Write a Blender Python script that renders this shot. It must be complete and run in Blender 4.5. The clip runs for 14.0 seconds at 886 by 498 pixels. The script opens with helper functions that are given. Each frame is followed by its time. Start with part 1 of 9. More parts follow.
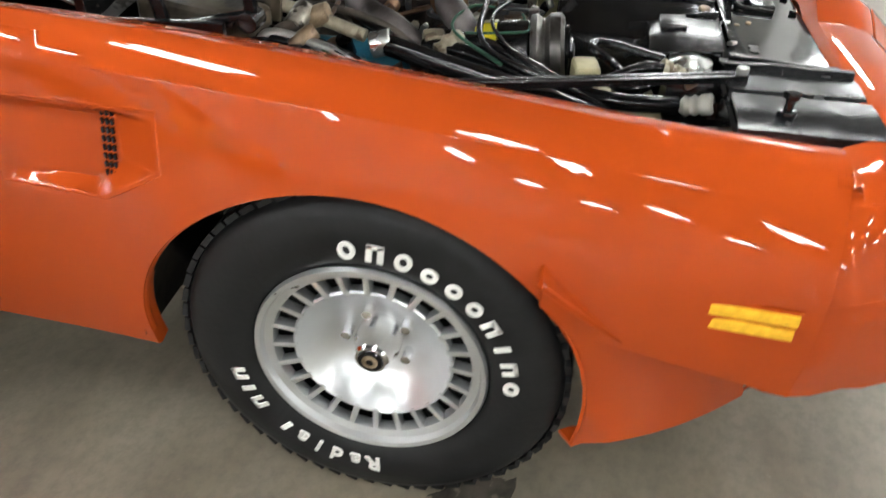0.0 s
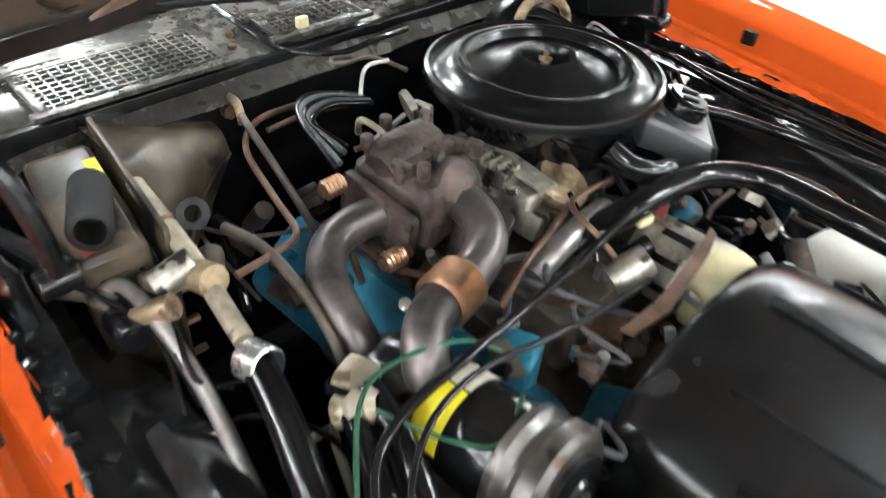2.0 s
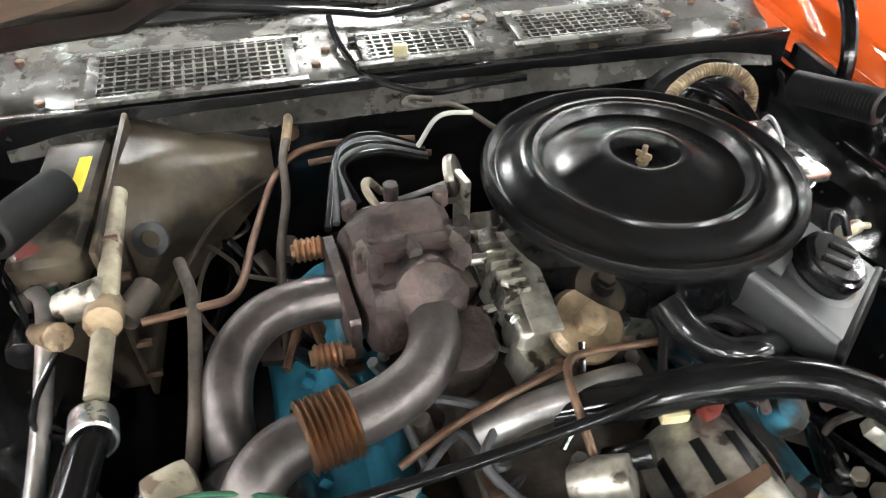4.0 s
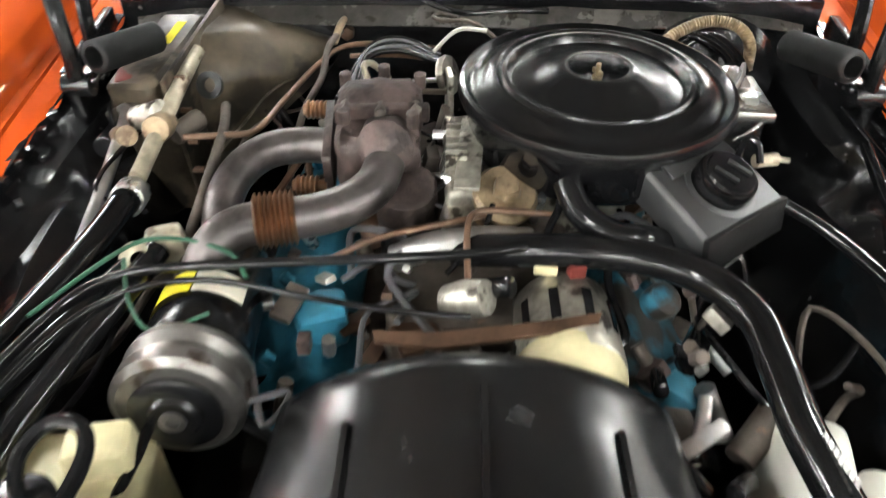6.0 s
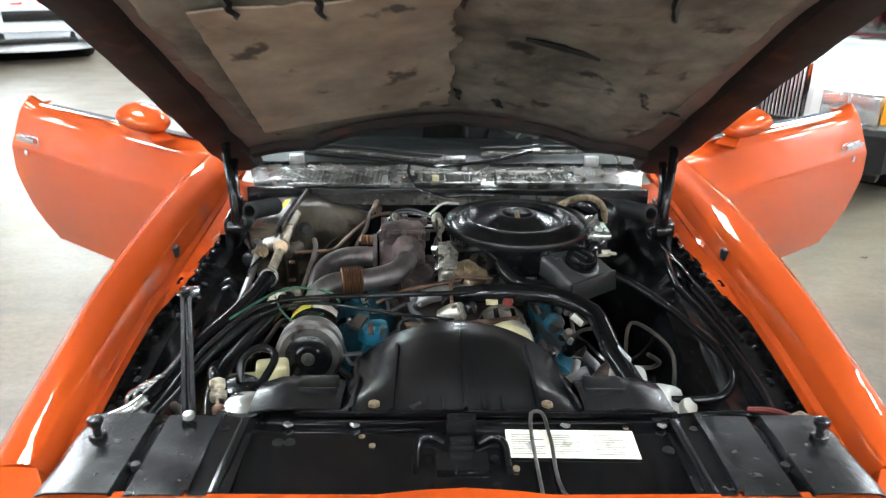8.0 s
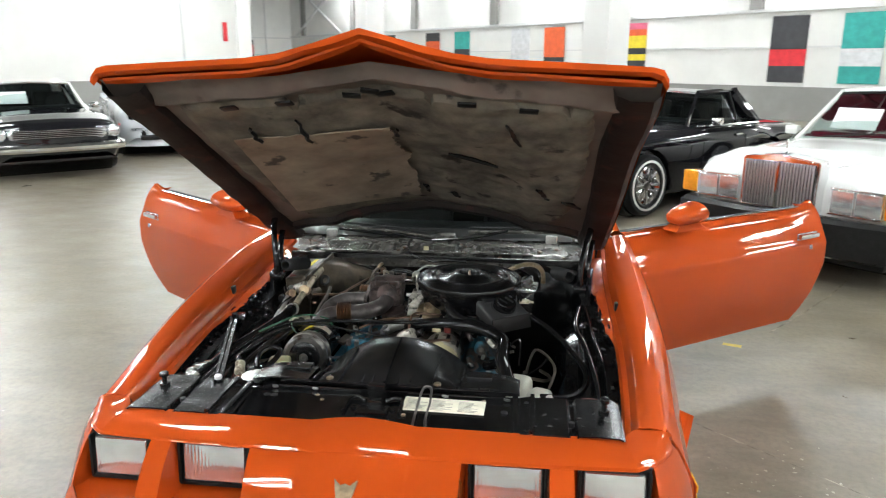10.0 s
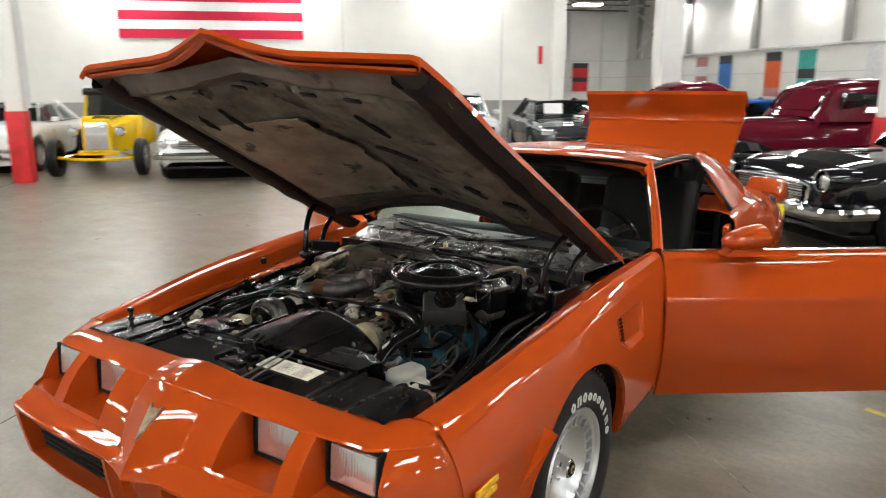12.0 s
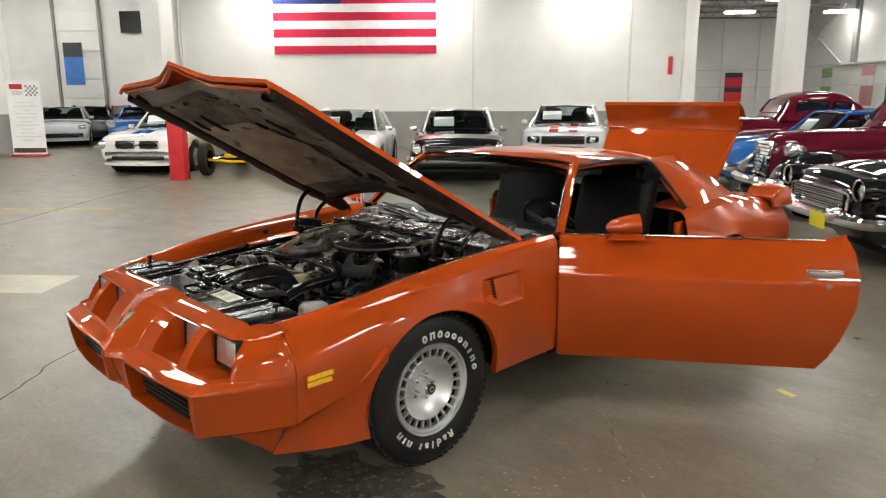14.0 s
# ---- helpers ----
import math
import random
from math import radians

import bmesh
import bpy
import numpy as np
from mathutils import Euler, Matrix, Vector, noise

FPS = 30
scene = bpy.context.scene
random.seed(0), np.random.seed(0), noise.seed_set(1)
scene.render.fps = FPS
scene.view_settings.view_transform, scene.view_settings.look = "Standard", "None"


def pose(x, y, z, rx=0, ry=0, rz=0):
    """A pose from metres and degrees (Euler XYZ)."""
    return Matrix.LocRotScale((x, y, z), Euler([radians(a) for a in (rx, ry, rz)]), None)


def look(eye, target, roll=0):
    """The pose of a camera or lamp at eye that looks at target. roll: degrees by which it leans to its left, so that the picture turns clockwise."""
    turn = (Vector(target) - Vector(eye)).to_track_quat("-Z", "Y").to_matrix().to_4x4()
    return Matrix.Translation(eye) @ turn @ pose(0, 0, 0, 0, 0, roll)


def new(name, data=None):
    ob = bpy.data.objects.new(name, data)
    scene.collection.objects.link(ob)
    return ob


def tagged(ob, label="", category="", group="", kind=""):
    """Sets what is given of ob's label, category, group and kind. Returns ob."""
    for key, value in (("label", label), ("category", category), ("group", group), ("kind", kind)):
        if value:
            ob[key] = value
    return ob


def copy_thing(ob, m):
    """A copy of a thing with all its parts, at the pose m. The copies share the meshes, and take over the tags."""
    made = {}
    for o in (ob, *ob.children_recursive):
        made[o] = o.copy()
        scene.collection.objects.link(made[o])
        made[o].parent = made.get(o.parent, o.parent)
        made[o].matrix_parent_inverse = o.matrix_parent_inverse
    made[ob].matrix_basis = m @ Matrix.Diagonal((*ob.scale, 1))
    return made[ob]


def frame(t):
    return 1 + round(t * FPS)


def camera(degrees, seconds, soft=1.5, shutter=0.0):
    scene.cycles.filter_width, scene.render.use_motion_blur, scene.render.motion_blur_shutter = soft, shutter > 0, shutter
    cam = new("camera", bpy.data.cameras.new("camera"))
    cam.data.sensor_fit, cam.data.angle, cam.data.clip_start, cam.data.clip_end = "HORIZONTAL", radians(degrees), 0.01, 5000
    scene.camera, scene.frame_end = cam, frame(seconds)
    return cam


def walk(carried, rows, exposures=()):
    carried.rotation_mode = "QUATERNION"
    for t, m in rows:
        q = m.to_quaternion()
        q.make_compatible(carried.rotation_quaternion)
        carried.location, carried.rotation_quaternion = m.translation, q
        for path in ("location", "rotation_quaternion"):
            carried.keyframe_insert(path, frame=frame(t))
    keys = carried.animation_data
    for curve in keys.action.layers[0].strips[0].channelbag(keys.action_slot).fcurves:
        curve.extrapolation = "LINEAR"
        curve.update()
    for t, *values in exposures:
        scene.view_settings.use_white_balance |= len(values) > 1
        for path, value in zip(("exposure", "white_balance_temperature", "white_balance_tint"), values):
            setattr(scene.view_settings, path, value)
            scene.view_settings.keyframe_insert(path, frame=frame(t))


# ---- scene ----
cam = camera(62.9, 14.0, soft=1.1, shutter=0.4)
PATH = [
    (0, look((-1.731, -0.288, 1.253), (-0.146, 0.038, 0.079), 0.5)),
    (0.5, look((-1.544, -0.393, 1.321), (-0.004, 0.047, 0.122), 2.3)),
    (1, look((-1.218, -0.416, 1.312), (0.234, 0.273, 0.122), 2.8)),
    (1.5, look((-0.991, -0.497, 1.356), (0.342, 0.394, 0.16), 3.1)),
    (2, look((-0.733, -0.433, 1.395), (0.386, 0.64, 0.142), 3.4)),
    (2.2, look((-0.652, -0.396, 1.380), (0.428, 0.762, 0.15), 3.1)),
    (4.3, look((-0.174, -0.426, 1.383), (0.145, 1.062, 0.086), 0.5)),
    (4.5, look((-0.099, -0.395, 1.384), (0.156, 1.099, 0.078), 0.5)),
    (5, look((0.021, -0.376, 1.394), (0.125, 1.126, 0.075), 0.4)),
    (5.5, look((0.017, -0.508, 1.392), (0.03, 0.994, 0.071), 0.5)),
    (6, look((-0.023, -0.721, 1.389), (-0.049, 0.789, 0.078), 0.3)),
    (6.5, look((-0.071, -0.943, 1.43), (-0.086, 0.569, 0.12), 0.5)),
    (7, look((-0.089, -1.144, 1.463), (-0.081, 0.446, 0.25), 0.4)),
    (7.5, look((-0.047, -1.392, 1.507), (-0.024, 0.339, 0.506), 0.4)),
    (8, look((-0.054, -1.649, 1.54), (-0.022, 0.212, 0.809), 0.7)),
    (8.5, look((-0.04, -1.981, 1.54), (-0.017, -0.087, 0.898), 0.6)),
    (9, look((0.006, -2.238, 1.622), (0.02, -0.332, 1.017), 0.5)),
    (9.2, look((0.055, -2.312, 1.685), (0.053, -0.396, 1.114), 0.3)),
    (10.25, look((0.58, -2.421, 1.685), (0.22, -0.512, 1.191), 0.3)),
    (11.3, look((1.223, -2.25, 1.648), (0.469, -0.454, 1.191), 0.4)),
    (11.5, look((1.385, -2.22, 1.626), (0.533, -0.466, 1.187), 0.1)),
    (12, look((1.752, -2.049, 1.602), (0.652, -0.438, 1.163), -0.1)),
    (12.5, look((2.128, -1.923, 1.589), (0.769, -0.52, 1.154), -0.2)),
    (13, look((2.476, -1.921, 1.605), (1.037, -0.6, 1.174), -0.2)),
    (13.5, look((2.821, -1.929, 1.619), (1.376, -0.615, 1.19), -0.2)),
    (14, look((3.088, -2.004, 1.61), (1.663, -0.662, 1.199), -0.2)),
]
EXPOSURES = [(0.0, 0.46, 6400, 10), (1.0, 0.80, 6450, 10), (2.2, 1.7, 6200, 10), (4.3, 1.75, 6500, 10), (5.0, 1.75, 6600, 10), (5.5, 1.82, 6600, 10), (6.5, 1.82, 6400, 10), (7.5, 1.42, 6050, 8), (8.5, 0.82, 5950, 8), (9.2, 0.62, 6050, 8), (11.3, 0.05, 6550, 10), (12.5, -0.10, 6750, 11), (14.0, -0.22, 6900, 11)]
walk(cam, PATH, EXPOSURES)

# ---- light ----
world = bpy.data.worlds.new("world")
world.use_nodes = True
world.node_tree.nodes["Background"].inputs[0].default_value = (0.9, 0.95, 1.0, 1)
world.node_tree.nodes["Background"].inputs[1].default_value = 0.03
scene.world = world
LAMP_POWER = 60.0


# ---- materials ----
def mat(name, col, rough=0.5, metal=0.0, var=0.0, scale=8.0, bump=0.0, bscale=60.0, coat=0.0, col2=None, spots=None, detail=4.0, spec=None):
    m = bpy.data.materials.new(name)
    m.use_nodes = True
    nt = m.node_tree
    p = nt.nodes["Principled BSDF"]
    p.inputs["Roughness"].default_value = rough
    p.inputs["Metallic"].default_value = metal
    p.inputs["Coat Weight"].default_value = coat
    p.inputs["Coat Roughness"].default_value = 0.03
    p.inputs["Specular IOR Level"].default_value = spec if spec is not None else 0.12 if coat else 0.5 if rough < 0.3 or metal > 0.3 else 0.25
    c = (*col, 1)
    p.inputs["Base Color"].default_value = c
    tc = nt.nodes.new("ShaderNodeTexCoord")
    if var or col2:
        n = nt.nodes.new("ShaderNodeTexNoise")
        n.inputs["Scale"].default_value = scale
        n.inputs["Detail"].default_value = detail
        n.inputs["Roughness"].default_value = 0.62
        nt.links.new(tc.outputs["Object"], n.inputs["Vector"])
        r = nt.nodes.new("ShaderNodeValToRGB")
        d = col2 if col2 else tuple(max(0, v * (1 - var)) for v in col)
        e = col if col2 else tuple(min(1, v * (1 + var)) for v in col)
        r.color_ramp.elements[0].position, r.color_ramp.elements[1].position = 0.36, 0.66
        r.color_ramp.elements[0].color = (*d, 1)
        r.color_ramp.elements[1].color = (*e, 1)
        nt.links.new(n.outputs["Fac"], r.inputs["Fac"])
        out = r.outputs["Color"]
        if spots:
            n2 = nt.nodes.new("ShaderNodeTexNoise")
            n2.inputs["Scale"].default_value = spots[1]
            n2.inputs["Detail"].default_value = 6
            nt.links.new(tc.outputs["Object"], n2.inputs["Vector"])
            r2 = nt.nodes.new("ShaderNodeValToRGB")
            r2.color_ramp.elements[0].position, r2.color_ramp.elements[1].position = spots[2], spots[2] + 0.06
            nt.links.new(n2.outputs["Fac"], r2.inputs["Fac"])
            mx = nt.nodes.new("ShaderNodeMix")
            mx.data_type = "RGBA"
            nt.links.new(r2.outputs["Color"], mx.inputs[0])
            nt.links.new(out, mx.inputs[6])
            mx.inputs[7].default_value = (*spots[0], 1)
            out = mx.outputs[2]
        nt.links.new(out, p.inputs["Base Color"])
        rr = nt.nodes.new("ShaderNodeMapRange")
        rr.inputs["To Min"].default_value = max(0.02, rough * 0.75)
        rr.inputs["To Max"].default_value = min(1.0, rough * 1.25)
        nt.links.new(n.outputs["Fac"], rr.inputs["Value"])
        nt.links.new(rr.outputs["Result"], p.inputs["Roughness"])
    if bump:
        b = nt.nodes.new("ShaderNodeBump")
        b.inputs["Strength"].default_value = bump
        b.inputs["Distance"].default_value = 0.004
        nb = nt.nodes.new("ShaderNodeTexNoise")
        nb.inputs["Scale"].default_value = bscale
        nb.inputs["Detail"].default_value = 5
        nt.links.new(tc.outputs["Object"], nb.inputs["Vector"])
        nt.links.new(nb.outputs["Fac"], b.inputs["Height"])
        nt.links.new(b.outputs["Normal"], p.inputs["Normal"])
    return m


def glow(name, col, power):
    m = bpy.data.materials.new(name)
    m.use_nodes = True
    p = m.node_tree.nodes["Principled BSDF"]
    p.inputs["Base Color"].default_value = (0.8, 0.8, 0.8, 1)
    p.inputs["Emission Color"].default_value = (*col, 1)
    p.inputs["Emission Strength"].default_value = power
    return m


def glass_mat(name, col=(0.8, 0.9, 0.88), alpha=0.25, rough=0.02):
    m = bpy.data.materials.new(name)
    m.use_nodes = True
    nt = m.node_tree
    nt.nodes.clear()
    out = nt.nodes.new("ShaderNodeOutputMaterial")
    tr = nt.nodes.new("ShaderNodeBsdfTransparent")
    tr.inputs[0].default_value = (*col, 1)
    gl = nt.nodes.new("ShaderNodeBsdfGlossy")
    gl.inputs["Roughness"].default_value = rough
    fr = nt.nodes.new("ShaderNodeFresnel")
    fr.inputs[0].default_value = 1.5
    mx = nt.nodes.new("ShaderNodeMixShader")
    nt.links.new(fr.outputs[0], mx.inputs[0])
    nt.links.new(tr.outputs[0], mx.inputs[1])
    nt.links.new(gl.outputs[0], mx.inputs[2])
    nt.links.new(mx.outputs[0], out.inputs[0])
    return m


M = {}
M["orange"] = mat("orange_paint", (0.41, 0.057, 0.0075), 0.42, 0.14, var=0.02, scale=3, coat=0.78, spec=0.0)
M["orange_in"] = mat("orange_inner", (0.52, 0.070, 0.010), 0.20, 0.05, var=0.1, scale=6, coat=0.9, bump=0.6, bscale=26, spots=((0.06, 0.05, 0.045), 22, 0.70))
M["black_gloss"] = mat("black_gloss", (0.004, 0.004, 0.0045), 0.09, 0.0, var=0.3, scale=10, bump=0.22, bscale=9, spec=0.5)
M["black_sat"] = mat("black_satin", (0.006, 0.006, 0.0065), 0.20, 0.0, var=0.4, scale=9, bump=0.3, bscale=34, spots=((0.05, 0.045, 0.04), 34, 0.71), spec=0.5)
# pale spots are scuffs, and also paint grey sheen on the inner fenders
M["black_worn_sheen"] = mat("black_worn_sheen", (0.006, 0.006, 0.0065), 0.19, 0.0, var=0.4, scale=12, bump=0.6, bscale=15, spots=((0.07, 0.068, 0.066), 60, 0.69), spec=0.55)
M["plate_worn"] = mat("scuffed_black_plate", (0.007, 0.007, 0.0075), 0.25, 0.0, var=0.6, scale=16, bump=0.5, bscale=18, spots=((0.06, 0.058, 0.056), 46, 0.66), spec=0.42)
M["cowl"] = mat("cowl_worn", (0.085, 0.080, 0.073), 0.27, 0.35, var=0.5, scale=14, bump=0.5, bscale=18, spots=((0.032, 0.026, 0.021), 48, 0.62), detail=8.0)
M["rubber"] = mat("rubber", (0.009, 0.009, 0.009), 0.42, 0.0, var=0.3, scale=25, bump=0.1, bscale=120)
M["hose"] = mat("hose_rubber", (0.006, 0.006, 0.0065), 0.15, 0.0, spec=0.32, var=0.4, scale=14, bump=0.08, bscale=60)
M["tyre"] = mat("tyre_rubber", (0.010, 0.010, 0.0105), 0.48, 0.0, var=0.25, scale=20, bump=0.15, bscale=90)
M["white_let"] = mat("raised_white_lettering", (0.72, 0.71, 0.68), 0.6, 0.0, var=0.06, scale=40)
M["alloy"] = mat("painted_alloy", (0.66, 0.67, 0.68), 0.30, 0.85, var=0.05, scale=10)
M["chrome"] = mat("chrome", (0.78, 0.78, 0.79), 0.09, 1.0)
M["steel"] = mat("bare_steel", (0.42, 0.41, 0.40), 0.36, 0.9, var=0.35, scale=14, bump=0.15, bscale=50)
M["alu"] = mat("cast_aluminium", (0.34, 0.32, 0.275), 0.36, 0.7, var=0.5, scale=22, bump=0.5, bscale=60, spots=((0.05, 0.042, 0.034), 30, 0.56))
M["zinc"] = mat("plated_zinc", (0.62, 0.62, 0.60), 0.27, 0.95, var=0.2, scale=10)
M["pipe"] = mat("heat_stained_pipe", (0.100, 0.088, 0.085), 0.38, 0.7, var=0.55, scale=11, bump=0.3, bscale=80, spots=((0.22, 0.09, 0.05), 16, 0.70))
M["castiron"] = mat("cast_iron", (0.066, 0.046, 0.042), 0.55, 0.35, var=0.6, scale=16, bump=0.9, bscale=70, spots=((0.030, 0.022, 0.020), 22, 0.56))
M["copper"] = mat("bronze_bellows", (0.30, 0.18, 0.11), 0.32, 0.9, var=0.3, scale=20)
M["rustline"] = mat("coppery_line", (0.12, 0.070, 0.045), 0.45, 0.6, var=0.4, scale=20)
M["blue"] = mat("engine_blue", (0.028, 0.16, 0.24), 0.42, 0.0, var=0.35, scale=10, bump=0.25, bscale=40, spots=((0.06, 0.05, 0.04), 12, 0.62))
# darker blue with more brown spots, for the right valve cover and fuel pump
M["blue_dark"] = mat("engine_blue_dark", (0.020, 0.095, 0.135), 0.5, 0.0, var=0.5, scale=14, bump=0.4, bscale=40, spots=((0.030, 0.025, 0.021), 10, 0.50))
M["dirty"] = mat("grimy_metal", (0.075, 0.062, 0.052), 0.6, 0.3, var=0.5, scale=14, bump=0.5, bscale=45, spots=((0.2, 0.13, 0.08), 20, 0.66))
M["tan"] = mat("tan_plated", (0.27, 0.20, 0.125), 0.42, 0.5, var=0.45, scale=22, bump=0.2, bscale=50, spots=((0.12, 0.08, 0.05), 34, 0.60))
M["snorkel"] = mat("satin_snorkel", (0.030, 0.030, 0.031), 0.40, 0.0, var=0.25, scale=16, bump=0.06, bscale=40, spec=0.9)
M["cream"] = mat("aged_cream_plastic", (0.52, 0.47, 0.28), 0.40, 0.0, var=0.2, scale=14, bump=0.15, bscale=20)
M["whiteplas"] = mat("white_plastic", (0.56, 0.55, 0.49), 0.38, 0.0, var=0.08, scale=9)
M["heater"] = mat("grey_brown_case", (0.070, 0.056, 0.040), 0.34, 0.1, var=0.6, scale=9, bump=0.5, bscale=22, spots=((0.018, 0.015, 0.012), 10, 0.54))
M["yellow"] = mat("yellow_label", (0.78, 0.66, 0.03), 0.5)
M["amber"] = mat("amber_lens", (0.82, 0.30, 0.015), 0.15, 0.0, var=0.1, scale=30, coat=0.5)
M["marker"] = mat("marker_lens", (0.80, 0.44, 0.03), 0.2, 0.0, var=0.15, scale=60, coat=0.5)
M["red"] = mat("red_paint", (0.55, 0.03, 0.035), 0.4, 0.0, var=0.12, scale=5)
M["aged_line"] = mat("aged_metal_line", (0.34, 0.30, 0.225), 0.40, 0.3, var=0.4, scale=18, spots=((0.12, 0.09, 0.06), 26, 0.58))
M["faded_red"] = mat("faded_red", (0.11, 0.022, 0.018), 0.5, var=0.3, scale=20)
M["shroud"] = mat("shroud_plastic", (0.008, 0.008, 0.0085), 0.24, 0.0, var=0.5, scale=6, bump=0.10, bscale=9, spec=0.45, spots=((0.024, 0.024, 0.025), 9, 0.60))
M["lid_paint"] = mat("black_lid_paint", (0.006, 0.006, 0.0065), 0.23, 0.0, var=0.3, scale=18, bump=0.05, bscale=70, spec=0.42)
M["green"] = mat("green_wire", (0.016, 0.065, 0.036), 0.5)
M["pulley"] = mat("worn_pulley_steel", (0.13, 0.122, 0.115), 0.33, 0.8, var=0.4, scale=16, bump=0.15, bscale=50, spots=((0.05, 0.035, 0.026), 18, 0.60))
M["greywire"] = mat("grey_wire", (0.075, 0.075, 0.08), 0.45, var=0.2, scale=20)
M["paper"] = mat("aged_label_paper", (0.66, 0.63, 0.52), 0.6, 0.0, var=0.14, scale=14, spots=((0.30, 0.27, 0.2), 26, 0.68))
M["ink"] = mat("label_ink", (0.30, 0.29, 0.26), 0.7, var=0.3, scale=60)
M["insul"] = mat("hood_blanket", (0.235, 0.212, 0.172), 0.9, 0.0, var=0.45, scale=7, bump=1.0, bscale=22, col2=(0.085, 0.078, 0.066), spots=((0.030, 0.027, 0.025), 9, 0.62), detail=8.0)
M["inner_steel"] = mat("hood_inner_steel", (0.155, 0.130, 0.115), 0.5, 0.1, var=0.3, scale=4, bump=0.25, bscale=10, spots=((0.05, 0.042, 0.038), 7, 0.62))
M["rib_rust"] = mat("rusty_black_rib", (0.016, 0.012, 0.011), 0.6, 0.0, var=0.5, scale=7, bump=0.5, bscale=24, spots=((0.045, 0.016, 0.012), 9, 0.60))
M["insul2"] = mat("hood_bare_steel", (0.33, 0.265, 0.205), 0.45, 0.1, var=0.35, scale=5, bump=0.3, bscale=12, spots=((0.06, 0.05, 0.045), 9, 0.62))
M["lens"] = mat("headlamp_lens", (0.78, 0.79, 0.80), 0.10, 0.75, var=0.12, scale=10, coat=1.0)
lens_nt = M["lens"].node_tree
lens_tc, lens_wave, lens_cell, lens_add, lens_bump = [lens_nt.nodes.new(n) for n in ("ShaderNodeTexCoord", "ShaderNodeTexWave", "ShaderNodeTexVoronoi", "ShaderNodeMath", "ShaderNodeBump")]
lens_wave.inputs["Scale"].default_value, lens_cell.inputs["Scale"].default_value = 34.0, 26.0
lens_bump.inputs["Strength"].default_value, lens_bump.inputs["Distance"].default_value = 0.16, 0.003
for node in (lens_wave, lens_cell):
    lens_nt.links.new(lens_tc.outputs["Object"], node.inputs["Vector"])
lens_nt.links.new(lens_wave.outputs["Fac"], lens_add.inputs[0])
lens_nt.links.new(lens_cell.outputs["Distance"], lens_add.inputs[1])
lens_nt.links.new(lens_add.outputs[0], lens_bump.inputs["Height"])
lens_nt.links.new(lens_bump.outputs["Normal"], lens_nt.nodes["Principled BSDF"].inputs["Normal"])
M["glass"] = glass_mat("window_glass", (0.66, 0.76, 0.73))
M["car_glass"] = glass_mat("car_glass", (0.50, 0.60, 0.57))
M["glass_dark"] = mat("dark_window", (0.012, 0.014, 0.015), 0.06, 0.0, coat=1.0)
M["seat"] = mat("black_vinyl", (0.006, 0.006, 0.0065), 0.45, spec=0.12, var=0.3, scale=30, bump=0.2, bscale=90)
M["dashtan"] = mat("dash_tan", (0.30, 0.13, 0.05), 0.5, var=0.2, scale=12)
M["whitewall"] = mat("white_wall", (0.72, 0.715, 0.695), 0.75, 0.0, var=0.05, scale=0.7, bump=0.15, bscale=6)
M["greyband"] = mat("grey_band", (0.27, 0.265, 0.255), 0.7, 0.0, var=0.08, scale=1.2)
M["ceil"] = mat("dark_ceiling", (0.16, 0.155, 0.15), 0.8, 0.0, var=0.2, scale=0.8)
M["lamp"] = glow("lamp_glow", (0.962, 0.985, 0.955), LAMP_POWER)
M["lamphousing"] = mat("lamp_housing", (0.6, 0.6, 0.6), 0.5, var=0.05)
M["flagred"] = mat("flag_red", (0.52, 0.02, 0.055), 0.8, var=0.08, scale=3)
M["flagwhite"] = mat("flag_white", (0.78, 0.77, 0.78), 0.8, var=0.04, scale=3)
M["flagblue"] = mat("flag_blue", (0.03, 0.04, 0.16), 0.8, var=0.08, scale=3)


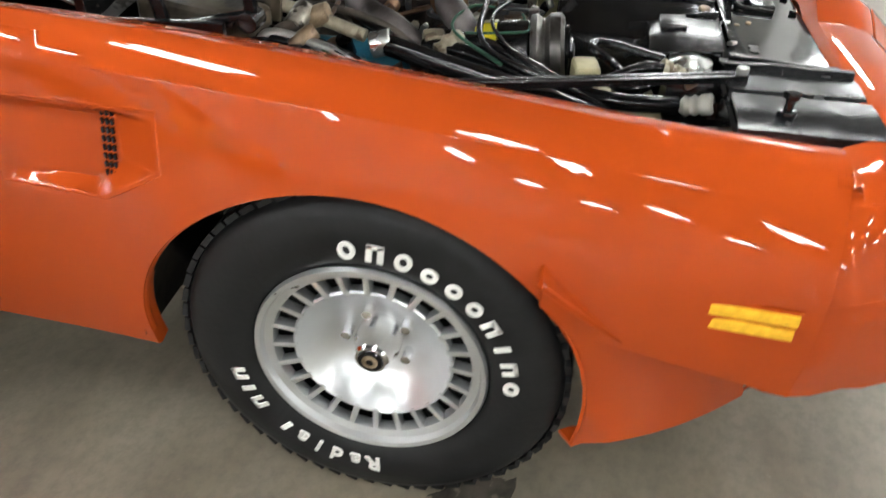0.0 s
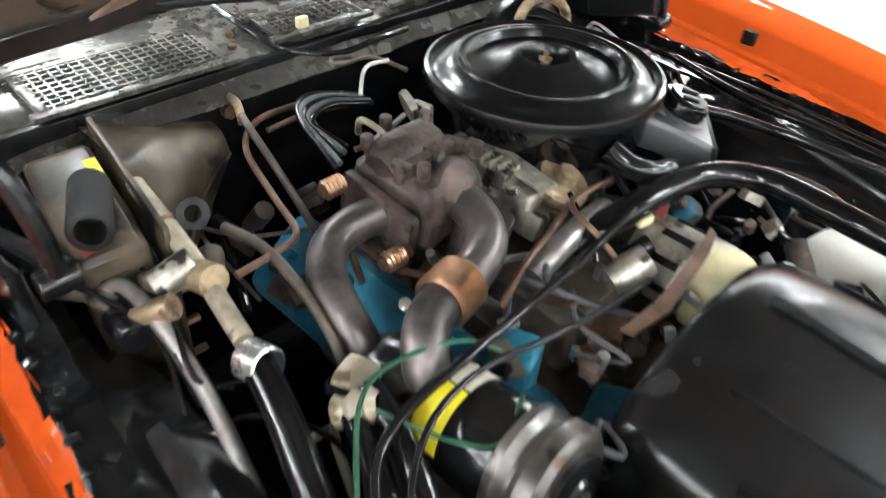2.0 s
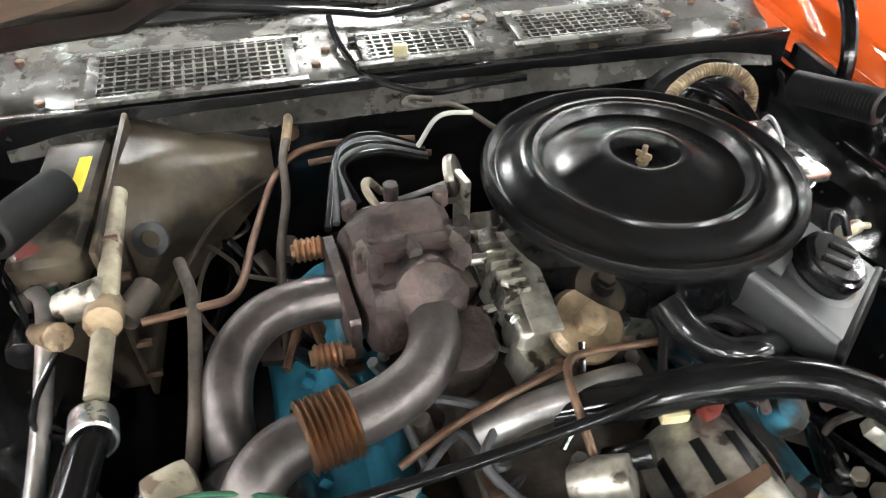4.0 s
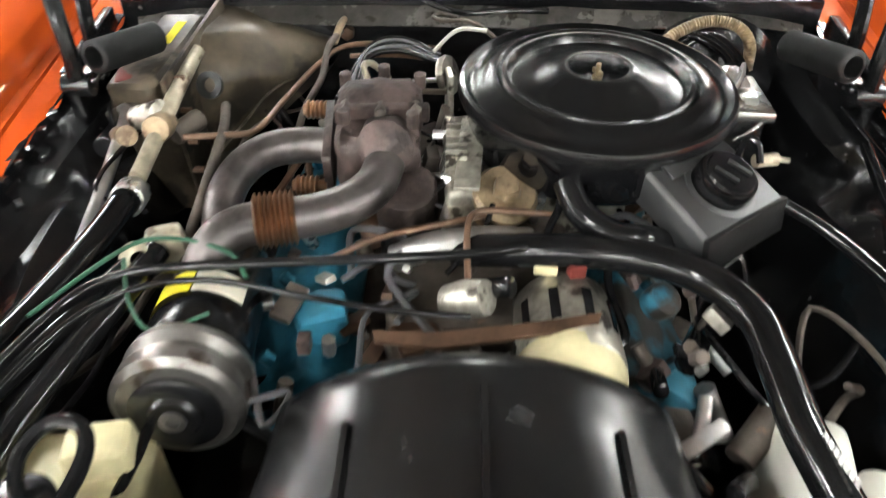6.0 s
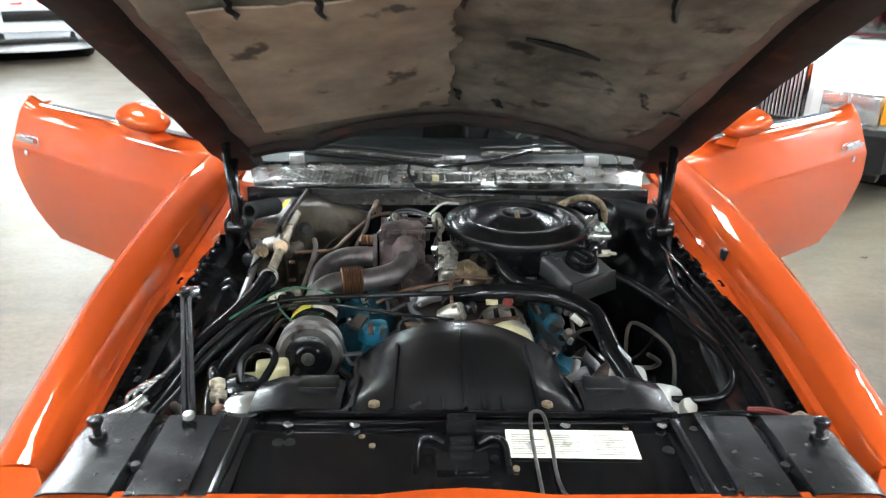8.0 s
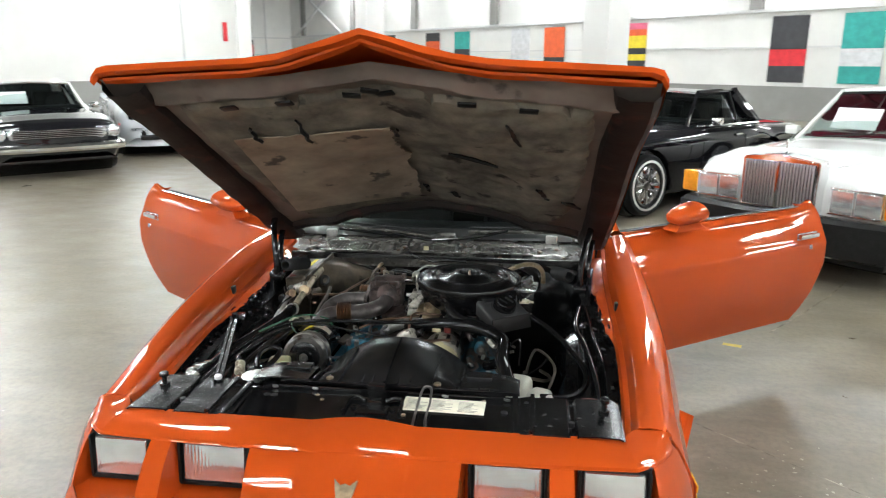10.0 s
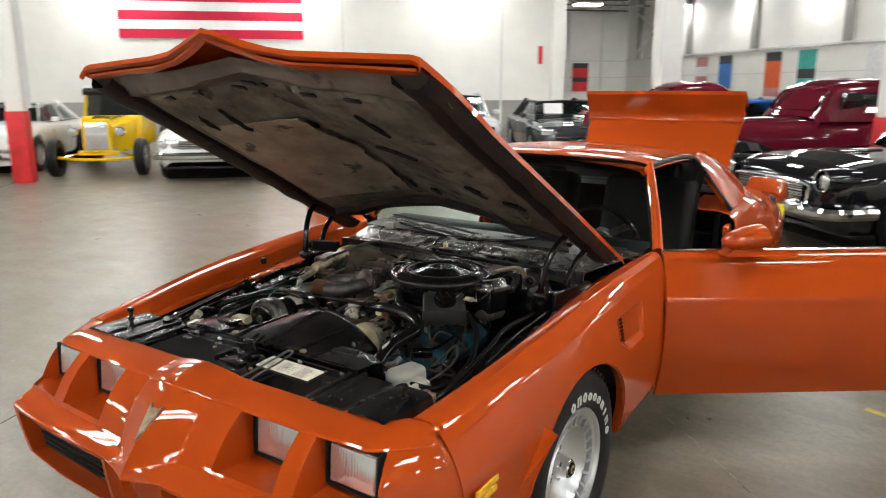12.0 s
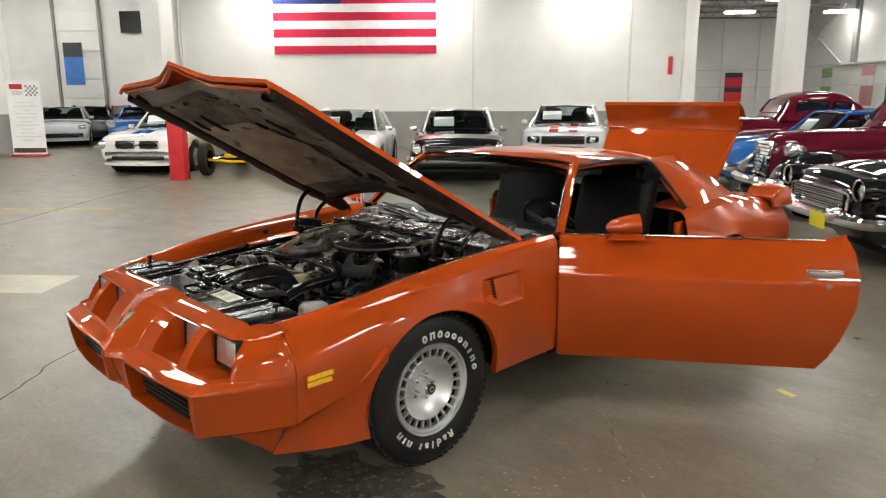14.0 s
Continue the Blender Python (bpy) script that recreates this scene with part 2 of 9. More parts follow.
def floor_material():
    m = bpy.data.materials.new("sealed_concrete")
    m.use_nodes = True
    nt = m.node_tree
    p = nt.nodes["Principled BSDF"]
    tc = nt.nodes.new("ShaderNodeTexCoord")

    def noise_node(scale, detail, rough=0.6):
        n = nt.nodes.new("ShaderNodeTexNoise")
        n.inputs["Scale"].default_value, n.inputs["Detail"].default_value, n.inputs["Roughness"].default_value = scale, detail, rough
        nt.links.new(tc.outputs["Object"], n.inputs["Vector"])
        return n

    def ramp(src, p0, c0, p1, c1):
        r = nt.nodes.new("ShaderNodeValToRGB")
        r.color_ramp.elements[0].position, r.color_ramp.elements[1].position = p0, p1
        r.color_ramp.elements[0].color, r.color_ramp.elements[1].color = (*c0, 1), (*c1, 1)
        nt.links.new(src, r.inputs["Fac"])
        return r

    def mix(fac, a, b, kind="MIX"):
        x = nt.nodes.new("ShaderNodeMix")
        x.data_type, x.blend_type = "RGBA", kind
        nt.links.new(fac, x.inputs[0])
        nt.links.new(a, x.inputs[6])
        if isinstance(b, tuple):
            x.inputs[7].default_value = (*b, 1)
        else:
            nt.links.new(b, x.inputs[7])
        return x.outputs[2]

    def swept_noise(scale, stretch, turn, detail):
        mp = nt.nodes.new("ShaderNodeMapping")
        mp.inputs["Scale"].default_value = (1.0, stretch, 1.0)
        mp.inputs["Rotation"].default_value = (0, 0, radians(turn))
        nt.links.new(tc.outputs["Object"], mp.inputs["Vector"])
        n = noise_node(scale, detail, 0.65)
        nt.links.new(mp.outputs["Vector"], n.inputs["Vector"])
        return n

    big, mid, fine = noise_node(0.45, 6), noise_node(2.6, 8, 0.66), noise_node(30, 6, 0.7)
    base = ramp(big.outputs["Fac"], 0.25, (0.165, 0.139, 0.098), 0.75, (0.222, 0.190, 0.138)).outputs["Color"]
    c = mix(ramp(mid.outputs["Fac"], 0.34, (0.55, 0.55, 0.55), 0.62, (0, 0, 0)).outputs["Color"], base, (0.120, 0.106, 0.083))
    c = mix(ramp(swept_noise(2.0, 2.2, 20, 8).outputs["Fac"], 0.42, (0, 0, 0), 0.68, (0.50, 0.50, 0.50)).outputs["Color"], c, (0.262, 0.236, 0.188))
    c = mix(ramp(swept_noise(1.7, 2.4, -52, 8).outputs["Fac"], 0.50, (0, 0, 0), 0.72, (0.42, 0.42, 0.42)).outputs["Color"], c, (0.085, 0.076, 0.062))
    c = mix(ramp(fine.outputs["Fac"], 0.36, (0.34, 0.34, 0.34), 0.56, (0, 0, 0)).outputs["Color"], c, (0.085, 0.077, 0.062))
    spots = noise_node(60, 4, 0.6)
    c = mix(ramp(spots.outputs["Fac"], 0.71, (0, 0, 0), 0.76, (0.35, 0.35, 0.35)).outputs["Color"], c, (0.36, 0.34, 0.30))
    dark = noise_node(1.1, 7, 0.72)
    c = mix(ramp(dark.outputs["Fac"], 0.54, (0, 0, 0), 0.80, (0.55, 0.55, 0.55)).outputs["Color"], c, (0.070, 0.062, 0.050))
    nt.links.new(c, p.inputs["Base Color"])
    p.inputs["Specular IOR Level"].default_value = 0.34
    rr = ramp(mid.outputs["Fac"], 0.25, (0.25, 0.25, 0.25), 0.75, (0.42, 0.42, 0.42))
    nt.links.new(rr.outputs["Color"], p.inputs["Roughness"])
    b = nt.nodes.new("ShaderNodeBump")
    b.inputs["Strength"].default_value, b.inputs["Distance"].default_value = 0.03, 0.002
    nt.links.new(fine.outputs["Fac"], b.inputs["Height"])
    nt.links.new(b.outputs["Normal"], p.inputs["Normal"])
    return m


M["floor"] = floor_material()


# ---- mesh helpers ----
def mesh_of(name, bm, material, smooth=True, angle=35):
    bmesh.ops.remove_doubles(bm, verts=bm.verts, dist=1e-5)
    bmesh.ops.recalc_face_normals(bm, faces=bm.faces)
    me = bpy.data.meshes.new(name)
    if smooth:
        for f in bm.faces:
            f.smooth = True
        lim = radians(angle)
        for e in bm.edges:
            if len(e.link_faces) == 2 and e.calc_face_angle(0) > lim:
                e.smooth = False
    bm.to_mesh(me)
    bm.free()
    for x in material if isinstance(material, (list, tuple)) else [material]:
        me.materials.append(x)
    return me


def part(name, bm, material, parent=None, label="", smooth=True, angle=35):
    ob = new(name, mesh_of(name, bm, material, smooth, angle))
    if parent is not None:
        ob.parent = parent
    if label:
        ob["label"] = label
    return ob


def thing(name, label, category, group="", kind="", at=None):
    ob = new(name)
    if at is not None:
        ob.matrix_basis = at
    return tagged(ob, label, category, group, kind)


def box(sx, sy, sz, at=(0, 0, 0), rot=(0, 0, 0), bevel=0.0, seg=2, bm=None):
    bm = bm or bmesh.new()
    m = pose(*at, *rot) @ Matrix.Diagonal((sx, sy, sz, 1))
    g = bmesh.ops.create_cube(bm, size=1, matrix=m)
    if bevel:
        es = list({e for v in g["verts"] for e in v.link_edges})
        bmesh.ops.bevel(bm, geom=es, offset=bevel, segments=seg, profile=0.6, affect="EDGES")
    return bm


def cyl(r, h, at=(0, 0, 0), rot=(0, 0, 0), n=24, r2=None, bevel=0.0, bm=None):
    bm = bm or bmesh.new()
    g = bmesh.ops.create_cone(bm, cap_ends=True, segments=n, radius1=r, radius2=r if r2 is None else r2, depth=h, matrix=pose(*at, *rot))
    if bevel:
        es = [e for e in {e for v in g["verts"] for e in v.link_edges} if len(e.link_faces) == 2 and e.calc_face_angle(0) > 1.0]
        bmesh.ops.bevel(bm, geom=es, offset=bevel, segments=2, profile=0.6, affect="EDGES")
    return bm


def lathe(profile, n=48, m=None, bm=None, close=False):
    """Turn (r, z) points about z."""
    bm = bm or bmesh.new()
    m = m or Matrix()
    rings = []
    for r, z in profile:
        if r < 1e-6:
            rings.append([bm.verts.new(m @ Vector((0, 0, z)))])
        else:
            rings.append([bm.verts.new(m @ Vector((r * math.cos(2 * math.pi * i / n), r * math.sin(2 * math.pi * i / n), z))) for i in range(n)])
    pairs = list(zip(rings, rings[1:]))
    if close:
        pairs.append((rings[-1], rings[0]))
    for a, b in pairs:
        for i in range(n):
            j = (i + 1) % n
            vs = [a[i % len(a)], a[j % len(a)], b[j % len(b)], b[i % len(b)]]
            vs = list(dict.fromkeys(vs))
            if len(vs) > 2:
                bm.faces.new(vs)
    return bm


def smooth_path(pts, step=6):
    pts = [Vector(p) for p in pts]
    if len(pts) < 3:
        return pts
    out = []
    ext = [2 * pts[0] - pts[1]] + pts + [2 * pts[-1] - pts[-2]]
    for i in range(1, len(ext) - 2):
        p0, p1, p2, p3 = ext[i - 1:i + 3]
        for k in range(step):
            t = k / step
            out.append(0.5 * (2 * p1 + (p2 - p0) * t + (2 * p0 - 5 * p1 + 4 * p2 - p3) * t * t + (3 * p1 - p0 - 3 * p2 + p3) * t ** 3))
    out.append(pts[-1])
    return out


def tube(pts, r, n=12, step=6, bm=None, caps=True):
    """A round tube along pts; r is a number or a function of 0..1."""
    bm = bm or bmesh.new()
    path = smooth_path(pts, step)
    up = Vector((0.13, 0.21, 0.97))
    rings, last = [], None
    for i, p in enumerate(path):
        d = (path[min(i + 1, len(path) - 1)] - path[max(i - 1, 0)]).normalized()
        if last is None:
            a = d.cross(up)
            a = a.normalized() if a.length > 0.05 else d.orthogonal().normalized()
        else:
            a = (last - d * last.dot(d)).normalized()
        last = a
        b = d.cross(a)
        rr = r(i / (len(path) - 1)) if callable(r) else r
        rings.append([bm.verts.new(p + (a * math.cos(2 * math.pi * k / n) + b * math.sin(2 * math.pi * k / n)) * rr) for k in range(n)])
    for a, b in zip(rings, rings[1:]):
        for k in range(n):
            bm.faces.new((a[k], a[(k + 1) % n], b[(k + 1) % n], b[k]))
    if caps:
        bm.faces.new(rings[0][::-1])
        bm.faces.new(rings[-1])
    return bm


def strip(rows, bm=None, closed=False):
    """Faces between rows of points of equal length."""
    bm = bm or bmesh.new()
    vs = [[bm.verts.new(p) for p in row] for row in rows]
    for a, b in zip(vs, vs[1:]):
        for i in range(len(a) - (0 if closed else 1)):
            j = (i + 1) % len(a)
            q = list(dict.fromkeys((a[i], a[j], b[j], b[i])))
            if len(q) > 2:
                try:
                    bm.faces.new(q)
                except ValueError:
                    pass
    return bm


def thicken(bm, d):
    bmesh.ops.remove_doubles(bm, verts=bm.verts, dist=1e-5)
    bmesh.ops.recalc_face_normals(bm, faces=bm.faces)
    bmesh.ops.solidify(bm, geom=list(bm.faces), thickness=d)
    return bm


def plate(outline, depth, axis="z", bm=None, m=None):
    """A flat plate from an outline of 2D points, pushed out along z by depth and laid by m."""
    bm = bm or bmesh.new()
    m = m or Matrix()
    lo = [bm.verts.new(m @ Vector((x, y, 0))) for x, y in outline]
    hi = [bm.verts.new(m @ Vector((x, y, depth))) for x, y in outline]
    bm.faces.new(lo[::-1])
    bm.faces.new(hi)
    n = len(lo)
    for i in range(n):
        bm.faces.new((lo[i], lo[(i + 1) % n], hi[(i + 1) % n], hi[i]))
    return bm


def lerp(table, y):
    """Values of a table of (y, values...) at y, straight between rows."""
    if y <= table[0][0]:
        return table[0][1:]
    for a, b in zip(table, table[1:]):
        if y <= b[0]:
            t = (y - a[0]) / (b[0] - a[0])
            t = t * t * (3 - 2 * t) * 0.35 + t * 0.65
            return tuple(p + (q - p) * t for p, q in zip(a[1:], b[1:]))
    return table[-1][1:]


def glide(table, y):
    """Values of a table of (y, values...) at y, on a smooth curve through the rows."""
    n = len(table)
    y = min(max(y, table[0][0]), table[-1][0])
    i = max(k for k in range(n - 1) if table[k][0] <= y)
    a, b = table[i], table[i + 1]
    before, after = table[max(i - 1, 0)], table[min(i + 2, n - 1)]
    h = b[0] - a[0]
    t = (y - a[0]) / h
    out = []
    for k in range(1, len(a)):
        m0 = (b[k] - before[k]) / (b[0] - before[0]) * h
        m1 = (after[k] - a[k]) / (after[0] - a[0]) * h
        out.append((2 * t ** 3 - 3 * t * t + 1) * a[k] + (t ** 3 - 2 * t * t + t) * m0 + (3 * t * t - 2 * t ** 3) * b[k] + (t ** 3 - t * t) * m1)
    return tuple(out)


def lumpy(bm, amp=0.006, scale=30, cuts=3):
    """Rough casting: finer faces pushed in and out by noise."""
    bmesh.ops.remove_doubles(bm, verts=bm.verts, dist=1e-5)
    bmesh.ops.subdivide_edges(bm, edges=[e for e in bm.edges if e.calc_length() > 0.012], cuts=cuts, use_grid_fill=True)
    bm.normal_update()
    for v in bm.verts:
        v.co += v.normal * amp * (noise.noise(v.co * scale) + 0.5 * noise.noise(v.co * scale * 2.3))
    return bm


def both(bm):
    """Add the mirror image across x = 0."""
    g = bmesh.ops.duplicate(bm, geom=list(bm.verts) + list(bm.edges) + list(bm.faces))
    vs = [v for v in g["geom"] if isinstance(v, bmesh.types.BMVert)]
    for v in vs:
        v.co.x = -v.co.x
    bmesh.ops.reverse_faces(bm, faces=[f for f in g["geom"] if isinstance(f, bmesh.types.BMFace)])
    return bm


def flip(bm):
    for v in bm.verts:
        v.co.x = -v.co.x
    bmesh.ops.reverse_faces(bm, faces=bm.faces)
    return bm


# ---- hall: a runs along the long wall, b away from the car towards it ----
S = math.sqrt(0.5)


def hall(a, b, z=0.0):
    return Vector((S * (a - b), S * (a + b), z))


HALL = Matrix(((S, -S, 0, 0), (S, S, 0, 0), (0, 0, 1, 0), (0, 0, 0, 1)))


def slab(name, a0, a1, b0, b1, z0, z1, material, label="", category="wall", bevel=0.0):
    bm = box(a1 - a0, b1 - b0, z1 - z0, ((a0 + a1) / 2, (b0 + b1) / 2, (z0 + z1) / 2), bevel=bevel)
    bm.transform(HALL)
    ob = part(name, bm, material, smooth=False)
    return tagged(ob, label, category, kind="structure")


tagged(part("floor", box(110, 110, 0.2, (0, 0, -0.1)), M["floor"], smooth=False), "worn sealed concrete floor with stains and cracks", "floor", kind="structure")
ZC = 7.2
slab("wall_flag", -9.0, 7.8, 20.0, 20.35, 1.16, ZC, M["whitewall"], "white painted block wall with seams")
slab("wall_flag_base", -9.0, 7.8, 19.98, 20.35, 0, 1.16, M["greyband"], "grey painted lower wall band")
slab("wall_posters", 20.4, 20.7, -17, 42.5, 1.0, ZC, M["whitewall"], "white painted wall hung with banners")
slab("wall_posters_base", 20.38, 20.7, -17, 42.5, 0, 1.0, M["greyband"], "grey painted lower wall band")
slab("wall_far", 7.5, 20.7, 42.5, 42.8, 0, ZC, M["whitewall"], "white end wall behind the wide opening")
slab("wall_far_left", -30, -9, 27, 27.3, 0, ZC, M["whitewall"], "white wall of the side bay")
slab("wall_left", -30.3, -30, -17, 27, 0, ZC, M["whitewall"], "plain white side wall")
# never in view: white wall added behind the camera to bounce low light
slab("bounce_wall", -30, 20.7, -17.3, -17, 0, ZC, M["whitewall"], "unseen white wall behind the camera, added to bounce light")
slab("ceiling", -31, 21.5, -18, 43.5, ZC, ZC + 0.2, M["ceil"], "dark metal deck ceiling", "ceiling")

# ---- the orange coupe: nose towards -y, front axle at y = 0.02 ----
car = thing("coupe", "burnt orange two-door coupe with open hood, doors and trunk", "car")
AXLE_Y, AXLE_Z, ARCH_R, ARCH_H = 0.02, 0.335, 0.392, 0.372
ARCH_Y = 0.042
FENDER = [  # y, inner edge x z, crown x z, widest x
    (-0.66, 0.712, 0.762, 0.785, 0.760, 0.862),
    (-0.40, 0.732, 0.790, 0.808, 0.800, 0.882),
    (-0.10, 0.742, 0.822, 0.828, 0.845, 0.908),
    (0.20, 0.737, 0.854, 0.838, 0.878, 0.912),
    (0.55, 0.742, 0.880, 0.842, 0.904, 0.888),
    (0.90, 0.762, 0.897, 0.838, 0.916, 0.874),
]


def fender_low(y):
    low = 0.435 + (y + 0.55) * 0.3 if y < 0 else 0.312
    d = 1 - ((y - ARCH_Y) / ARCH_R) ** 2
    return max(low, AXLE_Z + ARCH_H * math.sqrt(d)) if d > 0 else low


def fender_row(y):
    xi, zi, xc, zc, xs = glide(FENDER, y)
    low = fender_low(y)
    pts = [(xi - 0.034, zi - 0.064), (xi - 0.028, zi - 0.052), (xi - 0.013, zi - 0.048), (xi - 0.011, zi - 0.045), (xi - 0.001, zi - 0.004), (xi + 0.003, zi),
           (xi + (xc - xi) * 0.35, zi + (zc - zi) * 0.6 + 0.004), (xi + (xc - xi) * 0.75, zc + 0.001), (xc, zc - 0.012), (xc + (xs - xc) * 0.35, zc - 0.045)]
    top = zc - 0.045
    x0 = pts[-1][0]
    for k in range(1, 71):
        z = top + (low - top) * k / 70
        if z > 0.58:
            t = (top - z) / max(top - 0.58, 0.01)
            x = x0 + (xs - x0) * math.sin(t * math.pi / 2)
        else:
            t = (0.58 - z) / 0.34
            x = xs - 0.055 * t * t
        pts.append((x, z))
    x, z = pts[-1]
    pts += [(x - 0.008, z - 0.004), (x - 0.03, z + 0.004)]
    return [scoop_cut((px, y, pz)) for px, pz in pts]


def fender_ys():
    a = ARCH_Y
    ys = [-0.66, -0.6, -0.54, -0.48, -0.43]
    for i in range(0, 41):
        ys.append(a - ARCH_R * math.cos(math.pi * i / 40) * 0.9999)
    return sorted(set([round(v, 5) for v in ys + [a - ARCH_R - 0.006, a + ARCH_R + 0.006, 0.45, 0.46, 0.47, 0.485, 0.5, 0.515, 0.53, 0.545, 0.56, 0.575, 0.585, 0.592, 0.599, 0.605, 0.612, 0.64, 0.68, 0.76, 0.84, 0.9] + [0.30 + 0.0075 * k for k in range(20)]]))


def scoop_cut(p):
    """Recess of the side vent behind the wheel: a slanted front wall, then a panel rising to the rear."""
    x, y, z = p
    lead = 0.318 + max(0.0, 0.705 - z) * 1.9
    u, v = (y - lead) / (0.605 - lead), (z - 0.652) / 0.142
    if x > 0.7 and 0 < u < 1 and 0 < v < 1:
        d = 0.026 * min(1, u / 0.26) * (1 - max(0, u - 0.30) * 0.9) * min(1, (1 - u) * 12)
        return (x - d * min(1, v * 9, (1 - v) * 9), y, z)
    return p


def fender_mesh():
    return thicken(strip([fender_row(y) for y in fender_ys()]), -0.004)


part("fender", fender_mesh(), M["orange"], car)
fr = part("fender", flip(fender_mesh()), M["orange"], car)


def skin_x(y, z):
    xi, zi, xc, zc, xs = glide(FENDER, y)
    top, x0 = zc - 0.045, xc + (xs - xc) * 0.35
    return x0 + (xs - x0) * math.sin(min(1, max(0, (top - z) / (top - 0.58))) * math.pi / 2)


def vent(side):
    """Raised rim round the vent recess and the mesh at its front."""
    out = [(0.314, 0.798), (0.608, 0.798), (0.612, 0.652), (0.418, 0.648), (0.314, 0.704)]
    ring = []
    for i in range(5):
        (y0, z0), (y1, z1) = out[i], out[(i + 1) % 5]
        for q in range(8):
            y, z = y0 + (y1 - y0) * q / 8, z0 + (z1 - z0) * q / 8
            ring.append(Vector((skin_x(y, z), y, z)))
    cen = sum(ring, Vector()) / len(ring)
    rows = []
    for g, off in ((-0.06, -0.004), (-0.035, 0.003), (0.0, 0.005), (0.03, 0.003), (0.045, -0.012)):
        rows.append([p + (cen - p) * g + Vector((off - (cen.x - p.x) * g, 0, 0)) for p in ring])
    bm = strip(rows, closed=True)
    f = part("vent_rim", bm if side > 0 else flip(bm), M["orange"], car, "raised body-colour rim of the side vent")
    g = bmesh.new()
    for k in range(9):
        for q in range(3):
            z = 0.668 + k * 0.0138
            y = 0.398 + (0.80 - z) * 0.08 + q * 0.0085
            box(0.008, 0.004, 0.009, (skin_x(y, z) - 0.020, y, z), bm=g)
    tagged(part("vent_mesh", g if side > 0 else flip(g), M["black_sat"], f, "black honeycomb mesh", smooth=False), kind="stuff")


vent(1), vent(-1)


def arch_liner(side):
    rows = []
    for i in range(25):
        t = math.pi * i / 24
        y, z = ARCH_Y - (ARCH_R + 0.012) * math.cos(t), AXLE_Z + (ARCH_H + 0.012) * math.sin(t)
        rows.append([(0.875, y, z), (0.74, y, z + 0.01), (0.56, y, z - 0.03)])
    bm = strip(rows)
    part("wheel_well", bm if side > 0 else flip(bm), M["black_sat"], car)


def arch_lip(side):
    pts = []
    for i in range(25):
        t = math.radians(28 + 150 * i / 24)
        y, z = ARCH_Y - ARCH_R * math.cos(t), AXLE_Z + ARCH_H * math.sin(t)
        pts.append((skin_x(y, max(z, 0.58)) - 0.055 * (max(0, 0.58 - z) / 0.34) ** 2 - 0.006, y, z))
    bm = tube(pts, 0.0075, 8, 2)
    part("arch_lip", bm if side > 0 else flip(bm), M["orange"], car, "rolled edge of the wheel arch")


arch_liner(1), arch_liner(-1)
arch_lip(1), arch_lip(-1)


def spat(side):
    """Air deflector ahead of the front wheel, sweeping in under the bumper."""
    rows = []
    for k in range(13):
        t = k / 12
        top = Vector((0.906, -0.262, 0.615)).lerp(Vector((0.690, -0.630, 0.305)), t) + Vector((0.022, -0.004, -0.022)) * math.sin(t * math.pi)
        low = Vector((0.885, -0.350, 0.250)).lerp(Vector((0.655, -0.660, 0.208)), t) + Vector((0.015, -0.01, 0)) * math.sin(t * math.pi)
        tuck = Vector((skin_x(top.y, 0.45) - 0.014, top.y, fender_low(top.y) + 0.010)) if top.z < fender_low(top.y) else top + Vector((-0.014, 0.003, 0.012))
        row = [tuck, tuck.lerp(top, 0.5) + Vector((0.006, 0, 0)), top + Vector((-0.012, 0.004, 0.006)), top + Vector((0.016, 0, -0.002))]
        for q in range(1, 9):
            s = q / 8
            p = top.lerp(low, s)
            arch = max(0.0, 1 - t * 6)
            if arch > 0:
                d = 1 - ((p.z - AXLE_Z) / ARCH_H) ** 2
                edge = ARCH_Y - ARCH_R * math.sqrt(max(d, 0))
                p.y = p.y * (1 - arch) + edge * arch
            p.x += 0.016 * (1 - s) - 0.012 * math.sin(s * math.pi) * (1 - t)
            row.append(p)
        row.append(row[-1] + Vector((-0.02, 0.02, 0.004)))
        rows.append(row)
    line_pts = [r[3] for r in rows]
    bm = tube([line_pts[i] + Vector((0.002, 0, 0.002)) for i in (0, 2, 4, 6, 8, 10, 12)], 0.0065, 8, 4)
    part("spat_crease", bm if side > 0 else flip(bm), M["orange"], car, "raised edge of the air deflector")
    bm = thicken(strip(rows), -0.006)
    part("wheel_spat", bm if side > 0 else flip(bm), M["orange"], car, "body-colour air deflector ahead of the wheel")


spat(1), spat(-1)

# lower valance under the bumper
for s in (1, -1):
    top = [(0.700, -0.630, 0.320), (0.690, -0.715, 0.365), (0.645, -0.800, 0.375), (0.50, -0.855, 0.375)]
    low = [(0.652, -0.660, 0.212), (0.645, -0.730, 0.268), (0.625, -0.800, 0.315), (0.50, -0.850, 0.335)]
    bm = thicken(strip([[Vector(a).lerp(Vector(b), t / 4) + Vector((0.010, -0.010, 0)) * math.sin(t / 4 * math.pi) for a, b in zip(top, low)] for t in range(5)]), -0.005)
    part("valance", bm if s > 0 else flip(bm), M["orange"], car)

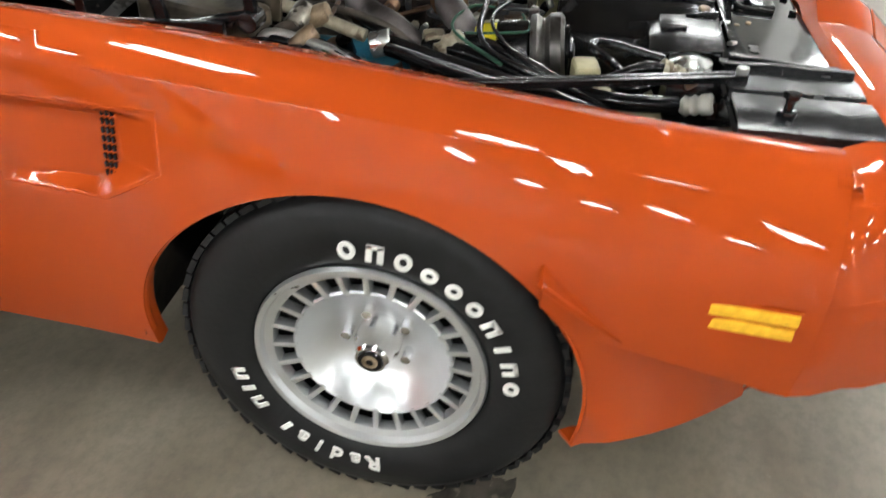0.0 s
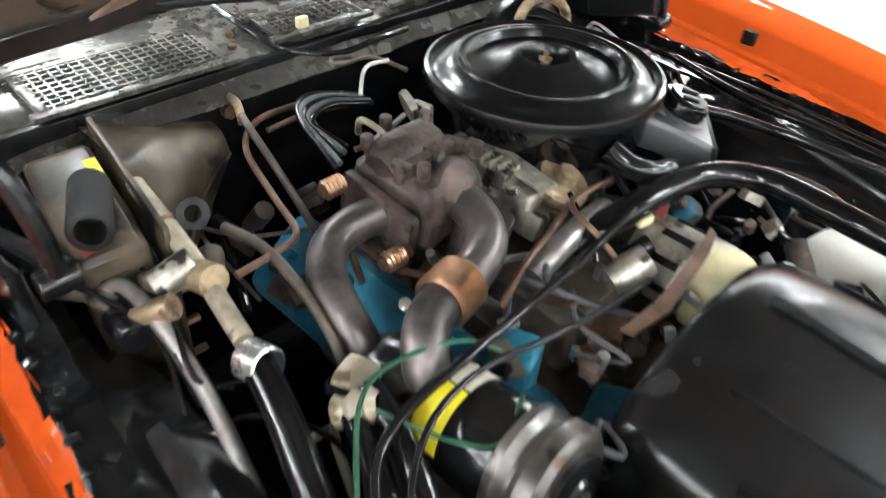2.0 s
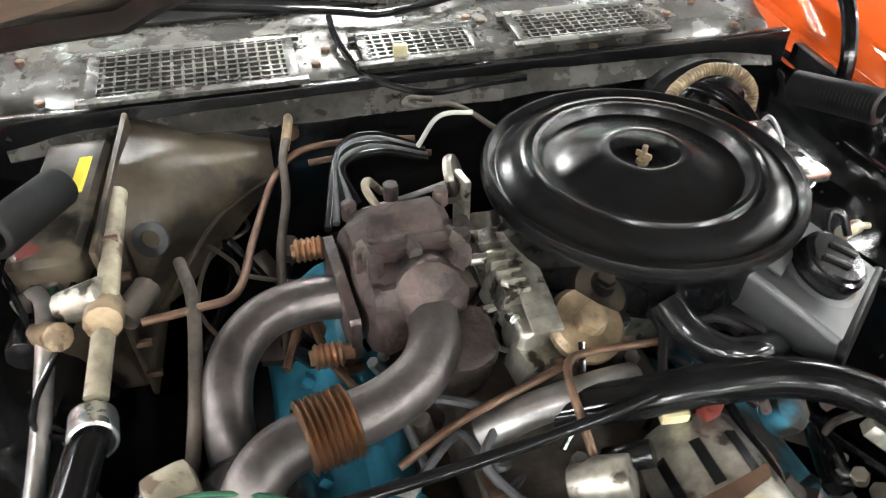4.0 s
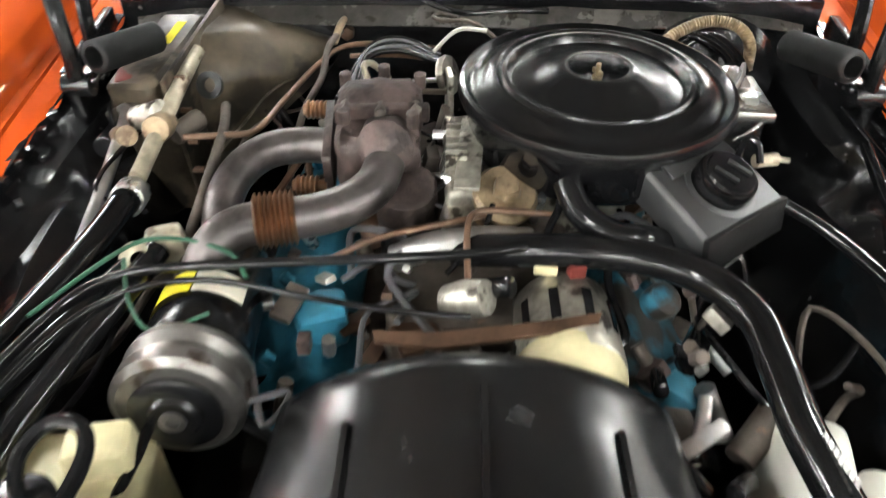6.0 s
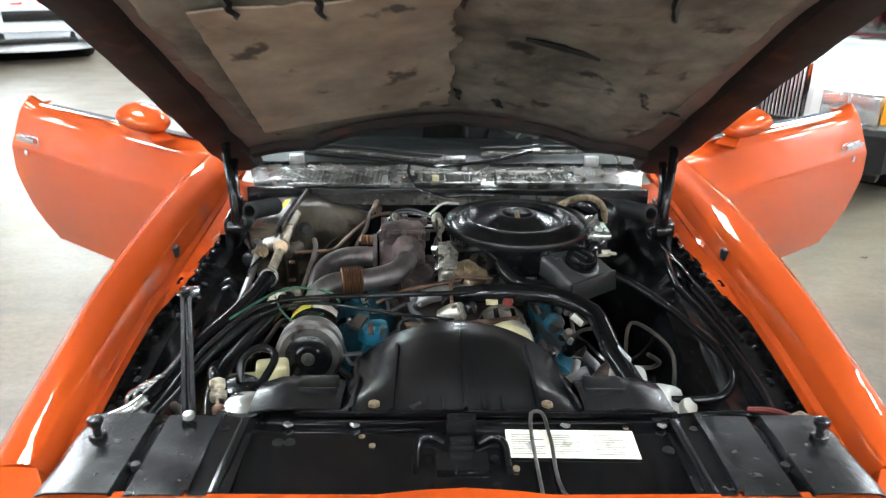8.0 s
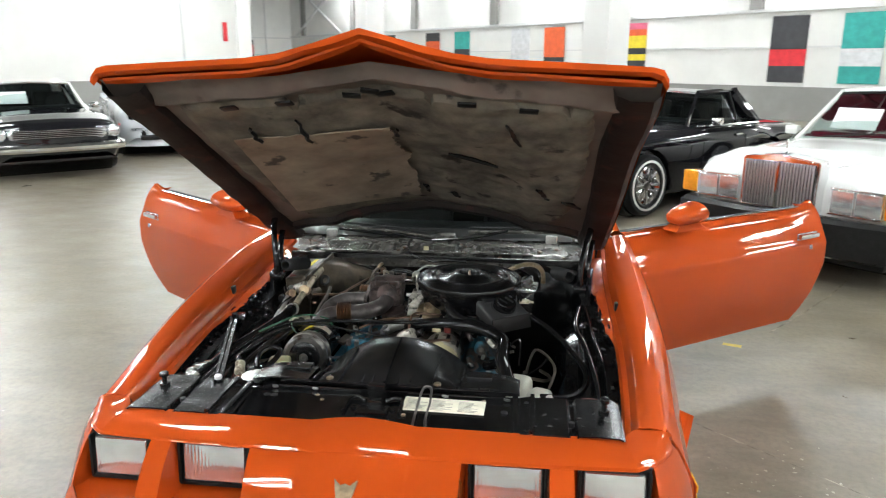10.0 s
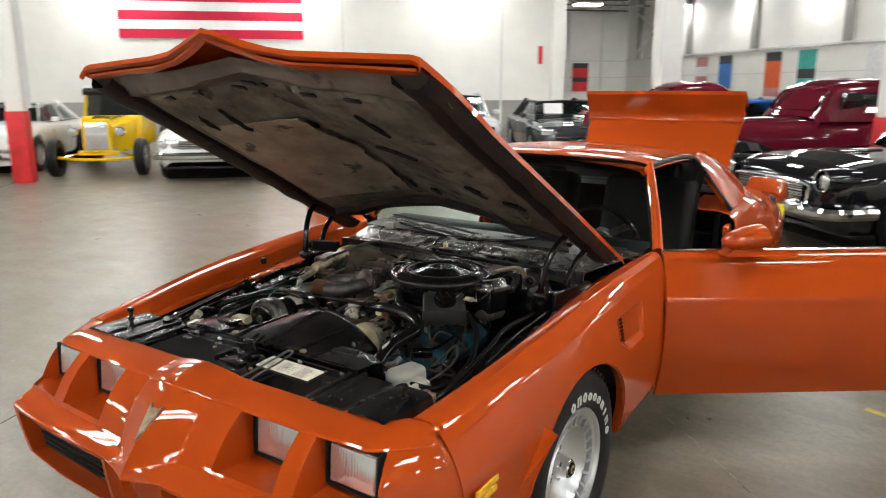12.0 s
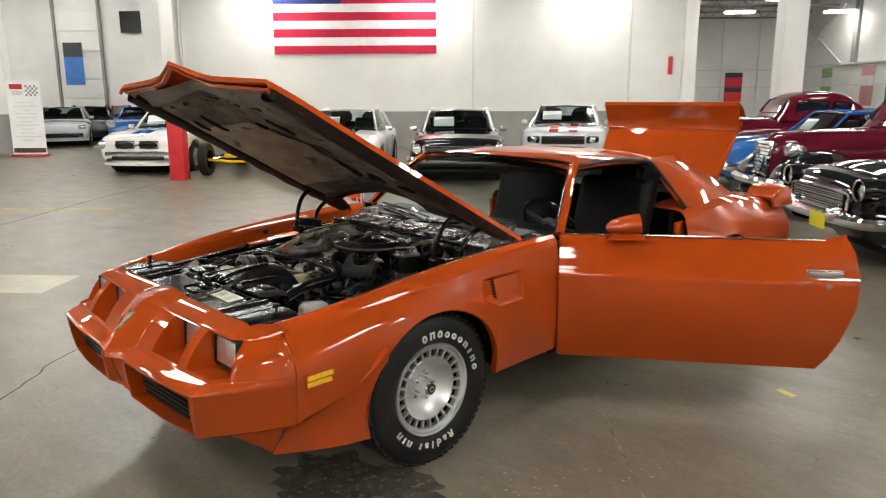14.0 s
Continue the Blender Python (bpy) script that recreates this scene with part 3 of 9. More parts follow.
# nose: flat shelf, sloping face with lamp recesses, ledge, bumper front, lower lip
NOSE_T = [(0.0, -0.745, 0.790), (0.07, -0.742, 0.783), (0.14, -0.735, 0.768), (0.45, -0.728, 0.764), (0.665, -0.716, 0.763), (0.700, -0.664, 0.762), (0.742, -0.661, 0.763), (0.785, -0.66, 0.760)]
NOSE_P = [(0.0, -0.860, 0.772), (0.07, -0.852, 0.762), (0.14, -0.842, 0.750), (0.45, -0.836, 0.748), (0.69, -0.818, 0.745), (0.738, -0.780, 0.740), (0.778, -0.722, 0.735), (0.806, -0.66, 0.733)]
NOSE_Q = [(0.0, -1.048, 0.575), (0.06, -1.005, 0.590), (0.13, -0.968, 0.602), (0.45, -0.956, 0.602), (0.71, -0.932, 0.602), (0.766, -0.865, 0.602), (0.820, -0.772, 0.600), (0.860, -0.66, 0.600)]
NOSE_R = [(0.0, -1.060, 0.548), (0.06, -1.040, 0.552), (0.13, -1.032, 0.566), (0.45, -1.026, 0.567), (0.71, -1.000, 0.567), (0.768, -0.905, 0.567), (0.824, -0.785, 0.567), (0.863, -0.66, 0.567)]
NOSE_L = [(0.0, -1.020, 0.415), (0.05, -1.012, 0.400), (0.13, -1.006, 0.385), (0.45, -1.000, 0.385), (0.69, -0.975, 0.390), (0.742, -0.890, 0.392), (0.796, -0.785, 0.392), (0.832, -0.66, 0.395)]
NOSE_U = [0.0, 0.06, 0.13, 0.45, 0.70, 0.80, 0.9, 1.0]
LAMPS = [(0.272, 0.486), (0.552, 0.775)]


def nose_at(tab, u):
    return Vector(lerp([(a, *b) for a, b in zip(NOSE_U, tab)], u))


def fender_x(y, z):
    xi, zi, xc, zc, xs = glide(FENDER, y)
    top, x0 = zc - 0.045, xc + (xs - xc) * 0.35
    if z >= top:
        t = min(1, (zc - z) / 0.045)
        return xc - 0.03 * (1 - t) + (x0 - xc) * max(0, t)
    if z > 0.58:
        return x0 + (xs - x0) * math.sin((top - z) / (top - 0.58) * math.pi / 2)
    return xs - 0.055 * ((0.58 - z) / 0.34) ** 2


def nose_mesh():
    us = [0, 0.02, 0.045, 0.07, 0.1, 0.112, 0.122, 0.13, 0.145, 0.15, 0.2, 0.24, 0.66, 0.665, 0.675, 0.698, 0.702, 0.825, 0.85, 0.875, 0.9, 0.93, 0.965, 1.0]
    for a, b in LAMPS:
        us += [a - 0.022, a - 0.012, a - 0.005, a, a + 0.004, (a + b) / 2, b - 0.004, b, b + 0.005, b + 0.012, b + 0.022]
    rows = []
    for u in sorted(set(us)):
        T, P, Q, R, L = [nose_at(tab, u) for tab in (NOSE_T, NOSE_P, NOSE_Q, NOSE_R, NOSE_L)]
        ins = any(a - 0.001 <= u <= b + 0.001 for a, b in LAMPS)
        row = [T + Vector((0, 0.02, -0.03)), T + Vector((0, 0.003, -0.004)), T]
        row += [T.lerp(P, v) + Vector((0, 0, 0.006 * math.sin(v * math.pi))) for v in (0.06, 0.3, 0.6, 0.85)]
        mid = P.lerp(Q, 0.06)
        row += [P.lerp(mid, 0.4), mid]
        face = [0.08, 0.085, 0.2, 0.35, 0.5, 0.65, 0.8, 0.93, 0.95]
        for v in face:
            p = P.lerp(Q, v) + Vector((0, -0.35, 0.45)) * 0.022 * math.sin(v * math.pi)
            if ins and 0.08 < v < 0.94:
                t = (v - 0.085) / 0.845
                if t < 0.001:
                    p = Vector((p.x, -0.792, P.z - 0.012))
                elif t < 0.32:
                    p = Vector((p.x, -0.792, 0.603))
                else:
                    w = (t - 0.32) / 0.68
                    p = Vector((p.x + (Q.x - p.x) * w, -0.792 + (Q.y + 0.012 + 0.792) * w, 0.594 + 0.006 * w - 0.004 * math.sin(w * math.pi)))
            row.append(p)
        row += [Q, Q + Vector((0, -0.003, -0.005)), Q.lerp(R, 0.12) + Vector((0, 0, -0.003)), Q.lerp(R, 0.6) + Vector((0, 0, 0.002)), Q.lerp(R, 0.93), R + Vector((0, 0, -0.004))]
        keel = 0.028 if u < 0.115 else 0.0
        for t in (0.06, 0.085, 0.105, 0.3, 0.5, 0.7, 0.9, 0.945, 0.965, 1.0):
            p = R.lerp(L, t) + Vector((0, -0.004 * math.sin(t * math.pi) + keel, 0))
            if 0.148 <= u <= 0.664 and 0.1 < t < 0.95:
                p.y += 0.085
            row.append(p)
        row += [L + Vector((-0.01, 0.02, -0.012)), Vector((L.x * 0.93, L.y + 0.10, L.z - 0.03)), Vector((L.x * 0.86, min(L.y + 0.26, -0.62), L.z - 0.06))]
        if u > 0.93:
            w = min(1, (u - 0.93) / 0.07)
            for p in row[2:-3]:
                if p.z < 0.74:
                    p.x += (fender_x(-0.66, p.z) - p.x) * w
        rows.append(row)
    rows.append([Vector((p.x - 0.006, p.y + 0.035, p.z - 0.002)) for p in rows[-1]])
    return both(strip(rows))


nose = part("nose", nose_mesh(), M["orange"], car, "sloping body-colour nose with recessed lamps", angle=24)
for (a, b), x0, w in zip(LAMPS, (0.381, 0.640), (0.170, 0.148)):
    for s in (1, -1):
        x = s * x0
        bz = part("lamp_bezel", box(w + 0.030, 0.012, 0.132, (x, -0.800, 0.668), (-3, 0, 0), 0.003), M["rubber"], car, "black lamp surround")
        for dx, dz, sx, sz in ((0, -0.058, w + 0.025, 0.010), (w / 2 + 0.010, 0, 0.007, 0.118), (-w / 2 - 0.010, 0, 0.007, 0.118)):
            part("bezel_rail", box(sx, 0.026, sz, (x + dx, -0.815, 0.668 + dz), (-3, 0, 0), 0.003), M["rubber"], bz)
        hl = part("headlight", box(w, 0.020, 0.104, (x, -0.815, 0.670), (-5, 0, 0), 0.008, 3), M["lens"], bz, "clear rectangular sealed-beam headlight")
for s in (1, -1):
    lg = part("lower_grille", box(0.505, 0.010, 0.164, (s * 0.406, -0.950, 0.476), (9, 0, s * 2.2), 0.003), M["rubber"], car, "black lower grille")
    for k in range(6):
        part("grille_slat", box(0.49, 0.012, 0.005, (s * 0.406, -0.966 + k * 0.004, 0.530 - k * 0.023), (20, 0, s * 2.2), 0.001), M["rubber"], lg)
    mk = part("side_marker", box(0.006, 0.138, 0.020, (s * 0.878, -0.556, 0.576), (0, 0, s * 3.5), 0.002), M["marker"], car, "amber side marker light")
    part("marker_bar", box(0.006, 0.128, 0.020, (s * 0.877, -0.560, 0.550), (0, 0, s * 3.5), 0.002), M["marker"], mk)
    part("marker_seat", box(0.003, 0.142, 0.052, (s * 0.874, -0.558, 0.563), (0, 0, s * 3.5), 0.001), M["orange"], mk)
m = Matrix.Translation((0, -0.956, 0.680)) @ Euler((radians(45), 0, 0)).to_matrix().to_4x4()
part("nose_badge", plate([(0, -0.065), (0.022, 0.02), (0.028, 0.05), (0.012, 0.035), (0, 0.04), (-0.012, 0.035), (-0.028, 0.05), (-0.022, 0.02)], 0.008, m=m), M["tan"], car, "gold arrowhead badge")


# wheels
def wheel(x, y, side):
    base = new("wheel")
    base.parent = car
    base.matrix_basis = Matrix.Translation((x, y, 0.345)) @ Matrix.Rotation(radians(90 * side), 4, "Y")
    # local z points outwards
    pr = [(0.205, -0.10), (0.235, -0.108), (0.29, -0.112), (0.325, -0.105), (0.338, -0.09), (0.344, -0.06), (0.345, 0.0), (0.344, 0.06), (0.338, 0.088), (0.328, 0.102),
          (0.31, 0.110), (0.28, 0.114), (0.25, 0.112), (0.226, 0.105), (0.211, 0.094), (0.205, 0.085)]
    part("tyre", lathe(pr, 72, close=True), M["tyre"], base, "black tyre with raised white letters")
    bm = bmesh.new()
    for k in range(60):
        a = 2 * math.pi * k / 60
        for zz, tw in ((-0.075, 12), (-0.038, -12), (0.0, 12), (0.038, -12), (0.078, 12)):
            mm = Matrix.Rotation(a + (0.05 if tw > 0 else 0), 4, "Z") @ pose(0.3445, 0, zz, tw, 0, 0)
            g = bmesh.ops.create_cube(bm, size=1, matrix=mm @ Matrix.Diagonal((0.010, 0.026, 0.030, 1)))
    part("tread", bm, M["tyre"], base, smooth=False)
    rim = lathe([(0.196, -0.09), (0.206, -0.095), (0.206, 0.085), (0.212, 0.098), (0.208, 0.106), (0.200, 0.104), (0.196, 0.092), (0.182, 0.088), (0.180, 0.080), (0.180, 0.066)], 64)
    rim_ob = part("rim", rim, M["alloy"], base, "silver turbine-vane alloy wheel")
    dish = lathe([(0.147, 0.060), (0.147, 0.078), (0.143, 0.081), (0.132, 0.066), (0.115, 0.044), (0.095, 0.027), (0.075, 0.016), (0.055, 0.011), (0.0, 0.010)], 64)
    part("dish", dish, M["alloy"], base)
    part("inner_disc", lathe([(0.204, 0.06), (0.19, 0.0), (0.14, -0.02), (0.0, -0.04)], 40), M["rubber"], base)
    vane = box(0.046, 0.0115, 0.022, (0.163, 0, 0.074), (0, -8, 0), 0.003)
    vane = part("vane", vane, M["alloy"], base)
    for k in range(1, 24):
        o = vane.copy()
        scene.collection.objects.link(o)
        o.parent = base
        o.matrix_basis = Matrix.Rotation(2 * math.pi * k / 24, 4, "Z")
    part("hub_cap", lathe([(0.043, 0.0), (0.043, 0.050), (0.036, 0.062), (0.033, 0.085), (0.028, 0.090), (0.0, 0.091)], 40), M["chrome"], base, "chrome hub cap")
    part("hub_emblem", lathe([(0.024, 0.0905), (0.022, 0.094), (0, 0.0945)], 32), M["black_gloss"], base, "black hub emblem with gold bird")
    part("emblem_gold", lathe([(0.015, 0.0945), (0.010, 0.097), (0.007, 0.0955)], 20), M["tan"], base)
    for k in range(5):
        a = 2 * math.pi * k / 5 + 0.3
        part("lug_nut", cyl(0.011, 0.03, (0.062 * math.cos(a), 0.062 * math.sin(a), 0.026), n=6, bevel=0.002), M["chrome"], base)
    return base


def glyph(kind, wd, hh):
    """A raised mark of the sidewall: an upright bar, an oblong ring, or an open arch; other characters are set from the font."""
    if kind == "l":
        return mesh_of("letter_bar", box(wd, hh, 0.003, (0, hh / 2, 0), (0, 0, -5), 0.0012), M["white_let"])
    if kind == "o":
        turns = [(math.cos(2 * math.pi * k / 20), math.sin(2 * math.pi * k / 20)) for k in range(20)]
        bm = strip([[(wd / 2 * f * c, hh / 2 + (hh / 2 - wd / 2 * (1 - f)) * q, z) for c, q in turns] for f, z in ((1.0, -0.002), (0.97, 0.0016), (0.45, 0.0016), (0.42, -0.002))], closed=True)
        return mesh_of("letter_bar", bm, M["white_let"])
    if kind == "n":
        bm = bmesh.new()
        t = wd * 0.36
        bars = [(-wd / 2 + t / 2, hh / 2, t, hh), (wd / 2 - t / 2, hh / 2, t, hh), (0, hh - t * 0.4, wd, t * 0.8)]
        for x, y, sx, sy in bars:
            box(sx, sy, 0.003, (x, y, 0), (0, 0, 0), 0.001, 1, bm=bm)
        return mesh_of("letter_bar", bm, M["white_let"])
    cu = bpy.data.curves.new("letter", "FONT")
    cu.body, cu.size, cu.extrude, cu.offset, cu.align_x = kind, hh * 1.75, 0.0018, 0.0014, "CENTER"
    tmp = bpy.data.objects.new("letter", cu)
    me = bpy.data.meshes.new_from_object(tmp)
    bpy.data.objects.remove(tmp)
    me.materials.clear()
    me.materials.append(M["white_let"])
    return me


def sidewall_text(base, text, mid, spread, rad):
    """Marks set one by one round the sidewall, their feet towards the hub; mid in degrees from the top."""
    n = len(text)
    for i, ch in enumerate(text):
        if ch == " ":
            continue
        a = mid - spread / 2 + spread * i / (n - 1)
        me = glyph(ch, 0.011 if ch == "l" else 0.029, 0.034 if text[0] == "o" and i < 3 else 0.028)
        ob = new("letter" if ch in "Radi" else "letter_bar", me)
        ob.parent = base
        ob.matrix_basis = UPRIGHT[base.name] @ Matrix.Rotation(-radians(a), 4, "Z") @ Matrix.Translation((0, rad, 0.1142))


UPRIGHT = {}
for side in (1, -1):
    w = wheel(0.770 * side, AXLE_Y, side)
    # local frame seen from outside with up = +y
    UPRIGHT[w.name] = Matrix.Rotation(radians(90 * side), 4, "Z")
    sidewall_text(w, "onooo" + "onlno", 33 if side > 0 else 42, 92, 0.238)
    sidewall_text(w, "Radial nln", 196 if side > 0 else 218, 76, 0.238)
    wheel(0.770 * side, 2.77, side)


# hood, open; local u runs from hinge to tip, w is its upper face
HOOD = Matrix.Translation((0, 0.79, 0.905)) @ Matrix.Rotation(radians(180), 4, "Z") @ Matrix.Rotation(radians(28.7), 4, "X")
HL = 1.605


def hood_half(u):
    return lerp([(0, 0.735), (0.5, 0.735), (1.2, 0.725), (1.45, 0.735), (1.605, 0.725)], u)[0]


def hood_top(x, u):
    ax = abs(x)
    peak = 0.045 * max(0, 1 - ax / 0.32) ** 1.3 * min(1, 0.35 + u / HL) + 0.012 * (1 - (ax / 0.73) ** 2)
    turbo = 0.05 * max(0, 1 - ((ax - 0.0) / 0.40) ** 4) * max(0, min(1, (u - 0.1) * 4)) * max(0, min(1, (1.25 - u) * 3))
    return peak + turbo - 0.012 * max(0, (u - 1.5) / 0.2) ** 2


def hood_len(x):
    return HL + 0.050 * (1 - abs(x) / 0.7) + 0.050 * max(0, 1 - abs(x) / 0.20)


XS = [-1, -0.985, -0.95, -0.85, -0.7, -0.55, -0.42, -0.3, -0.2, -0.1, -0.04, 0, 0.04, 0.1, 0.2, 0.3, 0.42, 0.55, 0.7, 0.85, 0.95, 0.985, 1]
rows = []
for k in range(31):
    f = k / 30
    row = []
    for q in XS:
        u0 = 0.31 * (1 - abs(q) ** 6)
        u = u0 + f * (hood_len(q * 0.7) - u0)
        x = q * hood_half(u)
        z = hood_top(x, u) - (0.03 if abs(q) == 1 else 0.006 if abs(q) > 0.98 else 0)
        row.append((x, u, z))
    rows.append(row)
tip = [(x, u - 0.001, z - 0.016 - 0.004 * math.sin(x * 31)) for x, u, z in rows[-1]]
back = [(x * 0.995, u - 0.016, z - 0.020 - 0.004 * math.sin(x * 31)) for x, u, z in rows[-1]]
bm = strip(rows + [tip, back])
bm.transform(HOOD)
hood = part("hood", bm, M["orange"], car, "open burnt orange hood")
# inner panel
rows = []
NU, NX = 70, 70
for k in range(NU + 1):
    row = []
    for i in range(NX + 1):
        q = -1 + 2 * i / NX
        u0 = 0.07 + 0.26 * (1 - abs(q) ** 6)
        u = u0 + (HL - 0.02 - u0) * k / NU
        x = q * (hood_half(u) - 0.012)
        z = hood_top(x, u) - 0.030 - 0.008 * max(0, min(1, (HL - 0.04 - u) / 0.05)) - 0.016 * math.exp(-((u - 1.53 + 0.06 * (x / 0.6) ** 2) / 0.022) ** 2)
        z += 0.006 * noise.noise(Vector((x * 4, u * 4, 0.3))) + 0.003 * noise.noise(Vector((x * 11, u * 11, 3)))
        row.append((x, u, z))
    rows.append(row)
bm = strip(rows)
bm.transform(HOOD)
part("hood_inner", bm, M["inner_steel"], hood, "dull brown inner panel of the hood")


def blanket_half(u):
    return lerp([(0.45, 0.50), (0.58, 0.55), (0.90, 0.575), (1.30, 0.580), (1.48, 0.560)], u)[0]


rows = []
for k in range(91):
    row = []
    for i in range(91):
        q = -1 + 2 * i / 90
        u = 0.43 + (1.475 - 0.43 + 0.010 * noise.noise(Vector((q * 14, 2, 5))) - (0.035 if int((q + 1) * 4.6) % 3 == 0 and abs((q + 1) * 4.6 % 1 - 0.5) < 0.07 else 0)) * k / 90
        x = q * (blanket_half(u) + 0.012 * noise.noise(Vector((u * 13, q, 1))) + 0.008 * noise.noise(Vector((u * 37, q, 4))))
        edge = min(1.0, (1 - abs(q)) / 0.03, k / 3, (90 - k) / 2)
        z = hood_top(x, u) - 0.036 - 0.016 * edge
        z += 0.007 * noise.noise(Vector((x * 4, u * 4, 0.3))) + 0.006 * noise.noise(Vector((x * 11, u * 11, 3))) + 0.004 * noise.noise(Vector((x * 27, u * 27, 7)))
        row.append((x, u, z))
    rows.append(row)
bm = strip(rows)
bm.transform(HOOD)
part("hood_liner", bm, M["insul"], hood, "torn dark fibre blanket under the hood")
for s in (1, -1):
    rows = []
    for k in range(41):
        u = 0.12 + 1.44 * k / 40
        hw = hood_half(u)
        wob = 0.006 * noise.noise(Vector((u * 10, s, 2)))
        zb = hood_top(hw, u)
        rows.append([(s * (hw + d), u, zb - h + wob * g) for d, h, g in ((-0.004, 0.024, 0), (-0.010, 0.048, 0.6), (-0.030, 0.066, 1), (-0.085, 0.064, 1), (-0.115, 0.050, 1), (-0.128, 0.026, 0))])
    bm = strip(rows)
    bm.transform(HOOD)
    part("side_rib", bm, M["rib_rust"], hood, "dark rusty side rib of the hood")
# scalloped hem of the front edge
rows = []
for k in range(81):
    x = -0.70 + 1.40 * k / 80
    u, z = hood_len(x) - 0.014, hood_top(x, HL) - 0.028
    d = 0.003 + 0.010 * abs(math.sin(x * 13.5)) ** 0.5
    rows.append([(x, u, z), (x, u - 0.004, z - 0.006), (x, u - 0.010 - d, z - 0.008), (x, u - 0.014 - d, z + 0.004)])
bm = strip(rows)
bm.transform(HOOD)
part("front_hem", bm, M["orange"], hood, "scalloped folded hem of the hood")
# bare patch where the blanket is torn away
rows = []
for k in range(37):
    u = 0.56 + 0.70 * k / 36
    x0 = -0.475 - 0.025 * (1 - k / 36) + 0.004 * noise.noise(Vector((u * 30, 1, 1)))
    x1 = -0.008 + 0.030 * noise.noise(Vector((u * 11, 3, 1))) + 0.014 * noise.noise(Vector((u * 40, 5, 1)))
    rows.append([(-(x0 + (x1 - x0) * q / 12), u + 0.012 * noise.noise(Vector((q * 1.3, k // 30, 2))) * (k > 30), hood_top(x0, u) * (1 - q / 12) + hood_top(x1, u) * q / 12 - 0.066 - 0.004 * noise.noise(Vector((q * 0.5, u * 6, 4)))) for q in range(13)])
bm = thicken(strip(rows), 0.004)
bm.transform(HOOD)
part("bare_patch", bm, M["insul2"], hood, "bare brown steel where the blanket has torn away")
# dark slots along the cross brace
for x, u in ((-0.40, 1.455), (-0.24, 1.470), (0.02, 1.475), (0.07, 1.465), (0.25, 1.470), (-0.02, 1.460), (0.41, 1.455)):
    bm = box(0.05, 0.022, 0.006, (x, u, hood_top(x, u) - 0.056), (0, 0, 25 * math.sin(x * 40)), 0.002)
    bm.transform(HOOD)
    part("brace_slot", bm, M["rubber"], hood, "dark slot")


# dark slivers painting the shade in tears and wrinkles of the blanket
rng = random.Random(21)
for x, u, ln, turn in ((-0.015, 0.60, 0.06, 80), (-0.12, 0.575, 0.05, 60), (0.00, 1.20, 0.07, 95), (-0.22, 1.00, 0.16, 12), (-0.45, 0.80, 0.10, 70), (0.25, 1.30, 0.16, 88), (0.40, 1.29, 0.10, 92), (-0.36, 1.30, 0.14, 80), (-0.55, 0.70, 0.09, 40)):
    n = 8
    bm = bmesh.new()
    lo = []
    hi = []
    for k in range(n + 1):
        t = k / n - 0.5
        w = 0.0042 * (1 - (2 * t) ** 2) * rng.uniform(0.6, 1.3) + 0.001
        a = radians(turn)
        px, pu = x + ln * t * math.cos(a) + 0.012 * noise.noise(Vector((t * 5, x * 9, u))), u + ln * t * math.sin(a)
        z = hood_top(px, pu) - 0.060
        lo.append((px - w * math.sin(a), pu + w * math.cos(a), z))
        hi.append((px + w * math.sin(a), pu - w * math.cos(a), z - 0.006))
    bm = thicken(strip([lo, hi]), 0.010)
    bm.transform(HOOD)
    part("tear_shade", bm, M["rubber"], hood, "dark sliver painting the shade in the torn, wrinkled blanket")
bm = strip([[(x, 0.38 - 0.16 * (abs(x) / 0.66) ** 6 + d, hood_top(x, 0.38) - 0.045 - h) for d, h in ((-0.035, 0.0), (-0.025, 0.018), (0.02, 0.020), (0.035, 0.0))] for x in [-0.60 + 1.2 * k / 30 for k in range(31)]])
bm.transform(HOOD)
part("rear_brace", bm, M["rib_rust"], hood, "brown cross brace at the rear of the hood")


# hood hinges: flat arms, pivot bracket and a coil spring lying along the fender
for s in (1, -1):
    bm = tube([(s * 0.604, 0.275, 0.835), (s * 0.602, 0.280, 0.90), (s * 0.612, 0.30, 0.97), (s * 0.632, 0.35, 1.035), (s * 0.65, 0.43, 1.07)], 0.0125, 10)
    hg = part("hood_hinge", bm, M["hose"], car, "black hood hinge arm")
    part("hinge_link", tube([(s * 0.640, 0.42, 0.83), (s * 0.640, 0.43, 0.89), (s * 0.652, 0.48, 0.95), (s * 0.67, 0.58, 1.0)], 0.0125, 10), M["hose"], hg)
    for k, (y0, z0) in enumerate(((0.29, 0.838), (0.33, 0.822), (0.37, 0.806))):
        part("hinge_bar", box(0.030, 0.20, 0.010, (s * (0.612 + 0.010 * k), y0 + 0.08, z0), (-8, 0, -s * 14), 0.004), M["black_sat"], hg)
    part("hinge_bracket", box(0.020, 0.26, 0.12, (s * 0.652, 0.44, 0.79), (0, 0, -s * 6), 0.006), M["black_sat"], hg)
    part("pivot", cyl(0.018, 0.045, (s * 0.603, 0.278, 0.845), (0, 90, 0), 16, bevel=0.003), M["black_sat"], hg)
    axis = Vector((s * 0.058, -0.155, 0.030)).normalized()
    ms = Matrix.Translation((s * 0.513, 0.387, 0.874)) @ axis.to_track_quat("Z", "Y").to_matrix().to_4x4()
    part("hinge_spring", lathe([(0.0195 + 0.0058 * abs(math.sin(k * math.pi / 2)), 0.133 * k / 46) for k in range(47)] + [(0.017, 0.133), (0.015, 0.08)], 22, ms), M["rubber"], hg, "coiled black spring")


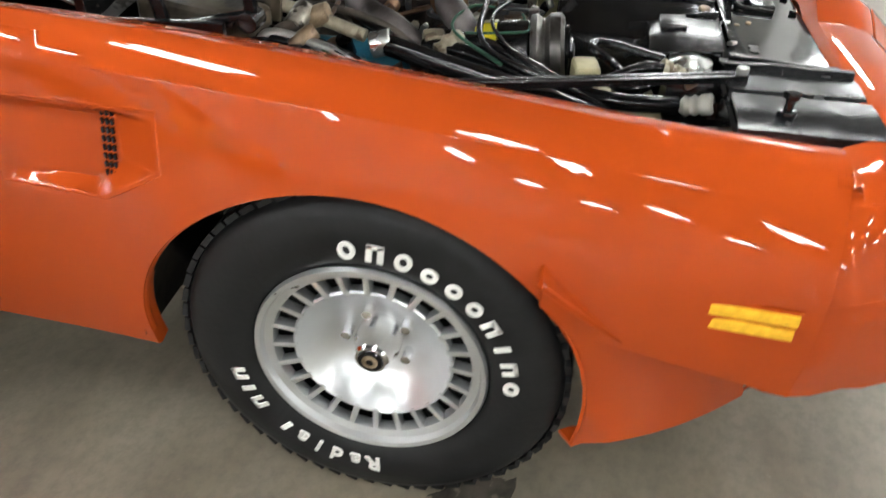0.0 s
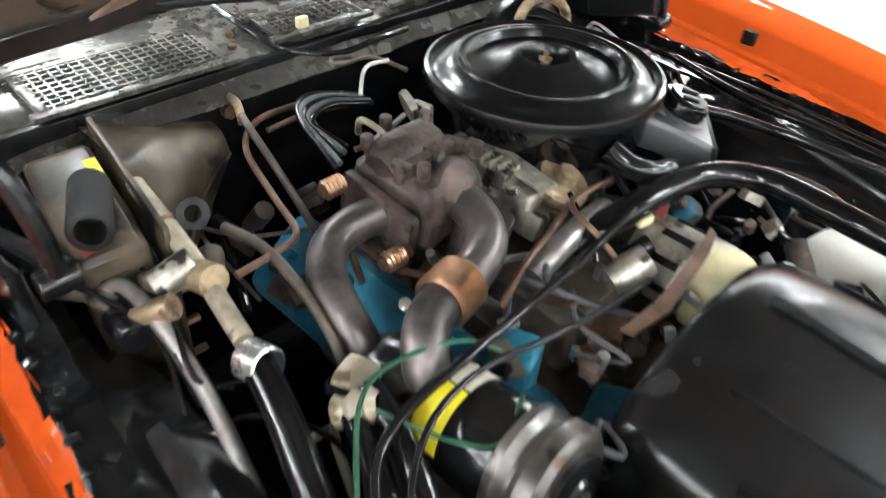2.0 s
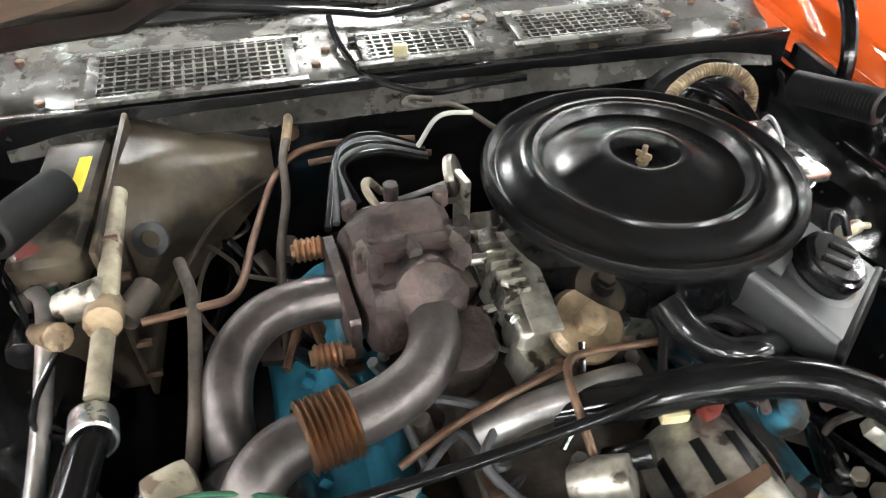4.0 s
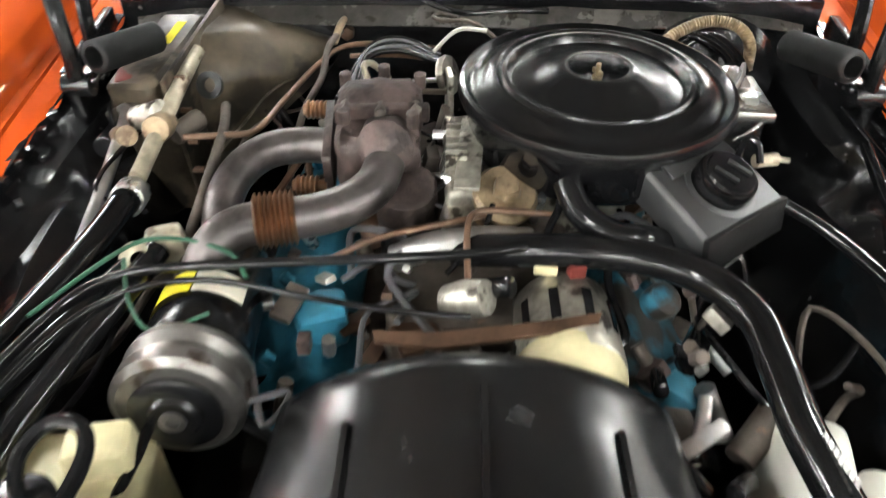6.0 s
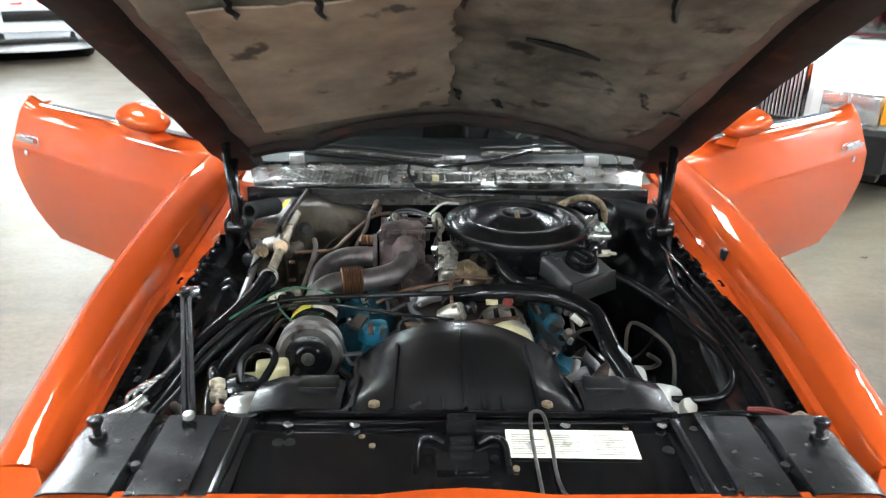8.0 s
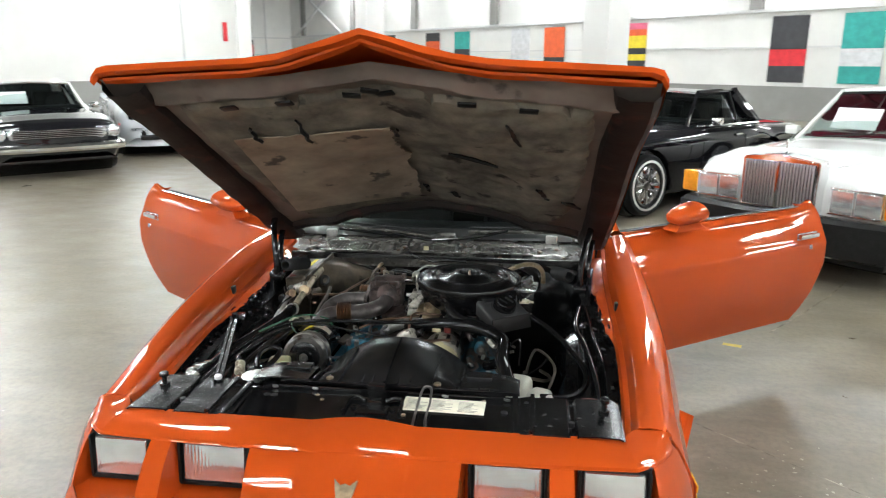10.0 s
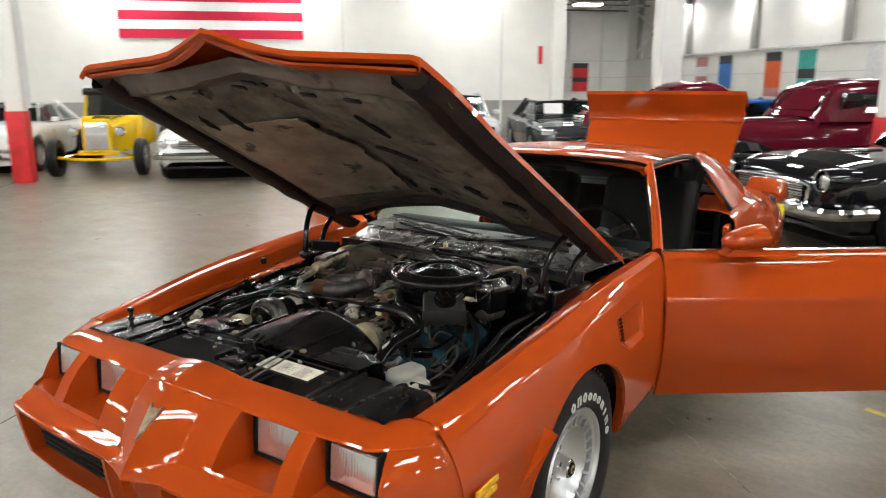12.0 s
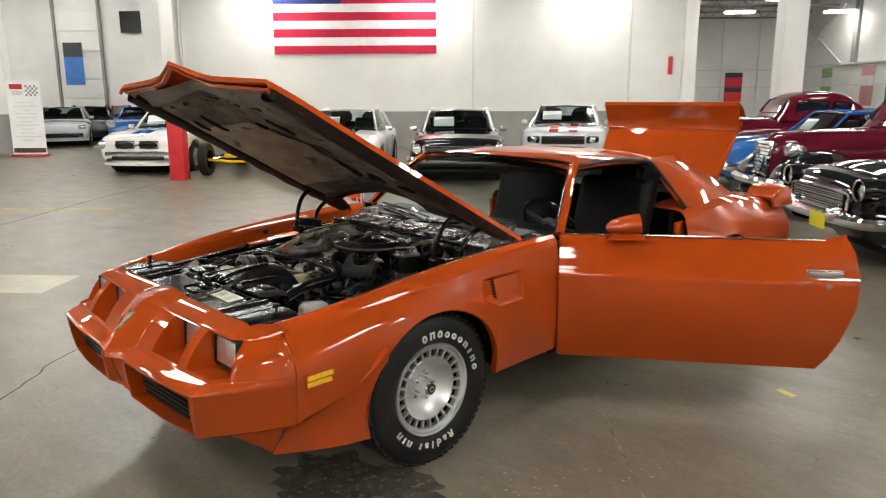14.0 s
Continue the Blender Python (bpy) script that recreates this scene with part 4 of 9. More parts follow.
def outward(ob, d):
    """Turn an open sheet's faces towards d."""
    if sum((p.normal * p.area for p in ob.data.polygons), Vector()).dot(d) < 0:
        ob.data.flip_normals()


# doors, swung open
def door(side):
    W, TH = 1.42, 0.115

    def outer(s, v):
        # v from 0 at the belt to 1 at the sill; x is the bulge of the skin
        z = 0.912 + (0.272 - 0.912) * v
        x = glide([(0.0, -0.050), (0.03, -0.030), (0.10, -0.010), (0.26, 0.030), (0.285, 0.038), (0.32, 0.040), (0.50, 0.043), (0.75, 0.018), (1.0, -0.035)], v)[0]
        return x, z

    rows, rows_in = [], []
    n = 44
    ss = [0, 0.004, 0.02] + [0.06 + (W - 0.12) * k / 14 for k in range(15)]
    for v in [k / n for k in range(n + 1)]:
        x, z = outer(0, v)
        rear = lerp([(0.0, W - 0.055), (0.10, W - 0.015), (0.25, W + 0.004), (0.45, W - 0.004), (0.70, W - 0.046), (0.88, W - 0.090), (1.0, W - 0.135)], v)[0]
        row = []
        for s in [q * (rear - 0.03) / (W - 0.06) for q in ss] + [rear - 0.015, rear - 0.004, rear]:
            e = 0.012 if s <= 0 or s >= rear - 1e-6 else 0
            tip = max(0.0, 1 - (rear - s) / 0.20) ** 2 * max(0.0, 1 - v / 0.22)
            row.append((x - e, s, z + 0.034 * tip))
        row += [(x - 0.05, rear - 0.004, z), (x - 0.095, rear - 0.012, z)]
        rows.append(row)
    top = [(-0.05, s, z + 0.004) for x, s, z in rows[0]]
    lip = [(x - 0.012, s, z + 0.006) for x, s, z in rows[0]]
    skin = strip([top, lip] + rows + [[(x - 0.02, s, z - 0.006) for x, s, z in rows[-1]]])
    lin = plate([(0.03, 0.33), (W - 0.23, 0.33), (W - 0.13, 0.50), (W - 0.06, 0.70), (W - 0.06, 0.84), (W - 0.10, 0.905), (0.03, 0.905)], TH - 0.035, m=Matrix(((0, 0, 1, -0.145), (1, 0, 0, 0), (0, 1, 0, 0), (0, 0, 0, 1))))
    trim = tube([(-0.055, 0.02, 0.920), (-0.055, 0.6, 0.921), (-0.055, W - 0.10, 0.922)], 0.0045, 6)
    hnd = box(0.028, 0.155, 0.026, (0.036, W - 0.16, 0.778), (0, 0, 0), 0.008)
    hbk = box(0.008, 0.165, 0.040, (0.024, W - 0.16, 0.776), (0, 0, 0), 0.006)
    lock = cyl(0.014, 0.012, (0.040, W - 0.14, 0.715), (0, 90, 0), 18, bevel=0.003)
    # mirror: bullet-shaped housing on a short foot
    mir = lathe([(0.0, -0.105), (0.020, -0.10), (0.042, -0.075), (0.054, -0.035), (0.060, 0.01), (0.062, 0.05), (0.060, 0.066), (0.052, 0.066), (0.050, 0.05), (0.0, 0.05)], 28,
                Matrix.Translation((0.015, 0.33, 0.985)) @ Matrix.Rotation(radians(-80), 4, "X") @ Matrix.Diagonal((1.35, 0.78, 1, 1)))
    foot = strip([[(0.012 + 0.045 * a, 0.33 + 0.10 * b, 0.915) for a, b in ((-1, -1), (1, -1), (1, 1), (-1, 1))], [(0.014 + 0.03 * a, 0.33 + 0.055 * b, 0.95) for a, b in ((-1, -1), (1, -1), (1, 1), (-1, 1))]], closed=True)
    mm = Matrix.Translation((0.862, 0.905, 0)) @ Matrix.Rotation(radians(-53.5), 4, "Z")
    items = [("skin", skin, "orange"), ("door_lining", lin, "seat"), ("belt_trim", trim, "chrome"), ("door_handle", hnd, "chrome"), ("handle_plate", hbk, "chrome"), ("lock", lock, "chrome"), ("mirror", mir, "orange"), ("mirror_foot", foot, "orange")]
    base = None
    for name, bm, m in items:
        bm.transform(mm)
        if side < 0:
            flip(bm)
        if base is None:
            base = part("door", bm, M[m], car, "open burnt orange door")
        else:
            part(name, bm, M[m], base, {"door_handle": "chrome pull handle", "mirror": "body-colour bullet mirror", "door_lining": "black door lining"}.get(name, ""))


door(1), door(-1)

# roof and pillars
rows = []
for y, zc, hw in ((1.29, 1.245, 0.600), (1.32, 1.256, 0.606), (1.40, 1.266, 0.612), (1.6, 1.272, 0.615), (1.9, 1.268, 0.605), (2.15, 1.256, 0.590), (2.35, 1.235, 0.570), (2.48, 1.212, 0.555), (2.52, 1.20, 0.55)):
    rows.append([(q * hw, y + 0.03 * q * q * (1 if y < 1.5 else 0), zc - 0.045 * abs(q) ** 3 - (0.02 if abs(q) == 1 else 0)) for q in (-1, -0.97, -0.9, -0.75, -0.5, -0.25, 0, 0.25, 0.5, 0.75, 0.9, 0.97, 1)])
roof = part("roof", thicken(strip(rows), -0.012), M["orange"], car, "smooth burnt orange roof")
bm = strip([[(q * 0.56, 1.36 + 1.1 * k / 6, 1.205 - 0.02 * abs(q) - 0.03 * (k / 6) ** 3) for q in (-1, -0.5, 0, 0.5, 1)] for k in range(7)])
part("headliner", bm, M["seat"], car)


def pillar(side):
    a = tube([(0.80, 0.985, 0.905), (0.735, 1.12, 1.04), (0.665, 1.25, 1.165), (0.617, 1.345, 1.228)], 0.024, 10)
    p = part("windscreen_pillar", a if side > 0 else flip(a), M["orange"], car)
    a = tube([(0.775, 0.985, 0.915), (0.715, 1.11, 1.045), (0.645, 1.24, 1.17), (0.598, 1.325, 1.236), (0.3, 1.292, 1.252), (0, 1.285, 1.256)], 0.0085, 8)
    part("windscreen_trim", a if side > 0 else flip(a), M["black_gloss"], p, "black windscreen moulding")
    # sail panel and quarter
    rows = []
    for t in range(17):
        f = t / 16
        yt, yb = 2.16 + 0.36 * f, 2.30 + 0.86 * f
        row = []
        for k in range(17):
            s = k / 16
            y = yt + (yb - yt) * s
            z = 1.212 - 0.012 * f + (0.882 - 1.20 + 0.012 * f) * s ** (1.0 + 0.25 * f)
            x = 0.585 - 0.04 * f + (0.778 - 0.585 - 0.085 * f * f + 0.04 * f) * s ** 1.3 + 0.022 * math.sin(math.pi * s) * math.sin(math.pi * (0.15 + 0.7 * f))
            row.append((x, y, z))
        rows.append(row)
    a = thicken(strip(rows), -0.02)
    part("sail_panel", a if side > 0 else flip(a), M["orange"], car)
    a = tube([(0.545, 2.52, 1.200), (0.565, 2.70, 1.135), (0.60, 2.86, 1.05), (0.645, 3.02, 0.965), (0.655, 3.12, 0.925), (0.60, 3.17, 0.925), (0.45, 3.18, 0.93)], 0.008, 8)
    part("rear_window_trim", a if side > 0 else flip(a), M["chrome"], p, "bright rear window moulding")
    a = tube([(0.612, 1.36, 1.222), (0.612, 1.7, 1.232), (0.60, 2.05, 1.215), (0.62, 2.17, 1.18), (0.74, 2.28, 0.98), (0.80, 2.30, 0.90)], 0.013, 8)
    part("door_seal", a if side > 0 else flip(a), M["rubber"], car)
    rows = []
    ys = [2.24, 2.3, 2.36] + [2.77 - 0.36 * math.cos(math.pi * i / 24) * 0.999 for i in range(25)] + [3.16 + 0.04 * k for k in range(20)] + [3.95]
    for y in ys:
        xs, zt, xt = glide([(2.24, 0.875, 0.885, 0.80), (2.5, 0.895, 0.90, 0.79), (2.8, 0.915, 0.915, 0.76), (3.1, 0.91, 0.905, 0.72), (3.5, 0.885, 0.865, 0.70), (3.95, 0.82, 0.80, 0.66)], y)
        low = 0.27 if y < 3 else 0.36
        d = 0.36 ** 2 - (y - 2.77) ** 2
        if d > 0:
            low = max(low, 0.33 + math.sqrt(d))
        row = [(0.55, y, zt + 0.012), (xt - 0.04, y, zt + 0.006), (xt, y, zt - 0.004), (xt + (xs - xt) * 0.4, y, zt - 0.035)]
        for k in range(1, 25):
            z = zt - 0.035 + (low - zt + 0.035) * k / 24
            t = (zt - 0.035 - z) / (zt - 0.60)
            x = xt + (xs - xt) * (0.4 + 0.6 * math.sin(min(t, 1) * math.pi / 2)) - (0.05 * (0.6 - z) ** 2 * 8 if z < 0.6 else 0)
            row.append((x, y, z))
        row.append((row[-1][0] - 0.03, y, row[-1][2] + 0.003))
        rows.append(row)
    rows.append([(p[0] * 0.9, 3.98, p[2] * 0.96) for p in rows[-1]])
    a = thicken(strip(rows), -0.004)
    q = part("rear_quarter", a if side > 0 else flip(a), M["orange"], car, "flared rear quarter panel")
    rows = [[(0.83, 2.77 - 0.365 * math.cos(math.pi * i / 24), 0.33 + 0.365 * math.sin(math.pi * i / 24)), (0.5, 2.77 - 0.365 * math.cos(math.pi * i / 24), 0.33 + 0.365 * math.sin(math.pi * i / 24))] for i in range(25)]
    a = strip(rows)
    part("rear_well", a if side > 0 else flip(a), M["black_sat"], q)
    prof = [(3.60, 0.835), (3.66, 0.855), (3.71, 0.885), (3.76, 0.903), (3.85, 0.910), (3.91, 0.900), (3.93, 0.80)]
    a = strip([[(x, y - back, 0.78 + (z - 0.78) * k) for y, z in prof] for x, back, k in ((0.595, 0.0, 1.0), (0.70, 0.005, 1.0), (0.775, 0.012, 0.97), (0.803, 0.02, 0.90), (0.818, 0.03, 0.70), (0.826, 0.035, 0.35), (0.83, 0.04, 0.0))])
    thicken(a, -0.02)
    part("spoiler_end", a if side > 0 else flip(a), M["orange"], q, "upturned end of the rear spoiler")
    a = box(0.09, 1.45, 0.11, (0.795, 1.60, 0.355), (0, 0, 0), 0.03)
    part("rocker", a if side > 0 else flip(a), M["orange"], car, "body-colour sill")
    a = box(0.03, 0.10, 0.42, (0.80, 2.25, 0.62), (8, 0, 0), 0.012)
    part("door_jamb", a if side > 0 else flip(a), M["orange_in"], car)
    a = box(0.05, 0.02, 0.12, (0.83, 2.235, 0.62), (0, 0, 0), 0.008)
    part("door_striker", a if side > 0 else flip(a), M["black_sat"], car)


pillar(1), pillar(-1)
ws = strip([[(q * (0.775 - 0.175 * s), 0.965 + 0.325 * s + 0.05 * q * q * (1 - s) * 0.6, 0.905 + 0.345 * s - 0.012 * q * q + 0.03 * math.sin(s * math.pi) * 0.5) for q in (-1, -0.75, -0.5, -0.25, 0, 0.25, 0.5, 0.75, 1)] for s in (0, 0.2, 0.4, 0.6, 0.8, 1)])
wsob = part("windscreen", ws, M["glass"], car, "tinted raked windscreen")
wsob.visible_shadow = False
outward(wsob, Vector((0, -0.5, 1)))
rg = strip([[(q * (0.53 + 0.12 * s), 2.51 + 0.62 * s, 1.195 - 0.27 * s - 0.03 * q * q) for q in (-1, -0.5, 0, 0.5, 1)] for s in (0, 0.25, 0.5, 0.75, 1)])
rgob = part("rear_window", rg, M["glass"], car, "raked rear window")
rgob.visible_shadow = False
outward(rgob, Vector((0, 0.5, 1)))
part("rear_deck", box(1.14, 0.12, 0.02, (0, 3.17, 0.92), (-3, 0, 0), 0.005), M["orange"], car)
part("tail_panel", box(1.36, 0.04, 0.42, (0, 3.95, 0.58), (8, 0, 0), 0.015), M["orange"], car)
part("trunk_floor", box(1.2, 0.78, 0.03, (0, 3.55, 0.55)), M["black_sat"], car)

# trunk lid standing open, spoiler along its top
TL = Matrix.Translation((0, 3.19, 0.955)) @ Matrix.Rotation(radians(61.5), 4, "X")
rows = []
for k in range(9):
    f = k / 8
    hw = 0.53 + 0.05 * f
    rows.append([(q * hw, f * 0.55, -0.012 * q * q - 0.03 * f * f) for q in (-1, -0.98, -0.8, -0.4, 0, 0.4, 0.8, 0.98, 1)])
bm = thicken(strip(rows), 0.03)
bm.transform(TL)
lid = part("trunk_lid", bm, M["orange"], car, "open burnt orange trunk lid")
bm = strip([[(q * w, u, h) for q in (-1, -0.9, -0.5, 0, 0.5, 0.9, 1)] for w, u, h in ((0.585, 0.46, -0.028), (0.585, 0.505, -0.012), (0.588, 0.555, 0.035), (0.592, 0.610, 0.098), (0.592, 0.622, 0.100), (0.590, 0.625, 0.02), (0.585, 0.60, -0.06))])
thicken(bm, -0.01)
bm.transform(TL)
part("spoiler", bm, M["orange"], lid, "body-colour lip spoiler")
bm = cyl(0.012, 0.006, (0, 0.585, 0.075), (-50, 0, 0), 16)
bm.transform(TL)
part("trunk_lock", bm, M["chrome"], lid)

# cabin
part("cabin_floor", box(1.50, 1.9, 0.03, (0, 1.95, 0.25)), M["seat"], car)
part("parcel_shelf", box(1.3, 0.5, 0.02, (0, 2.92, 0.93)), M["seat"], car)
part("cabin_side", box(0.03, 0.75, 0.55, (-0.74, 2.6, 0.6)), M["seat"], car)
part("cabin_side", box(0.03, 0.75, 0.55, (0.74, 2.6, 0.6)), M["seat"], car)
part("bulkhead", box(1.45, 0.03, 0.62, (0, 3.05, 0.60)), M["seat"], car)
bm = strip([[(q * 0.72, y, z) for q in (-1, -0.6, -0.2, 0.2, 0.6, 1)] for y, z in ((1.0, 0.86), (1.05, 0.885), (1.18, 0.89), (1.26, 0.87), (1.29, 0.80), (1.26, 0.62), (1.2, 0.5))])
part("dashboard", thicken(bm, -0.01), M["seat"], car, "black padded dashboard")
part("dash_panel", box(1.28, 0.012, 0.09, (0, 1.292, 0.775), (-8, 0, 0), 0.004), M["dashtan"], car, "engine-turned tan dash panel")
sw = Matrix.Translation((0.36, 1.46, 0.84)) @ Matrix.Rotation(radians(-62), 4, "X")
st = part("steering_wheel", lathe([(0.185 + 0.014 * math.cos(a), 0.014 * math.sin(a)) for a in [2 * math.pi * k / 8 for k in range(8)]], 40, sw, close=True), M["black_gloss"], car, "three-spoke steering wheel")
bm = cyl(0.05, 0.04, n=20, bevel=0.01)
for k in range(3):
    box(0.15, 0.035, 0.008, (0.10 * math.cos(math.pi / 2 + k * 2.094), 0.10 * math.sin(math.pi / 2 + k * 2.094), 0), (0, 0, 90 + k * 120), bm=bm)
bm.transform(sw)
part("spokes", bm, M["steel"], st)
part("column", tube([(0.36, 1.25, 0.73), (0.36, 1.45, 0.83)], 0.03, 10), M["seat"], st)
for x in (0.37, -0.37):
    s1 = part("front_seat", box(0.50, 0.50, 0.17, (x, 1.86, 0.40), (6, 0, 0), 0.06, 4), M["seat"], car, "black vinyl bucket seat")
    part("backrest", box(0.54, 0.16, 0.66, (x, 2.10, 0.76), (-16, 0, 0), 0.06, 4), M["seat"], s1)
    part("headrest", box(0.30, 0.11, 0.18, (x, 2.215, 1.08), (-18, 0, 0), 0.04, 4), M["seat"], s1)
rs = part("rear_seat", box(1.2, 0.42, 0.18, (0, 2.62, 0.45), (4, 0, 0), 0.06, 4), M["seat"], car, "black vinyl rear bench")
part("rear_backrest", box(1.2, 0.13, 0.5, (0, 2.88, 0.70), (-20, 0, 0), 0.05, 4), M["seat"], rs)
bl = part("seat_belt", box(0.045, 0.004, 0.56, (0.585, 2.16, 0.86), (-6, 14, 0)), M["seat"], car, "black seat belt with steel buckle")
part("buckle", box(0.05, 0.012, 0.06, (0.56, 2.10, 0.66), (0, 16, 0), 0.004), M["steel"], bl)
part("inner_mirror", box(0.22, 0.02, 0.05, (0, 1.36, 1.165), (0, 0, 0), 0.012), M["seat"], car)

# ---- engine bay ----
def gutter_width(y):
    return lerp([(-0.14, 0.0), (0.04, 0.030), (0.20, 0.038), (0.43, 0.056), (0.78, 0.080)], y)[0]


def apron(side):
    rows = []
    for k in range(64):
        y = -0.60 + 1.36 * k / 63
        xi, zi, xc, zc, xs = glide(FENDER, y)
        bul = math.exp(-((y - 0.06) / 0.24) ** 2)
        x0, z0 = xi - 0.024 - gutter_width(y), zi - 0.066
        row = [(x0 + 0.012, y, z0 + 0.004), (x0, y, z0), (x0 - 0.004, y, z0 - 0.022), (x0 - 0.010, y, z0 - 0.026), (x0 - 0.048, y, z0 - 0.034), (x0 - 0.054, y, z0 - 0.052 + 0.014 * bul),
               (x0 - 0.075, y, z0 - 0.075 + 0.030 * bul), (0.585, y, 0.660 + 0.085 * bul), (0.545, y, 0.63 + 0.095 * bul), (0.515, y, 0.56 + 0.06 * bul), (0.49, y, 0.28)]
        rows.append([(x + 0.007 * noise.noise(Vector((y * 9, z * 9, 1))), yy, z + 0.007 * noise.noise(Vector((y * 13, x * 12, 5)))) for x, yy, z in row])
    bm = strip(rows)
    ap = part("inner_fender", bm if side > 0 else flip(bm), M["black_worn_sheen"], car, "scuffed black inner fender with some grey sheen painted in")
    rows = []
    for k in range(60):
        y = -0.14 + 0.92 * k / 59
        xi, zi, xc, zc, xs = glide(FENDER, y)
        w = gutter_width(y)
        x0, z0 = xi - 0.026, zi - 0.056
        wave = 0.005 * noise.noise(Vector((y * 22, 0, 2))) + 0.003 * noise.noise(Vector((y * 55, 4, 2)))
        rows.append([(x0 + 0.004, y, z0 + 0.006), (x0 - w * 0.2, y, z0 + 0.002), (x0 - w * 0.5, y, z0 - 0.004 + wave), (x0 - w * 0.8, y, z0 - 0.006 - wave), (x0 - w * (1.0 + 0.06 * math.sin(y * 70)), y, z0 - 0.012 + wave)])
    bm = strip(rows)
    part("gutter", bm if side > 0 else flip(bm), M["orange_in"], ap, "orange painted hood gutter")
    # row of flange bolts and a rubber stop
    for k, y in enumerate((-0.5, -0.38, -0.27, -0.15, 0.02, 0.2)):
        xi, zi, *_ = glide(FENDER, y)
        bm = cyl(0.008, 0.010, (side * (xi - 0.046 - gutter_width(y)), y, zi - 0.092), n=6, bevel=0.002)
        part("bolt", bm, M["black_worn_sheen"], ap)
    for k in range(22):
        y = -0.56 + 0.040 * k
        xi, zi, *_ = glide(FENDER, y)
        bm = box(0.020 + 0.008 * math.sin(k * 2.7), 0.012, 0.010 + 0.004 * math.sin(k * 1.9), (side * (xi - 0.030 - gutter_width(y) + 0.004 * math.sin(k * 3.1)), y, zi - 0.072), (10 * math.sin(k), 12 * math.cos(k * 1.7), 40 * math.sin(k * 2.2)), 0.002)
        part("lip_clip", bm, M["black_worn_sheen"], ap)
    part("rubber_stop", box(0.016, 0.028, 0.030, (side * 0.728, 0.135, 0.828), (0, 0, 0), 0.005), M["rubber"], ap, "black rubber bump stop")
    # folded flange with slots over the wheelhouse
    for q, y in enumerate((-0.30, -0.05, 0.10)):
        xi, zi, *_ = glide(FENDER, y)
        part("flange_slot", box(0.010, 0.022, 0.003, (side * (xi - 0.055 - gutter_width(y)), y, zi - 0.0935), (0, 0, 20 * q), 0.001), M["rubber"], ap)


apron(1), apron(-1)
part("undertray", box(1.10, 1.25, 0.02, (0, -0.02, 0.23)), M["black_sat"], car)
part("firewall", box(1.28, 0.02, 0.60, (0, 0.575, 0.575), (0, 0, 0), 0.004), M["black_sat"], car, "black firewall")

# cowl with three grilles
rows = []
for k in range(13):
    f = k / 12
    y = 0.535 + 0.42 * f
    z = 0.842 + 0.028 * min(1, f * 6) + 0.03 * f + (-0.012 if k == 0 else 0)
    rows.append([(q * (0.61 + 0.12 * f), y + 0.02 * q * q * (1 - f), z + 0.004 * noise.noise(Vector((q * 9, y * 12, 2))) - 0.02 * max(0, abs(q) - 0.85) * 4) for q in [-1 + 2 * i / 36 for i in range(37)]])
cowl = part("cowl_panel", thicken(strip(rows), -0.004), M["cowl"], car, "scuffed grey-black cowl panel with worn paint")


def cowl_z(y):
    f = (y - 0.535) / 0.42
    return 0.842 + 0.028 * min(1, f * 6) + 0.03 * f


def grille(x0, x1, y0, y1, nx, ny, skew=0.0):
    zc = cowl_z((y0 + y1) / 2)
    m = Matrix.Translation(((x0 + x1) / 2, (y0 + y1) / 2, zc)) @ Matrix.Rotation(radians(4.1), 4, "X") @ Matrix.Rotation(radians(skew), 4, "Z")
    w, d = x1 - x0, y1 - y0
    bm = bmesh.new()
    for sx, sy, px, py in ((w + 0.04, 0.018, 0, d / 2), (w + 0.04, 0.018, 0, -d / 2), (0.018, d, w / 2, 0), (0.018, d, -w / 2, 0)):
        box(sx, sy, 0.008, (px, py, 0.014), bevel=0.002, bm=bm)
    bm.transform(m)
    g = part("cowl_grille", bm, M["cowl"], cowl, "square-mesh air intake grille")
    bm = box(w, d, 0.002, (0, 0, 0.0100))
    bm.transform(m)
    part("grille_dark", bm, M["rubber"], g)
    bm = bmesh.new()
    for i in range(1, nx):
        box(0.0040, d, 0.005, (-w / 2 + w * i / nx, 0, 0.0150), bm=bm)
    for j in range(1, ny):
        box(w, 0.0040, 0.005, (0, -d / 2 + d * j / ny, 0.0155), bm=bm)
    bm.transform(m)
    tagged(part("grille_mesh", bm, M["cowl"], g, smooth=False), kind="stuff")


grille(-0.490, -0.207, 0.570, 0.700, 18, 9)
grille(-0.092, 0.084, 0.590, 0.682, 11, 7)
grille(0.164, 0.400, 0.598, 0.698, 15, 8)
for x, y in ((-0.56, 0.60), (-0.17, 0.62), (-0.15, 0.66), (0.10, 0.72), (0.12, 0.70), (0.45, 0.66), (0.52, 0.70), (0.55, 0.60), (-0.60, 0.72), (0.0, 0.575), (0.28, 0.59), (-0.4, 0.575)):
    part("cowl_bolt", cyl(0.008, 0.008, (x, y, cowl_z(y) + 0.006), n=6, bevel=0.002), M["rustline"], cowl)
# flat black strip painting the shade of the gap under the windscreen
part("cowl_gap_shade", box(1.36, 0.15, 0.004, (0, 0.872, 0.9045), (4, 0, 0)), M["rubber"], cowl, "flat black strip standing for the shaded recess below the windscreen")
part("clip_post", box(0.022, 0.012, 0.030, (-0.042, 0.60, 0.895), bevel=0.003), M["cream"], cowl, "cream plastic clip")
